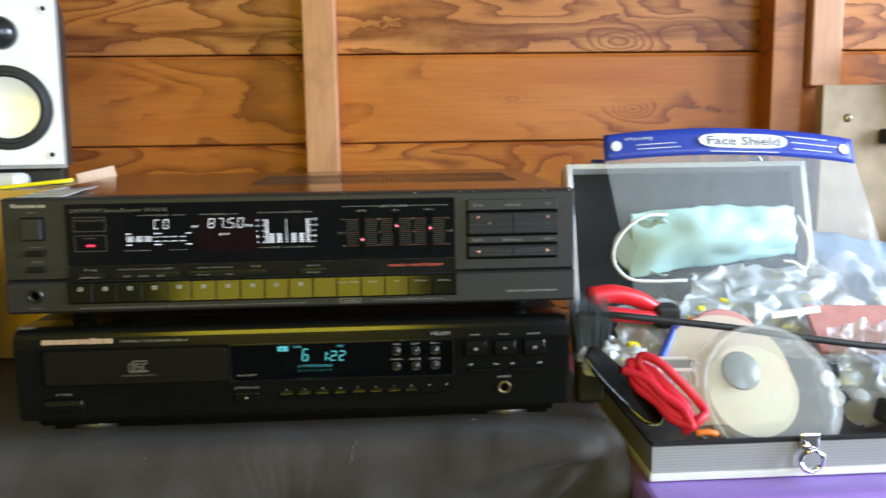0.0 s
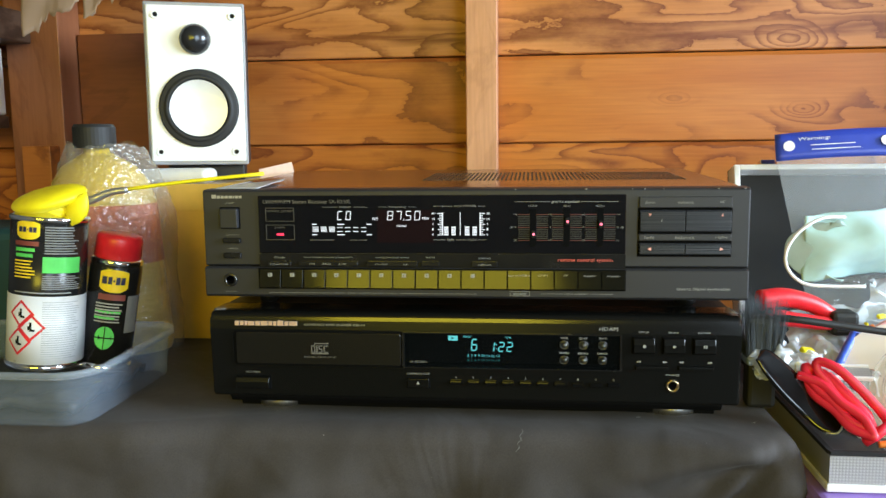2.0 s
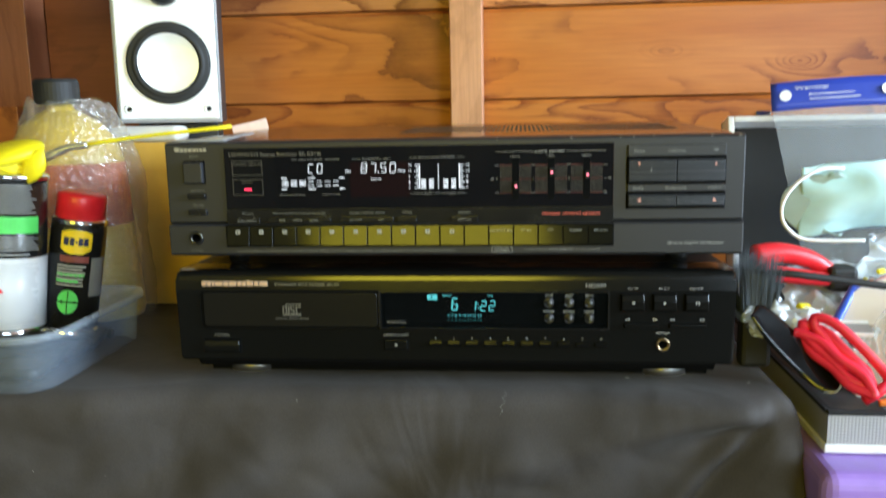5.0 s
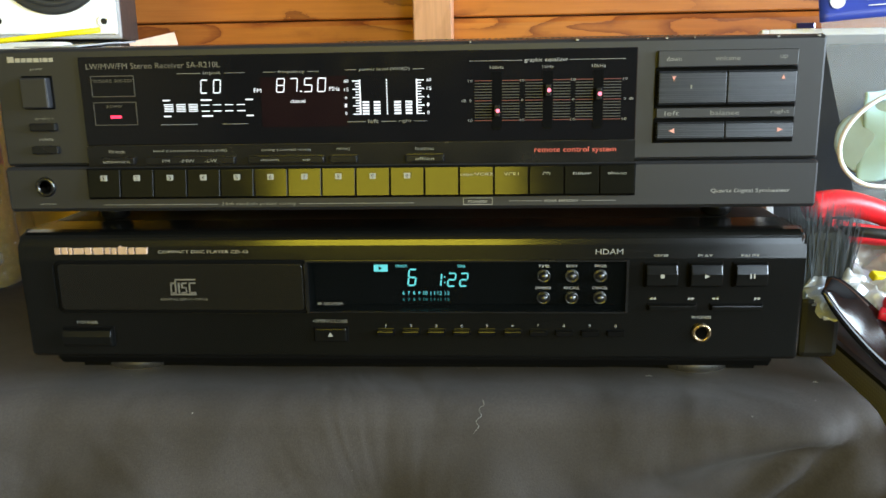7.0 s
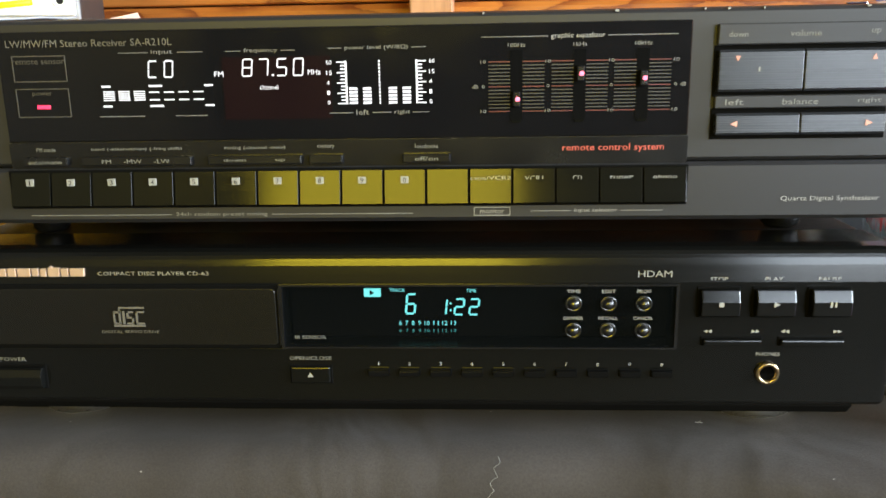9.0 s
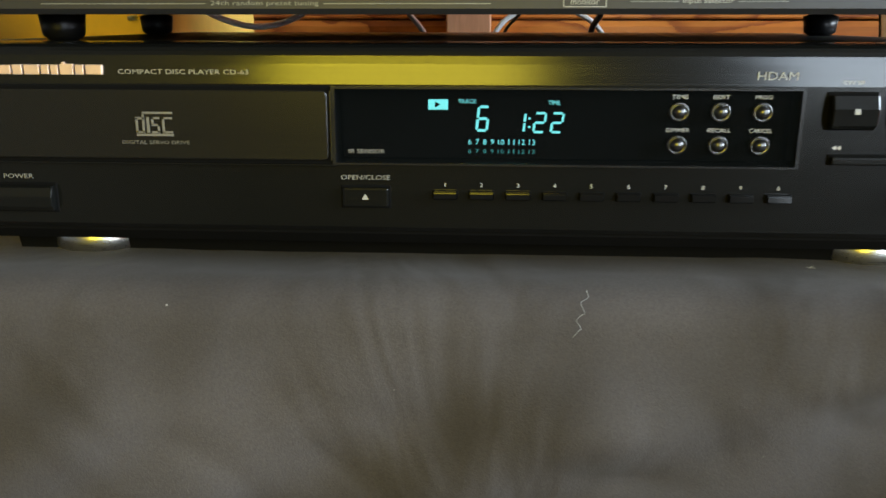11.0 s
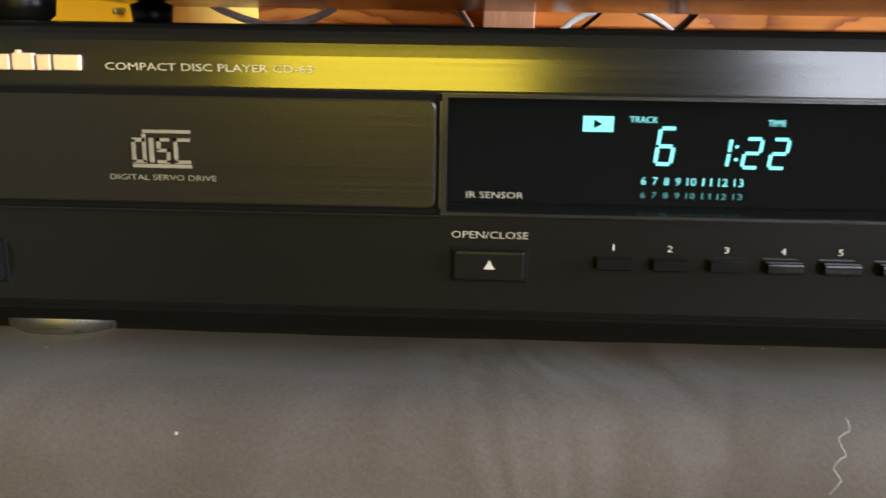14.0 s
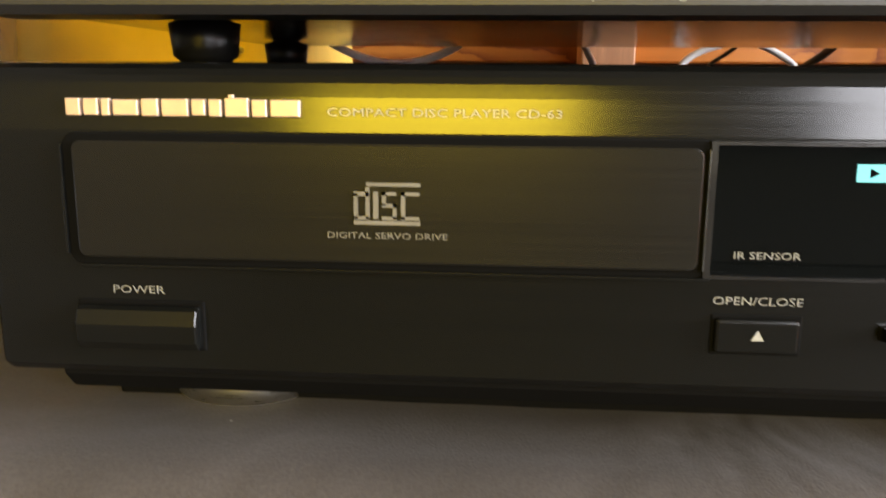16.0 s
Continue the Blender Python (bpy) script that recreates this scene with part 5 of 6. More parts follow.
def shield(p, r, a0, a1, z0, z1):
    """A yellow label with a rounded foot, bent round a can."""
    bm = bmesh.new()
    cols = []
    for i in range(17):
        u = i / 16
        a = radians(LABEL_TURN + a0 + (a1 - a0) * u)
        k = abs(2 * u - 1)
        drop, lift = (z1 - z0) * 0.22 * k ** 3, (z1 - z0) * 0.10 * (1 - k * k)
        cols.append([bm.verts.new((r * math.sin(a), -r * math.cos(a), z)) for z in (z0 + drop, z1 - 0.0006 * k ** 6 + lift - (z1 - z0) * 0.10)])
    for a, c in zip(cols, cols[1:]):
        bm.faces.new((a[0], c[0], c[1], a[1]))
    return part("maker_shield", bm, CAN_YELLOW, p, "plain yellow shield")


def print_lines(p, r, a0, a1, z0, z1, rows, material, name="print_line", h=0.45):
    """Small print as plain bars round a can."""
    step = (z1 - z0) / rows
    rng = random.Random(round(r * 1e5) + rows)
    bm = bmesh.new()
    for i in range(rows):
        z = z1 - (i + 0.5) * step
        end = a1 - rng.random() * (a1 - a0) * 0.25
        tmp = wrap_patch(r, a0, end, z - step * h / 2, z + step * h / 2, 6)
        me = bpy.data.meshes.new(name)
        tmp.to_mesh(me)
        tmp.free()
        bm.from_mesh(me)
        bpy.data.meshes.remove(me)
    return tagged(part(name, bm, material, p), kind="stuff")


def diamond(p, r, ang, z, s):
    """A red-edged white hazard diamond bent round a can, with a dark figure as a plain blot."""
    def pt(da, dz, rr):
        a = radians(LABEL_TURN + ang) + da / rr
        return (rr * math.sin(a), -rr * math.cos(a), z + dz)
    bm = bmesh.new()
    k = 0.78
    o = [(0, s), (s, 0), (0, -s), (-s, 0)]
    for i in range(4):
        (a, c), (e, g) = o[i], o[(i + 1) % 4]
        for u0, u1 in ((0, 0.5), (0.5, 1)):
            q = [(a + (e - a) * u0, c + (g - c) * u0), (a + (e - a) * u1, c + (g - c) * u1)]
            bm.faces.new([bm.verts.new(pt(*q[0], r)), bm.verts.new(pt(*q[1], r)), bm.verts.new(pt(q[1][0] * k, q[1][1] * k, r)), bm.verts.new(pt(q[0][0] * k, q[0][1] * k, r))])
    d = part("hazard_diamond", bm, CAP_RED, p, "red-edged hazard diamond")
    bm = bmesh.new()
    for da, dz, w, h in ((0, s * 0.12, s * 0.16, s * 0.5), (s * 0.12, -s * 0.2, s * 0.35, s * 0.16), (-s * 0.14, -s * 0.05, s * 0.12, s * 0.3)):
        bm.faces.new([bm.verts.new(pt(da + sx * w / 2, dz + sz * h / 2, r + 0.0001)) for sx, sz in ((-1, -1), (1, -1), (1, 1), (-1, 1))])
    part("figure", bm, CAN_BLACK, d)


def spray_can_large(at, lean):
    p = thing("spray_can", "large aerosol can with black and white label and yellow spray head", "spray can", at)
    R = 0.0325
    part("bottom_rim", lathe([(0.028, 0), (0.032, 0.0), (0.0335, 0.002), (0.0335, 0.005), (R, 0.0075), (0.028, 0.0075)], 48), CHROME, p, smooth=True)
    part("can_body", lathe([(R - 0.0004, 0.006), (R - 0.0004, 0.135)], 48), CAN_BLACK, p, smooth=True)
    part("white_label", lathe([(R, 0.0075), (R, 0.068)], 48), CAN_WHITE, p, smooth=True)
    part("top_rim", lathe([(R - 0.0004, 0.133), (0.0335, 0.1335), (0.0335, 0.137), (0.031, 0.138), (0.026, 0.141), (0.02, 0.143), (0.0005, 0.143)], 48), CHROME, p, smooth=True)
    r = R + 0.0002
    shield(p, r, -49, -11, 0.1175, 0.1335)
    for k, wide in enumerate((6.2, 5.2, 2.4, 5.0, 5.2)):
        part("shield_block", wrap_patch(r + 0.0002, -44.5 + (0, 7.4, 13.8, 17.4, 23.4)[k], -44.5 + (0, 7.4, 13.8, 17.4, 23.4)[k] + wide, 0.1238 if k != 2 else 0.1256, 0.1284 if k != 2 else 0.1266, 3), NAVY, p)
    part("green_band", wrap_patch(r, -6, 52, 0.089, 0.103), CAN_GREEN, p, "bright green band")
    part("maroon_bar", wrap_patch(r, -52, -12, 0.112, 0.116), CAN_BROWN, p)
    print_lines(p, r, -50, -14, 0.101, 0.111, 2, CAN_GREEN, h=0.6)
    print_lines(p, r, -52, -16, 0.083, 0.100, 6, CAN_YELLOW, h=0.45)
    print_lines(p, r, -4, 50, 0.105, 0.130, 11, DIM_INK, h=0.5)
    print_lines(p, r, -6, 54, 0.074, 0.087, 7, DIM_INK, h=0.5)
    print_lines(p, r, -50, 50, 0.0702, 0.0722, 1, INK)
    print_lines(p, r, -4, 56, 0.012, 0.064, 26, LABEL_GREY, h=0.32)
    for ang, z in ((-36, 0.052), (-20, 0.0405), (-40, 0.0275)):
        diamond(p, r, ang, z, 0.0125)
    # spray head: a leaning yellow hood on a collar, with a hinged grey pipe and a long straw
    head = lathe([(0.024, -0.002), (0.0245, 0.003), (0.021, 0.008), (0.013, 0.011), (0.0005, 0.012)], 32, Matrix.Translation((0.002, 0, 0.142)))
    h = part("spray_head", head, CAP_YELLOW, p, "yellow plastic spray head", True)
    dome = []
    for i in range(17):
        a = -math.pi / 2 + math.pi * i / 16
        dome.append((max(0.0005, 0.033 * math.cos(a) ** 0.7 if math.cos(a) > 0 else 0.0), 0.0085 * math.sin(a)))
    part("hood", lathe(dome, 40, Matrix.Translation((0.002, -0.006, 0.1525)) @ pose(0, 0, 0, 17, -13, 0) @ Matrix.Diagonal((1.0, 0.88, 1, 1))), CAP_YELLOW, h, smooth=True)
    part("trigger", lathe([(max(0.0004, 0.0095 * math.sin(math.pi * i / 12) ** 0.8), 0.017 * (i / 6 - 1)) for i in range(13)], 24, Matrix.Translation((0.033, -0.014, 0.1455)) @ pose(0, 0, 0, 0, 24, 0) @ Matrix.Diagonal((1, 0.55, 1, 1))), CAP_YELLOW, h, "leaf-shaped yellow trigger", True)
    part("pipe", tube([(0.024, -0.004, 0.152), (0.038, -0.002, 0.154), (0.054, 0.0, 0.162), (0.070, 0.002, 0.166)], 0.0042, 10, 6, None, 0.0028), SILVER_TRIM, h, "grey hinged nozzle pipe", True)
    part("straw", tube([(0.066, 0.002, 0.1655), (0.120, 0.006, 0.1770), (0.190, 0.012, 0.1900)], 0.0017, 8, 4), CAP_YELLOW, h, "long thin yellow straw", True)
    p.rotation_euler = [radians(a) for a in lean]
    return p


def spray_can_small(at, lean):
    p = thing("spray_can", "small black aerosol can with a red cap", "spray can", at)
    R = 0.0258
    part("bottom_rim", lathe([(0.019, 0), (0.0250, 0.0), (0.0266, 0.002), (0.0266, 0.005), (R, 0.0085), (0.019, 0.0085)], 40), CHROME, p, smooth=True)
    part("can_body", lathe([(R, 0.0075), (R, 0.090), (0.0246, 0.094)], 40), CAN_BLACK, p, smooth=True)
    part("top_rim", lathe([(0.0246, 0.093), (0.0260, 0.0938), (0.0260, 0.0965), (0.0235, 0.098), (0.0005, 0.098)], 40), CHROME, p, smooth=True)
    part("cap", lathe([(0.0232, 0.0962), (0.0228, 0.114), (0.0218, 0.1170), (0.019, 0.1182), (0.0005, 0.1182)], 40), CAP_RED, p, "round red cap", True)
    r = R + 0.0002
    shield(p, r, -41, 23, 0.0705, 0.0900)
    for k, wide in enumerate((11, 9, 4.2, 9, 9)):
        part("shield_block", wrap_patch(r + 0.0002, -35 + (0, 13, 24, 30, 41)[k], -35 + (0, 13, 24, 30, 41)[k] + wide, 0.0775 if k != 2 else 0.0796, 0.0838 if k != 2 else 0.0812, 3), NAVY, p)
    part("maroon_bar", wrap_patch(r, -40, 20, 0.064, 0.069), CAN_BROWN, p)
    print_lines(p, r, -44, 18, 0.044, 0.062, 7, INK, h=0.45)
    print_lines(p, r, -44, 14, 0.046, 0.056, 2, CAN_GREEN, h=0.4)
    part("side_panel", wrap_patch(r, 26, 66, 0.036, 0.068), DIM_INK, p, "pale panel of small print")
    part("white_box", wrap_patch(r, 44, 70, 0.017, 0.021), INK, p)
    bm = bmesh.new()
    ring = []
    for i in range(28):
        a = 2 * math.pi * i / 28
        ang = radians(LABEL_TURN - 16) + 0.0098 * math.cos(a) / r
        ring.append(bm.verts.new(((r + 0.0001) * math.sin(ang), -(r + 0.0001) * math.cos(ang), 0.0315 + 0.0098 * math.sin(a))))
    mid = bm.verts.new(((r + 0.0003) * math.sin(radians(LABEL_TURN - 16)), -(r + 0.0003) * math.cos(radians(LABEL_TURN - 16)), 0.0315))
    for i in range(28):
        bm.faces.new((ring[i], ring[(i + 1) % 28], mid))
    d = part("green_disc", bm, CAN_GREEN, p, "round green mark")
    part("cross_line", wrap_patch(r + 0.0005, -17, -15, 0.022, 0.041), CAN_BLACK, d)
    part("cross_line", wrap_patch(r + 0.0005, -39, 7, 0.031, 0.032), CAN_BLACK, d)
    p.rotation_euler = [radians(a) for a in lean]
    return p


spray_can_large((-0.397, 0.045, 0.771), (-3, 5, 0))
spray_can_small((-0.360, 0.080, 0.7590), (-2, 10, 6)).scale = (0.90, 0.90, 1.10)

# wrapped bottle behind the cans
def wrapped_bottle(at):
    p = thing("wrapped_bottle", "bottle with a black cap swathed in bubble wrap", "bottle", at)
    lean = Matrix(((1, 0, -0.075, 0), (0, 0.8, 0, 0), (0, 0, 1, 0), (0, 0, 0, 1)))
    part("bottle", lathe([(0.03, 0), (0.054, 0.002), (0.057, 0.01), (0.057, 0.165), (0.052, 0.186), (0.040, 0.203), (0.022, 0.214), (0.014, 0.218), (0.014, 0.235), (0.0005, 0.235)], 40, lean), BOTTLE, p, smooth=True)
    part("label", lathe([(0.0576, 0.100), (0.0576, 0.163)], 40, lean), LABEL_RED, p, "orange-red printed label", True)
    part("cap", lathe([(0.0215, 0.226), (0.022, 0.229), (0.022, 0.248), (0.0200, 0.2515), (0.0005, 0.252)], 36, Matrix.Translation((-0.018, 0, -0.003))), RUBBER, p, "ridged black screw cap")

    def f(u, v):
        a = u * 2 * math.pi
        z = 0.004 + v * 0.222
        base = 0.064 if v < 0.55 else 0.064 - 0.026 * ((v - 0.55) / 0.45) ** 2.2
        q = Vector((math.cos(a) * 1.6, math.sin(a) * 1.6, v * 3.2))
        r = base * (1 + 0.06 * noise.noise(q * 1.2) + 0.025 * abs(noise.noise(q * 4)) + 0.006 * noise.noise(q * 11)) + 0.0011 * abs(math.sin(a * 22)) * abs(math.sin(v * 40))
        return Vector((r * math.cos(a) * 1.02 - 0.006 * v, r * math.sin(a) * 0.9, z + (0.008 * noise.noise(q * 1.5) * max(0, v - 0.8) / 0.2)))
    part("bubble_wrap", sheet(160, 90, f), WRAP, p, "loose shiny bubble wrap", True)
    return p


wrapped_bottle((-0.408, 0.212, TABLE + 0.001))

slip = part("paper_slip", sheet(14, 10, lambda u, v: Vector((-0.216 + 0.036 * u, 0.016 + 0.075 * v, 0.9333 + 0.0035 * u * v + 0.0008 * noise.noise(Vector((u * 3, v * 3, 1))))), 0.0008), LABEL_GREY, smooth=True)
tagged(slip, "pale grey paper slip lying on the receiver", "paper")
carton = thing("cardboard_box", "plain brown cardboard box carrying the loudspeaker", "box", (0, 0, 0))
part("body", box(-0.478, -0.2245, 0.262, 0.485, TABLE + 0.001, 0.9235, 0.0015), CARD, carton)
part("flap", box(-0.478, -0.2245, 0.2600, 0.2618, 0.893, 0.9238, 0.0005), CARD, carton)
part("tape", box(-0.36, -0.31, 0.262, 0.485, 0.9236, 0.9242), BOARD, carton)
tagged(part("white_block", box(-0.405, -0.322, 0.264, 0.300, 0.9243, 0.9410, 0.007, 4), WHITE_PLASTIC, smooth=False), "white plastic block in front of the loudspeaker", "block")
off = part("wood_offcut", extrude_x([(-0.012, 0.0), (0.012, 0.0), (0.012, 0.010), (-0.012, 0.014)], -0.032, 0.032), plain("pale_offcut", (0.74, 0.52, 0.42), 0.6, vary=0.08, scale=90))
off.scale = (0.6, 0.8, 0.9)
off.location, off.rotation_euler = (-0.248, 0.290, 0.9310), (0, radians(-12), radians(20))
tagged(off, "pale wedge-cut wood offcut lying on the cardboard box", "offcut")
tagged(part("teal_box", box(-0.60, -0.478, 0.150, 0.255, TABLE + 0.001, 0.885, 0.012, 3), TEAL), "dark teal box standing behind the tub", "box")

# shelves at the left end, with what hangs from and stands on them
tagged(part("shelf_upper", box(-0.949, -0.662, 0.285, 0.489, 1.112, 1.155, 0.002), DARK_WOOD), "dark wooden shelf board on the wall", "shelf", kind="structure")
tagged(part("shelf_lower", box(-0.949, -0.704, 0.36, 0.489, 0.994, 1.012, 0.002), DARK_WOOD), "dark wooden shelf board on the wall", "shelf", kind="structure")
# back_panel is added to make the back wall darker left of the loudspeaker
tagged(part("back_panel", box(-0.6195, -0.425, 0.536, 0.5492, 0.60, 1.1295, 0.001), DARK_RED), "added dark red-brown panel over the back wall", "panel", kind="structure")
wb = thing("striped_carton", "white carton with a dark stripe standing on the lower shelf", "carton", (0, 0, 0))
part("body", box(-0.800, -0.7045, 0.395, 0.485, 1.0125, 1.108, 0.003), WHITE_PLASTIC, wb)
part("stripe", box(-0.7260, -0.7215, 0.3942, 0.3950, 1.022, 1.100), NAVY, wb, "narrow dark stripe")


def torn_paper(x0, x1, z0, z1, y, seed):
    def f(u, v):
        x = x0 + (x1 - x0) * u
        low = z0 + (z1 - z0) * (0.35 * u + 0.16 * noise.noise(Vector((u * 3, seed, 1))) + 0.07 * noise.noise(Vector((u * 13, seed, 2))))
        return Vector((x + 0.006 * noise.noise(Vector((u * 3, v * 3, seed))), y - 0.009 * (1 - v) * (1 + 0.5 * noise.noise(Vector((u * 2, v * 2, seed + 3)))), low + (z1 - low) * v))
    return tagged(part("torn_paper", sheet(22, 14, f, 0.0006), PAPER, smooth=True), "torn brown paper hanging from the shelf edge", "paper")


torn_paper(-0.537, -0.466, 1.094, 1.200, 0.279, 1.0)
torn_paper(-0.462, -0.412, 1.112, 1.200, 0.279, 5.0)
tagged(part("shelf_top", box(-0.949, -0.400, 0.270, 0.548, 1.1995, 1.220, 0.002), DARK_WOOD), "dark wooden shelf board high on the wall", "shelf", kind="structure")

# leads behind the players
for nm, pts, r, mat, lab in (
        ("white_lead", [(-0.215, 0.247, 0.875), (-0.200, 0.262, 0.850), (-0.165, 0.275, 0.8365), (-0.128, 0.268, 0.846), (-0.110, 0.248, 0.872)], 0.0022, WHITE_PLASTIC, "thin white lead drooping behind the receiver"),
        ("white_lead", [(-0.004, 0.36, 0.8200), (0.012, 0.37, 0.8420), (0.040, 0.375, 0.8520), (0.066, 0.38, 0.8480), (0.092, 0.39, 0.8260)], 0.0022, WHITE_PLASTIC, "thin white lead arched behind the receiver"),
        ("grey_lead", [(-0.075, 0.247, 0.870), (-0.062, 0.29, 0.850), (-0.046, 0.33, 0.822)], 0.0020, SILVER_TRIM, "thin grey lead hanging behind the receiver"),
        ("grey_lead", [(-0.245, 0.255, 0.842), (-0.232, 0.30, 0.848), (-0.212, 0.247, 0.862)], 0.0018, SILVER_TRIM, "thin grey lead hanging behind the receiver"),
        ("black_lead", [(0.030, 0.247, 0.868), (0.022, 0.29, 0.848), (0.008, 0.335, 0.825)], 0.0012, RUBBER, "thin black wire behind the receiver"),
        ("black_lead", [(0.082, 0.247, 0.868), (0.080, 0.32, 0.846), (0.078, 0.37, 0.826)], 0.0024, RUBBER, "black lead hanging behind the receiver")):
    end = pts[-1]
    if end[2] < 0.83:
        pts = pts + [(end[0] + 0.006, end[1] + 0.02, 0.77), (end[0], end[1] + 0.025, TABLE + r)]
    tagged(part(nm, tube(pts, r, 8, 6), mat, smooth=True), lab, "cable")

# ---- right of the players ----
tagged(part("wall_board", box(0.655, 0.90, 0.468, 0.4895, 0.45, 1.0345, 0.001), BOARD), "plain tan board fixed to the wall", "board", kind="structure")
sc = thing("screw", "brass cross-head screw in the tan board", "screw", (0.691, 0.468, 0.990))
part("head", lathe([(0.006, 0), (0.0055, 0.0012), (0.003, 0.0022), (0.0003, 0.0024)], 20, facing(0, 0, 0)), BRASS, sc, smooth=True)
bm = add_box(bmesh.new(), -0.003, 0.003, -0.0028, -0.0022, -0.0005, 0.0005)
add_box(bm, -0.0005, 0.0005, -0.0028, -0.0022, -0.003, 0.003)
part("slot", bm, HOLE, sc)
ax = thing("hand_tool", "wooden-handled tool with a black head leaning on the wall", "tool", (0, 0, 0))
part("handle", tube([(0.835, 0.455, 0.86), (0.800, 0.452, 0.96), (0.768, 0.45, 1.055)], 0.013, 12, 6), WOOD, ax, smooth=True)
part("head", box(0.735, 0.83, 0.437, 0.463, 1.050, 1.085, 0.008, 3), RUBBER, ax)
cl = part("black_clip", box(0.735, 0.765, 0.448, 0.467, 0.955, 0.975, 0.003, 2), RUBBER)
tagged(cl, "small black clip fixed on the tan board", "clip")
bm = box(0.80, 0.92, 0.36, 0.45, 0.0, 0.86, 0.003)
tagged(part("timber_post", bm, WOOD), "rough timber post under the leaning tool", "post")

# purple-lidded crate under the case
crate = thing("storage_crate", "clear storage crate with a purple lid", "crate", (0, 0, 0))
part("body", box(0.275, 0.76, -0.045, 0.34, 0.0, 0.668, 0.015, 3), MILKY, crate, "cloudy clear crate body")
part("lid", box(0.252, 0.785, -0.072, 0.36, 0.668, 0.7065, 0.010, 4), PURPLE, crate, "purple plastic lid")
part("lid_lip", box(0.258, 0.779, -0.066, 0.354, 0.655, 0.668, 0.003, 2), PURPLE, crate)


def carry_case():
    p = thing("tool_case", "open aluminium carry case with a black lining", "case", (0, 0, 0))
    x0, x1, y0, y1, z0, z1 = 0.266, 0.548, -0.034, 0.235, 0.7075, 0.7375
    t = 0.004
    for nm, b_ in (("front_wall", (x0, x1, y0, y0 + t, z0 + 0.004, z1 - 0.002)), ("back_wall", (x0, x1, y1 - t, y1, z0 + 0.004, z1 - 0.002)),
                   ("side_wall", (x0, x0 + t, y0 + t, y1 - t, z0 + 0.004, z1 - 0.002)), ("side_wall", (x1 - t, x1, y0 + t, y1 - t, z0 + 0.004, z1 - 0.002))):
        part(nm, box(*b_), PRESSED, p, "dotted pressed aluminium sheet")
    part("bottom", box(x0 + t, x1 - t, y0 + t, y1 - t, z0 + 0.002, z0 + 0.006), LINING, p)
    bm = bmesh.new()
    for b_ in ((x0 - 0.002, x1 + 0.002, y0 - 0.002, y0 + 0.002), (x0 - 0.002, x1 + 0.002, y1 - 0.002, y1 + 0.002), (x0 - 0.002, x0 + 0.002, y0 + 0.002, y1 - 0.002), (x1 - 0.002, x1 + 0.002, y0 + 0.002, y1 - 0.002)):
        add_box(bm, *b_, z0, z0 + 0.006, 0.001)
    part("lower_edge", bm, ALU, p, "bright aluminium corner profile")
    bm = bmesh.new()
    for b_ in ((x0, x1, y0 - 0.001, y0 + 0.003), (x0 - 0.001, x0 + 0.003, y0 + 0.003, y1)):
        add_box(bm, *b_, z1 - 0.002, z1 + 0.001)
    part("upper_edge", bm, LINING, p)
    # lid leaning back
    lid = Matrix.Translation((0, y1, z1)) @ Matrix.Rotation(radians(-17), 4, "X")
    L, d = 0.212, 0.030
    lx0, lx1 = 0.268, 0.546
    b1 = box(lx0, lx1, d - 0.004, d, 0.0, L)
    b1.transform(lid)
    back_ = part("lid_panel", b1, LINING, p, "black-lined lid")
    for nm, b_ in (("lid_side", (lx0, lx0 + 0.0065, 0.0, d, 0.0, L)), ("lid_side", (lx1 - 0.0065, lx1, 0.0, d, 0.0, L)), ("lid_top", (lx0 + 0.0065, lx1 - 0.0065, 0.0, d, L - 0.006, L))):
        b2 = box(*b_, 0.0012)
        b2.transform(lid)
        part(nm, b2, ALU, p, "bright aluminium edge")
    for x in (0.305, 0.488):
        b2 = box(x - 0.008, x + 0.008, 0.002, 0.014, L, L + 0.006, 0.001)
        b2.transform(lid)
        part("catch_plate", b2, CHROME, p)
    # hasp on the front
    h = part("latch", box(0.381, 0.396, y0 - 0.006, y0 - 0.002, z1 - 0.006, z1 + 0.006, 0.0015), CHROME, p, "small chrome latch with a ring")
    part("ring", tube([(0.388 + 0.0085 * math.sin(k * math.pi / 8), y0 - 0.0095 + 0.001 * math.cos(k), z0 + 0.0155 + 0.0085 * math.cos(k * math.pi / 8)) for k in range(17)], 0.0020, 8, 3), CHROME, h, smooth=True)
    part("rivet", lathe([(0.004, 0), (0.003, 0.002), (0.0003, 0.0026)], 16, facing(0.384, y0 - 0.006, z1 - 0.004)), CHROME, h, smooth=True)
    return p


carry_case()


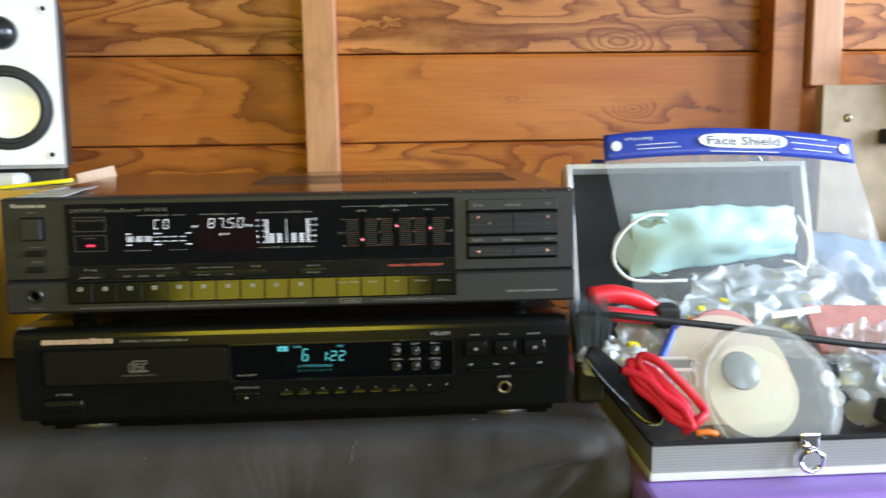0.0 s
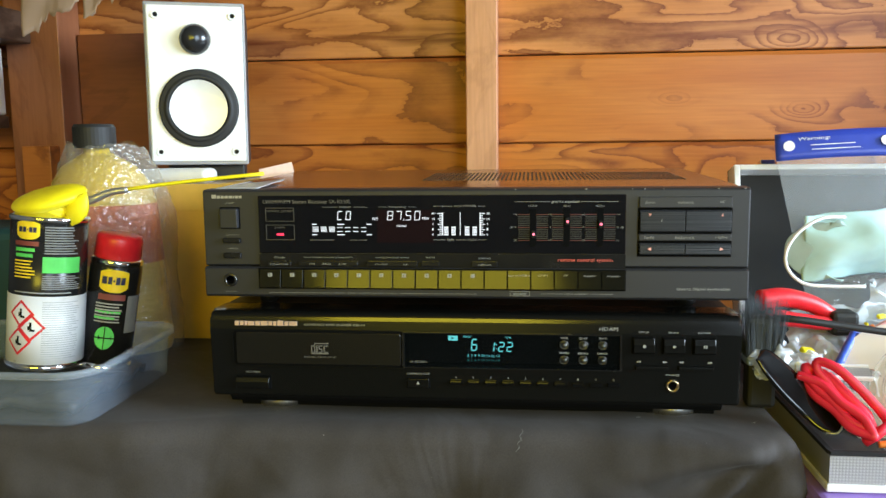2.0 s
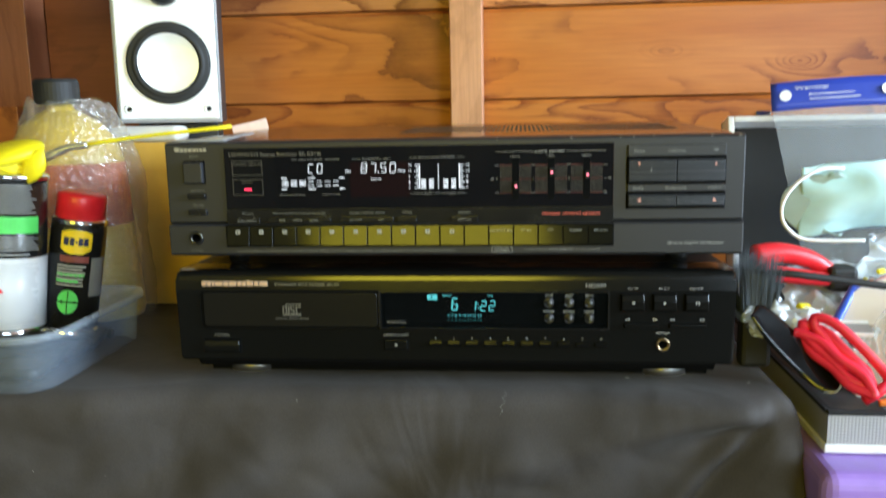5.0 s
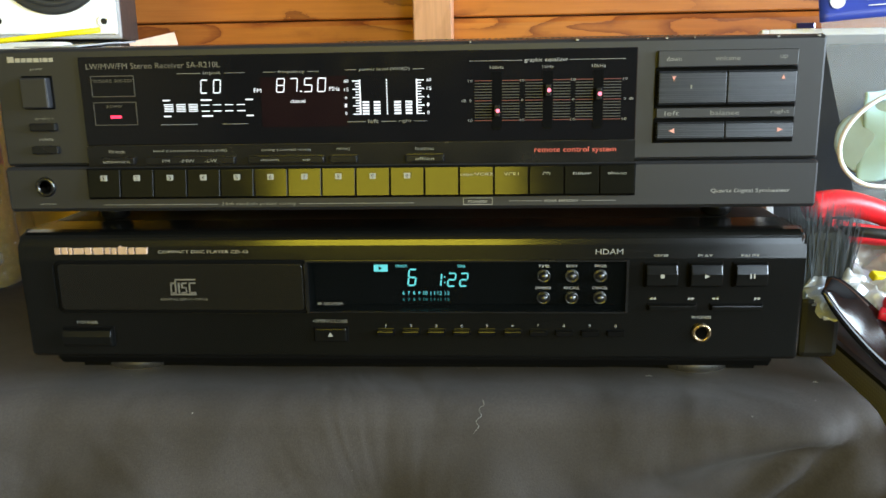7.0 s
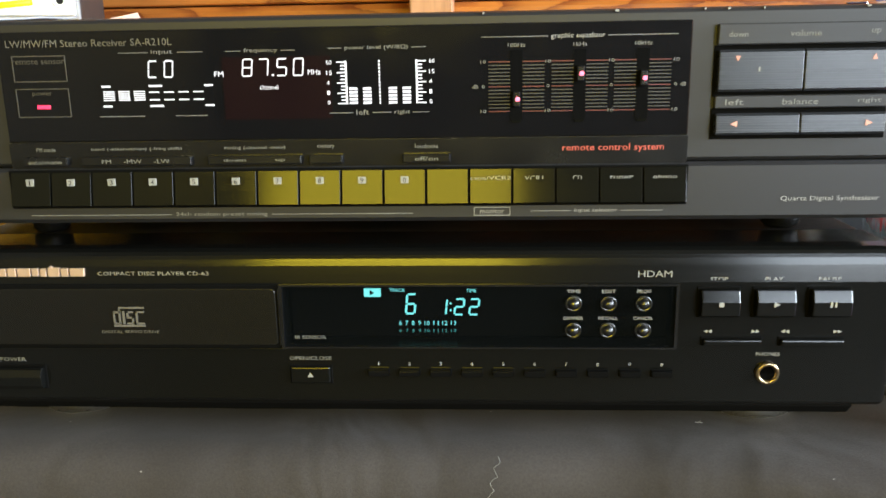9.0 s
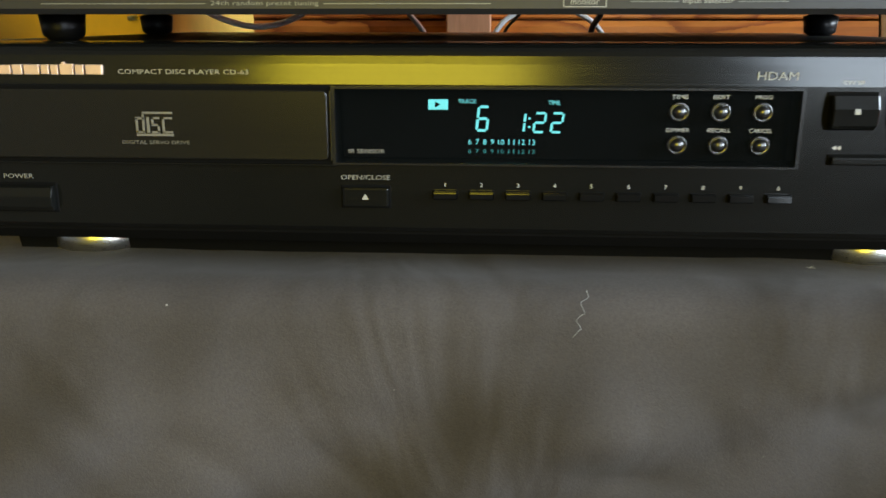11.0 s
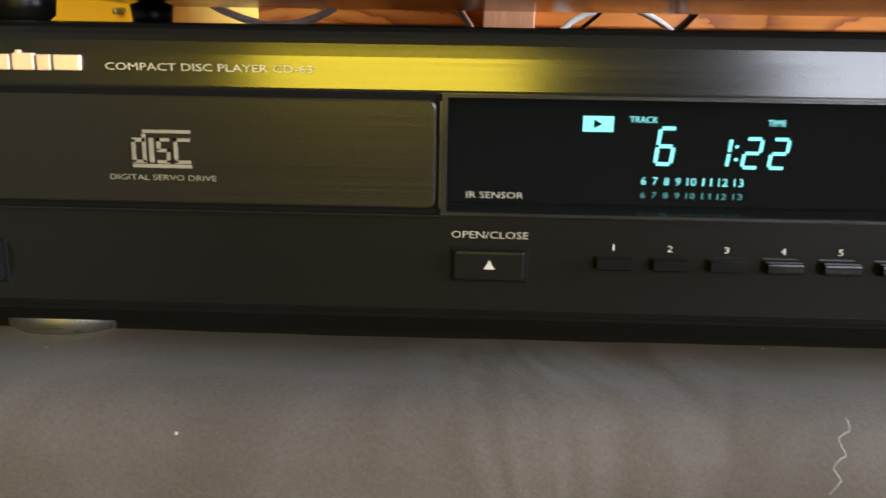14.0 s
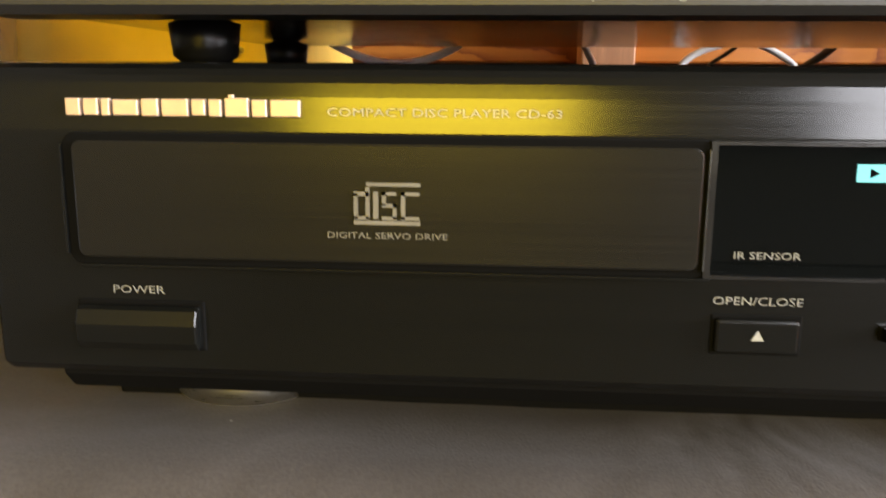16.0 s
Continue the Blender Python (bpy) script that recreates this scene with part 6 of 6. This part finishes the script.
def face_shield():
    p = thing("face_shield", "clear face shield with a blue printed header", "face shield", (0, 0, 0))
    x0, x1 = 0.305, 0.590

    def at(u, h):
        """u across, h up the film from its foot."""
        x = x0 + (x1 - x0) * u
        bow = 0.020 * (1 - (2 * u - 1) ** 2)
        return Vector((x, 0.214 + 0.34 * h - bow * 0.4, 0.778 + h + 0.010 * (1 - (2 * u - 1) ** 2) * h / 0.19 - 0.008 * u * h / 0.19))

    def film(u, v):
        h = v * 0.172
        q = at(u, h)
        q.x += (1 - v) * (0.026 * (1 - u) + 0.03 * u)
        return q
    part("film", sheet(30, 18, film), FILM, p, "clear plastic film", True)
    b = part("header", sheet(40, 4, lambda u, v: at(u, 0.166 + v * 0.028) + Vector((0, -0.0006, 0)), 0.0006), BLUE_PRINT, p, "dark blue printed card band", True)

    def flat(u, h):
        q, du = at(u, h), at(u + 0.01, h) - at(u - 0.01, h)
        du.normalize()
        up = (at(u, h + 0.01) - at(u, h - 0.01)).normalized()
        n_ = du.cross(up)
        m = Matrix((du, up, n_)).transposed().to_4x4()
        m.translation = q + n_ * 0.0022
        return m
    bm = bmesh.new()
    m0 = flat(0.54, 0.180)
    ring = []
    for i in range(40):
        a = 2 * math.pi * i / 40
        ring.append(bm.verts.new(m0 @ Vector((math.copysign(abs(math.cos(a)) ** 0.45, math.cos(a)) * 0.050, math.copysign(abs(math.sin(a)) ** 0.75, math.sin(a)) * 0.0082, -0.0004))))
    bm.faces.new(ring)
    part("title_panel", bm, WHITE_PRINT, b, "white rounded title panel")
    words("Face Shield", -0.041, 0.041, 0, 0.0095, 0, NAVY, b, m=m0)
    words("Warning:", -0.016, 0.016, 0, 0.0050, 0, WHITE_PRINT, b, m=flat(0.135, 0.1855))
    for u in (0.048, 0.955):
        bm = bmesh.new()
        mm = flat(u, 0.180)
        bm.faces.new([bm.verts.new(mm @ Vector((0.0058 * math.cos(k / 12 * math.pi), 0.0058 * math.sin(k / 12 * math.pi), 0))) for k in range(24)])
        part("hole_mark", bm, WHITE_PRINT, b, "round white mark")
    for u, w, h in ((0.20, 0.044, 0.1790), (0.21, 0.048, 0.1745), (0.54, 0.078, 0.1685), (0.80, 0.050, 0.1868), (0.83, 0.058, 0.1806), (0.82, 0.046, 0.1740)):
        bm = bmesh.new()
        mm = flat(u, h)
        bm.faces.new([bm.verts.new(mm @ Vector((sx * w / 2, sz * 0.00045, 0))) for sx, sz in ((-1, -1), (1, -1), (1, 1), (-1, 1))])
        part("print_line", bm, WHITE_PRINT, b)
    return p


face_shield()


def face_mask():
    p = thing("face_mask", "pale cyan pleated disposable face mask with white ear loops", "face mask", (0, 0, 0))

    def f(u, v):
        x = 0.312 + 0.172 * u
        pleat = 0.0009 * math.sin(v * 7 * math.pi) * (0.4 + 0.6 * u) + 0.0028 * noise.noise(Vector((u * 4 + v * 1.5, v * 1.0, 2.0)))
        top = 0.893 + 0.006 * math.sin(u * 3) + 0.002 * u
        low = 0.828 + 0.020 * u
        q = Vector((u * 4, v * 3, 8.0))
        bulge = 0.024 * math.sin(math.pi * min(1, max(0, u))) * math.sin(math.pi * v)
        return Vector((x + 0.006 * noise.noise(q), 0.190 - bulge - pleat + 0.007 * noise.noise(q * 1.1), low + (top - low) * v + 0.0025 * noise.noise(q * 2)))
    part("pleated_cloth", sheet(60, 40, f, 0.0015), MASK_CYAN, p, "pale cyan pleated cloth", True)

    def g(u, v):
        a = math.pi * (0.5 + v)
        return Vector((0.326 + 0.030 * math.cos(a) * (1 - 0.1 * u) + 0.022 * u, 0.188 - 0.010 * u + 0.010 * math.sin(3 * v), 0.858 + 0.026 * math.sin(a) + 0.003 * noise.noise(Vector((u * 4, v * 4, 2)))))
    part("folded_end", sheet(12, 24, g, 0.0012), MASK_BACK, p, "greyer inner side folded over", True)
    part("ear_loop", tube([(0.345, 0.178, 0.893), (0.322, 0.174, 0.892), (0.302, 0.172, 0.880), (0.290, 0.170, 0.862), (0.291, 0.168, 0.844), (0.306, 0.168, 0.830), (0.330, 0.166, 0.8275), (0.362, 0.164, 0.828)], 0.0017, 8, 8), ELASTIC, p, "white elastic ear loop", True)
    part("ear_loop", tube([(0.478, 0.176, 0.890), (0.487, 0.172, 0.872), (0.490, 0.170, 0.850), (0.484, 0.166, 0.836), (0.470, 0.160, 0.844), (0.458, 0.160, 0.846)], 0.0016, 8, 8), ELASTIC, p, "white elastic ear loop", True)
    return p


face_mask()

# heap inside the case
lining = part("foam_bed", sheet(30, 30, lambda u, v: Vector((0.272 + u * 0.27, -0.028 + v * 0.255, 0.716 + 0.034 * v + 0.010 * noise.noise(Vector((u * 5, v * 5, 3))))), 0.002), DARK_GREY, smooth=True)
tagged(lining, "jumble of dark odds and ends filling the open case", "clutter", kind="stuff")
crumple((0.350, 0.135, 0.772), (0.14, 0.11, 0.018), 3.0, "plastic_bag", BAG, "crumpled clear plastic bag in the open case", tilt=0.6)
crumple((0.297, 0.080, 0.768), (0.08, 0.08, 0.018), 7.0, "plastic_bag", BAG, "crumpled clear plastic bag in the open case", tilt=0.3)
crumple((0.450, 0.165, 0.790), (0.17, 0.12, 0.024), 11.0, "plastic_bag", BAG, "crumpled clear plastic bag in the open case", tilt=0.7)
crumple((0.505, 0.060, 0.756), (0.09, 0.10, 0.026), 15.0, "plastic_bag", BAG, "crumpled clear plastic bag in the open case", tilt=0.9)
crumple((0.600, 0.200, 0.770), (0.20, 0.16, 0.034), 19.0, "plastic_bag", BAG, "crumpled pale plastic bag beside the open case", tilt=0.7)


crumple((0.254, 0.034, 0.782), (0.060, 0.040, 0.012), 23.0, "plastic_bag", BAG, "small scrap of clear plastic bag beside the brush", tilt=0.4)


# loose fittings under and among the bags
def fitting(name, bm, material, at, turn, label, category):
    ob = part(name, bm, material)
    ob.location, ob.rotation_euler = at, [radians(a) for a in turn]
    return tagged(ob, label, category)


# small yellow blocks added where gold glints show among the bags
for at, turn, size in (((0.283, 0.078, 0.786), (30, 10, 25), 0.010), ((0.296, 0.060, 0.776), (10, 40, -20), 0.007), ((0.372, 0.150, 0.802), (40, 0, 30), 0.007), ((0.398, 0.158, 0.808), (20, 15, -10), 0.006), ((0.356, 0.142, 0.796), (0, 30, 60), 0.005)):
    size *= 0.62
    fitting("yellow_clip", box(-size, size, -size * 0.5, size * 0.5, -size * 0.4, size * 0.4, size * 0.2), CAP_YELLOW, at, turn, "small yellow block in place of a gold glint among the bags", "clip")
rng = random.Random(21)
for k in range(16):
    at = (0.272 + 0.060 * rng.random(), 0.030 + 0.070 * rng.random(), 0.752 + 0.022 * rng.random())
    ln = 0.006 + 0.006 * rng.random()
    bm = lathe([(0.0004, 0), (0.0032, 0.0), (0.0034, 0.0012), (0.0015, 0.0020), (0.0014, ln), (0.0003, ln + 0.003)], 10)
    fitting("loose_screw", bm, CHROME if k % 3 else BRASS, at, (rng.random() * 180, rng.random() * 180, 0), "small loose screw in the open case", "screw")
strip = thing("metal_comb", "perforated pale metal strip lying in the open case", "strip", (0.288, 0.034, 0.780))
part("plate", box(-0.030, 0.030, -0.007, 0.007, -0.0006, 0.0006), PRESSED, strip)
for y_ in (-0.0075, 0.0075):
    part("edge", box(-0.030, 0.030, y_ - 0.0012, y_ + 0.0012, -0.001, 0.0022, 0.0004), ALU, strip, "bright folded edge")
strip.rotation_euler = (radians(24), 0, radians(-4))
card = thing("button_card", "dark card carrying four white round buttons", "card", (0.465, 0.052, 0.748))
part("backing", box(-0.026, 0.034, -0.0008, 0.0008, -0.024, 0.022, 0.0005), plain("slate_card", (0.035, 0.042, 0.050), 0.4), card)
for x, z in ((-0.014, 0.009), (0.008, 0.010), (-0.010, -0.008), (0.014, -0.009)):
    part("button", lathe([(0.0078, 0.0), (0.0078, 0.0018), (0.0062, 0.0026), (0.0002, 0.0026)], 24, facing(x, -0.0008, z)), WHITE_PLASTIC, card, smooth=True)
card.rotation_euler = (radians(-28), 0, radians(6))
fitting("white_tag", box(-0.024, 0.024, -0.0006, 0.0006, -0.0035, 0.0035, 0.0004), WHITE_PRINT, (0.452, 0.118, 0.803), (-25, -6, 0), "narrow white paper tag among the bags", "tag")
fitting("rubber_bung", lathe([(0.0005, 0), (0.012, 0), (0.013, 0.003), (0.012, 0.012), (0.009, 0.014), (0.0005, 0.014)], 28), RUBBER, (0.512, 0.022, 0.758), (55, 0, 20), "round black rubber bung in the open case", "bung")
fitting("plastic_block", box(-0.020, 0.020, -0.008, 0.008, -0.010, 0.010, 0.004, 3), RUBBER, (0.492, 0.012, 0.738), (0, 14, 8), "black plastic block in the open case", "block")
bb = part("plastic_sheet", sheet(24, 20, lambda u, v: Vector((0.553 + u * 0.22, 0.18 + v * 0.13, 0.7075 + 0.155 * (v ** 0.8) * (1 - 0.3 * u) + 0.02 * noise.noise(Vector((u * 4, v * 4, 6))))), 0.003), plain("slate_bag", (0.17, 0.25, 0.36), 0.4, vary=0.25, scale=25), smooth=True)
tagged(bb, "pale slate-grey plastic sheet behind the clear bags", "plastic sheet")


def pliers():
    p = thing("pliers", "red-handled pliers with a black pivot in the open case", "pliers", (-0.006, 0.0, 0.012))
    part("handle", tube([(0.262, 0.130, 0.808), (0.285, 0.135, 0.810), (0.312, 0.140, 0.803), (0.330, 0.142, 0.792)], 0.0100, 12, 6, None, 0.0075), CAP_RED, p, "red rubber grip", True)
    part("handle", tube([(0.266, 0.120, 0.796), (0.290, 0.122, 0.792), (0.315, 0.128, 0.788), (0.330, 0.134, 0.786)], 0.0075, 12, 6, None, 0.006), CAP_RED, p, "red rubber grip", True)
    part("pivot", box(0.326, 0.350, 0.125, 0.150, 0.776, 0.798, 0.004, 2), RUBBER, p)
    return p


pliers()
for nm, pts, r, mat, lab, cat in (
        ("orange_grip", [(0.345, 0.110, 0.800), (0.352, 0.108, 0.792), (0.360, 0.100, 0.786)], 0.0055, ORANGE, "orange plastic grip among the clutter", "grip"),
        ("blue_pen", [(0.300, 0.060, 0.772), (0.316, 0.078, 0.790), (0.328, 0.092, 0.802)], 0.0036, BLUE_PLASTIC, "blue plastic pen among the bags", "pen"),
        ("orange_grip", [(0.304, -0.024, 0.741), (0.313, -0.025, 0.742), (0.320, -0.025, 0.740)], 0.0026, ORANGE, "small orange fitting at the case edge", "fitting")):
    tagged(part(nm, tube(pts, r, 10, 6), mat, smooth=True), lab, cat)
pk = part("pink_packet", box(-0.055, 0.055, -0.03, 0.03, -0.003, 0.003, 0.002), PINK_CARD)
pk.location, pk.rotation_euler = (0.525, 0.115, 0.785), (radians(35), 0, radians(-8))
tagged(pk, "flat pink card packet lying on the bags", "packet")
pk = part("pink_disc", lathe([(0.0005, 0), (0.036, 0), (0.038, 0.002), (0.036, 0.004), (0.0005, 0.004)], 36, pose(0.376, 0.098, 0.776, 55, 0, 0)), PINK_CARD, smooth=False)
tagged(pk, "round salmon-pink plastic disc behind a compact disc", "disc")


def compact_disc(at, rot):
    p = thing("compact_disc", "bare compact disc with an orange-gold sheen", "disc", at)
    part("plate", lathe([(0.0075, 0), (0.060, 0), (0.060, 0.0012), (0.0075, 0.0012), (0.0075, 0)], 64), RAINBOW, p)
    part("hub", lathe([(0.0076, -0.0002), (0.022, -0.0002), (0.022, 0.0015), (0.0076, 0.0015), (0.0076, -0.0002)], 40), MILKY, p, "clear plastic hub")
    p.rotation_euler = [radians(a) for a in rot]
    return p


compact_disc((0.360, 0.058, 0.757), (60, -4, 0))


def round_tub(at, rot):
    p = thing("disc_tub", "round milky plastic disc tub lid with a grey centre", "tub", at)
    part("lid", lathe([(0.0005, 0.022), (0.050, 0.022), (0.058, 0.020), (0.0605, 0.016), (0.0625, 0.004), (0.0650, 0.003), (0.0650, 0.0), (0.0625, 0.0)], 64, cap=False), THIN_MILKY, p, smooth=True)
    part("ring", lathe([(0.0560, 0.0205), (0.0585, 0.0218), (0.0605, 0.0190)], 64, cap=False), THIN_MILKY, p, "paler raised ring", True)
    part("paper_insert", lathe([(0.0005, 0.0155), (0.039, 0.0155), (0.039, 0.016), (0.0005, 0.016)], 48, Matrix.Translation((-0.014, 0.003, 0))), clear("cream_insert", (0.88, 0.80, 0.58), 0.5, 0.5), p, "cream paper insert")
    part("centre", lathe([(0.0005, 0.0235), (0.0152, 0.0232), (0.0165, 0.0222)], 40, Matrix.Translation((-0.026, 0.017, 0))), clear("grey_centre", (0.36, 0.40, 0.41), 0.22, 0.6), p, "grey round centre", True)
    p.rotation_euler = [radians(a) for a in rot]
    return p


round_tub((0.378, 0.024, 0.750), (58, 6, 0))


# coil of red wire
def red_coil():
    """Long narrow loops side by side, gathered into a bunch at the lower end."""
    pts = []
    top, low = Vector((0.266, 0.022, 0.786)), Vector((0.303, -0.014, 0.750))
    along = (low - top).normalized()
    side = Vector((0.80, 0.15, 0.58))
    side = (side - along * side.dot(along)).normalized()
    out = along.cross(side)
    turns, per = 4, 12
    for i in range(turns * per + 1):
        t, k = 2 * math.pi * i / per, i / (turns * per)
        stretch = 0.5 - 0.5 * math.cos(t)
        lane = (-0.011 + 0.018 * k) * (1 - 0.35 * stretch) + 0.0058 * math.sin(t) + 0.0014 * math.sin(3.7 * i)
        rise = 0.0050 * math.sin(t * 0.5 + 1.3) + 0.0045 * math.sin(2.2 * k * math.pi) + 0.003 * stretch * math.sin(5 * k)
        p0 = top.lerp(low, stretch * (1.0 + 0.10 * math.sin(4.1 * k + 1)) + 0.07 * math.sin(7 * k) * (1 - stretch))
        pts.append(p0 + side * lane + out * rise)
    end = pts[-1]
    pts += [end + along * 0.018 + side * 0.006, low + side * 0.014 - out * 0.004, low + along * 0.006 + side * 0.002 + out * 0.006, low - side * 0.012 + along * 0.004]
    return tagged(part("red_wire", tube(pts, 0.0037, 10, 4), WIRE_RED, smooth=True), "thick loose coil of red rubber wire", "wire")


red_coil()
tagged(part("black_cable", tube([(0.249, 0.060, 0.819), (0.262, 0.050, 0.820), (0.300, 0.050, 0.815), (0.364, 0.050, 0.806), (0.430, 0.050, 0.795), (0.501, 0.050, 0.785), (0.58, 0.055, 0.780), (0.68, 0.07, 0.76), (0.74, 0.10, 0.7115)], 0.0031, 10, 8), RUBBER, smooth=True), "black rubber cable strung across the open case", "cable")


STRAP = smooth_path([(0.2235, 0.012, 0.796), (0.2300, 0.008, 0.784), (0.2420, 0.004, 0.769), (0.2560, 0.000, 0.755), (0.2690, -0.006, 0.7450), (0.2800, -0.010, 0.7460), (0.2825, -0.010, 0.7560)], 8)


def strap(u, v):
    i = min(len(STRAP) - 2, int(u * (len(STRAP) - 1)))
    q = STRAP[i].lerp(STRAP[i + 1], u * (len(STRAP) - 1) - i)
    k = math.sin(math.pi * min(1, u * 1.15)) ** 0.5 if u < 0.87 else 0.3
    return q + Vector((0.016 * v * (0.35 + 0.65 * k), 0.012 * v, 0.013 * v * (0.35 + 0.65 * k)))


st = thing("black_strap", "shiny black strap with a pale edge between table and case", "strap", (0, 0, 0))
part("band", sheet(48, 6, strap, 0.002), GLASS_BLACK, st, smooth=True)
part("piping", tube([strap(k / 10, 0.0) + Vector((0, -0.001, -0.001)) for k in range(7, 11)], 0.0008, 6, 3), SILVER_TRIM, st, "thin pale piping", True)


def dust_brush():
    p = thing("dust_brush", "stubby brush with dark grey bristles standing beside the disc player", "brush", (0, 0, 0))
    part("handle", box(0.226, 0.250, 0.048, 0.066, TABLE + 0.001, 0.782, 0.004, 2), RUBBER, p)
    part("ferrule", box(0.2245, 0.2515, 0.0465, 0.0675, 0.780, 0.7885, 0.003, 2), plain("blue_grey_ferrule", (0.22, 0.28, 0.36), 0.3), p, "blue-grey plastic ferrule")
    bm = bmesh.new()
    rng = random.Random(4)
    for i in range(420):
        x, y = 0.2245 + 0.027 * rng.random(), 0.046 + 0.022 * rng.random()
        dx, dy = (x - 0.238) * 0.35 + rng.gauss(0, 0.0018), (y - 0.057) * 0.3 + rng.gauss(0, 0.0018)
        h = 0.050 + rng.gauss(0, 0.0030)
        w = 0.00042
        a = [bm.verts.new((x + w * c, y + w * s, 0.787)) for c, s in ((1, 0), (-0.5, 0.87), (-0.5, -0.87))]
        t_ = bm.verts.new((x + dx, y + dy, 0.787 + h))
        for k in range(3):
            bm.faces.new((a[k], a[(k + 1) % 3], t_))
    tagged(part("bristles", bm, BRISTLE, p, "dark grey bristles"), kind="stuff")
    core = box(0.2260, 0.2500, 0.0475, 0.0665, 0.787, 0.822, 0.006, 2)
    part("bristle_core", core, BRISTLE, p)
    return p


dust_brush()

# a loose white thread and lint on the cloth
squiggle = [(0.0380 - 0.0004 * k + 0.0012 * math.sin(k * 1.9), -0.0195 - 0.0008 * k, 0.7440 - 0.0017 * k + 0.0006 * math.cos(k * 2.3)) for k in range(10)]
tagged(part("thread", tube(squiggle, 0.00010, 6, 5), DIM_INK, smooth=True), "short curly white thread clinging to the cloth", "thread")
rng = random.Random(8)
for x, v in ((0.133, 0.512), (0.222, 0.520)):
    c0 = cloth_point((x + 0.75) / 1.34, v / 1.05) + Vector((0, -0.0006, 0.0008))
    bm = bmesh.new()
    for k in range(7):
        pts = [c0 + Vector((rng.gauss(0, 0.0009), rng.gauss(0, 0.0003), rng.gauss(0, 0.0005))) for j in range(4)]
        tube(pts, 0.00012, 5, 4, bm)
    tagged(part("lint_fluff", bm, INK, smooth=True), "small tuft of pale lint on the black cloth", "lint")
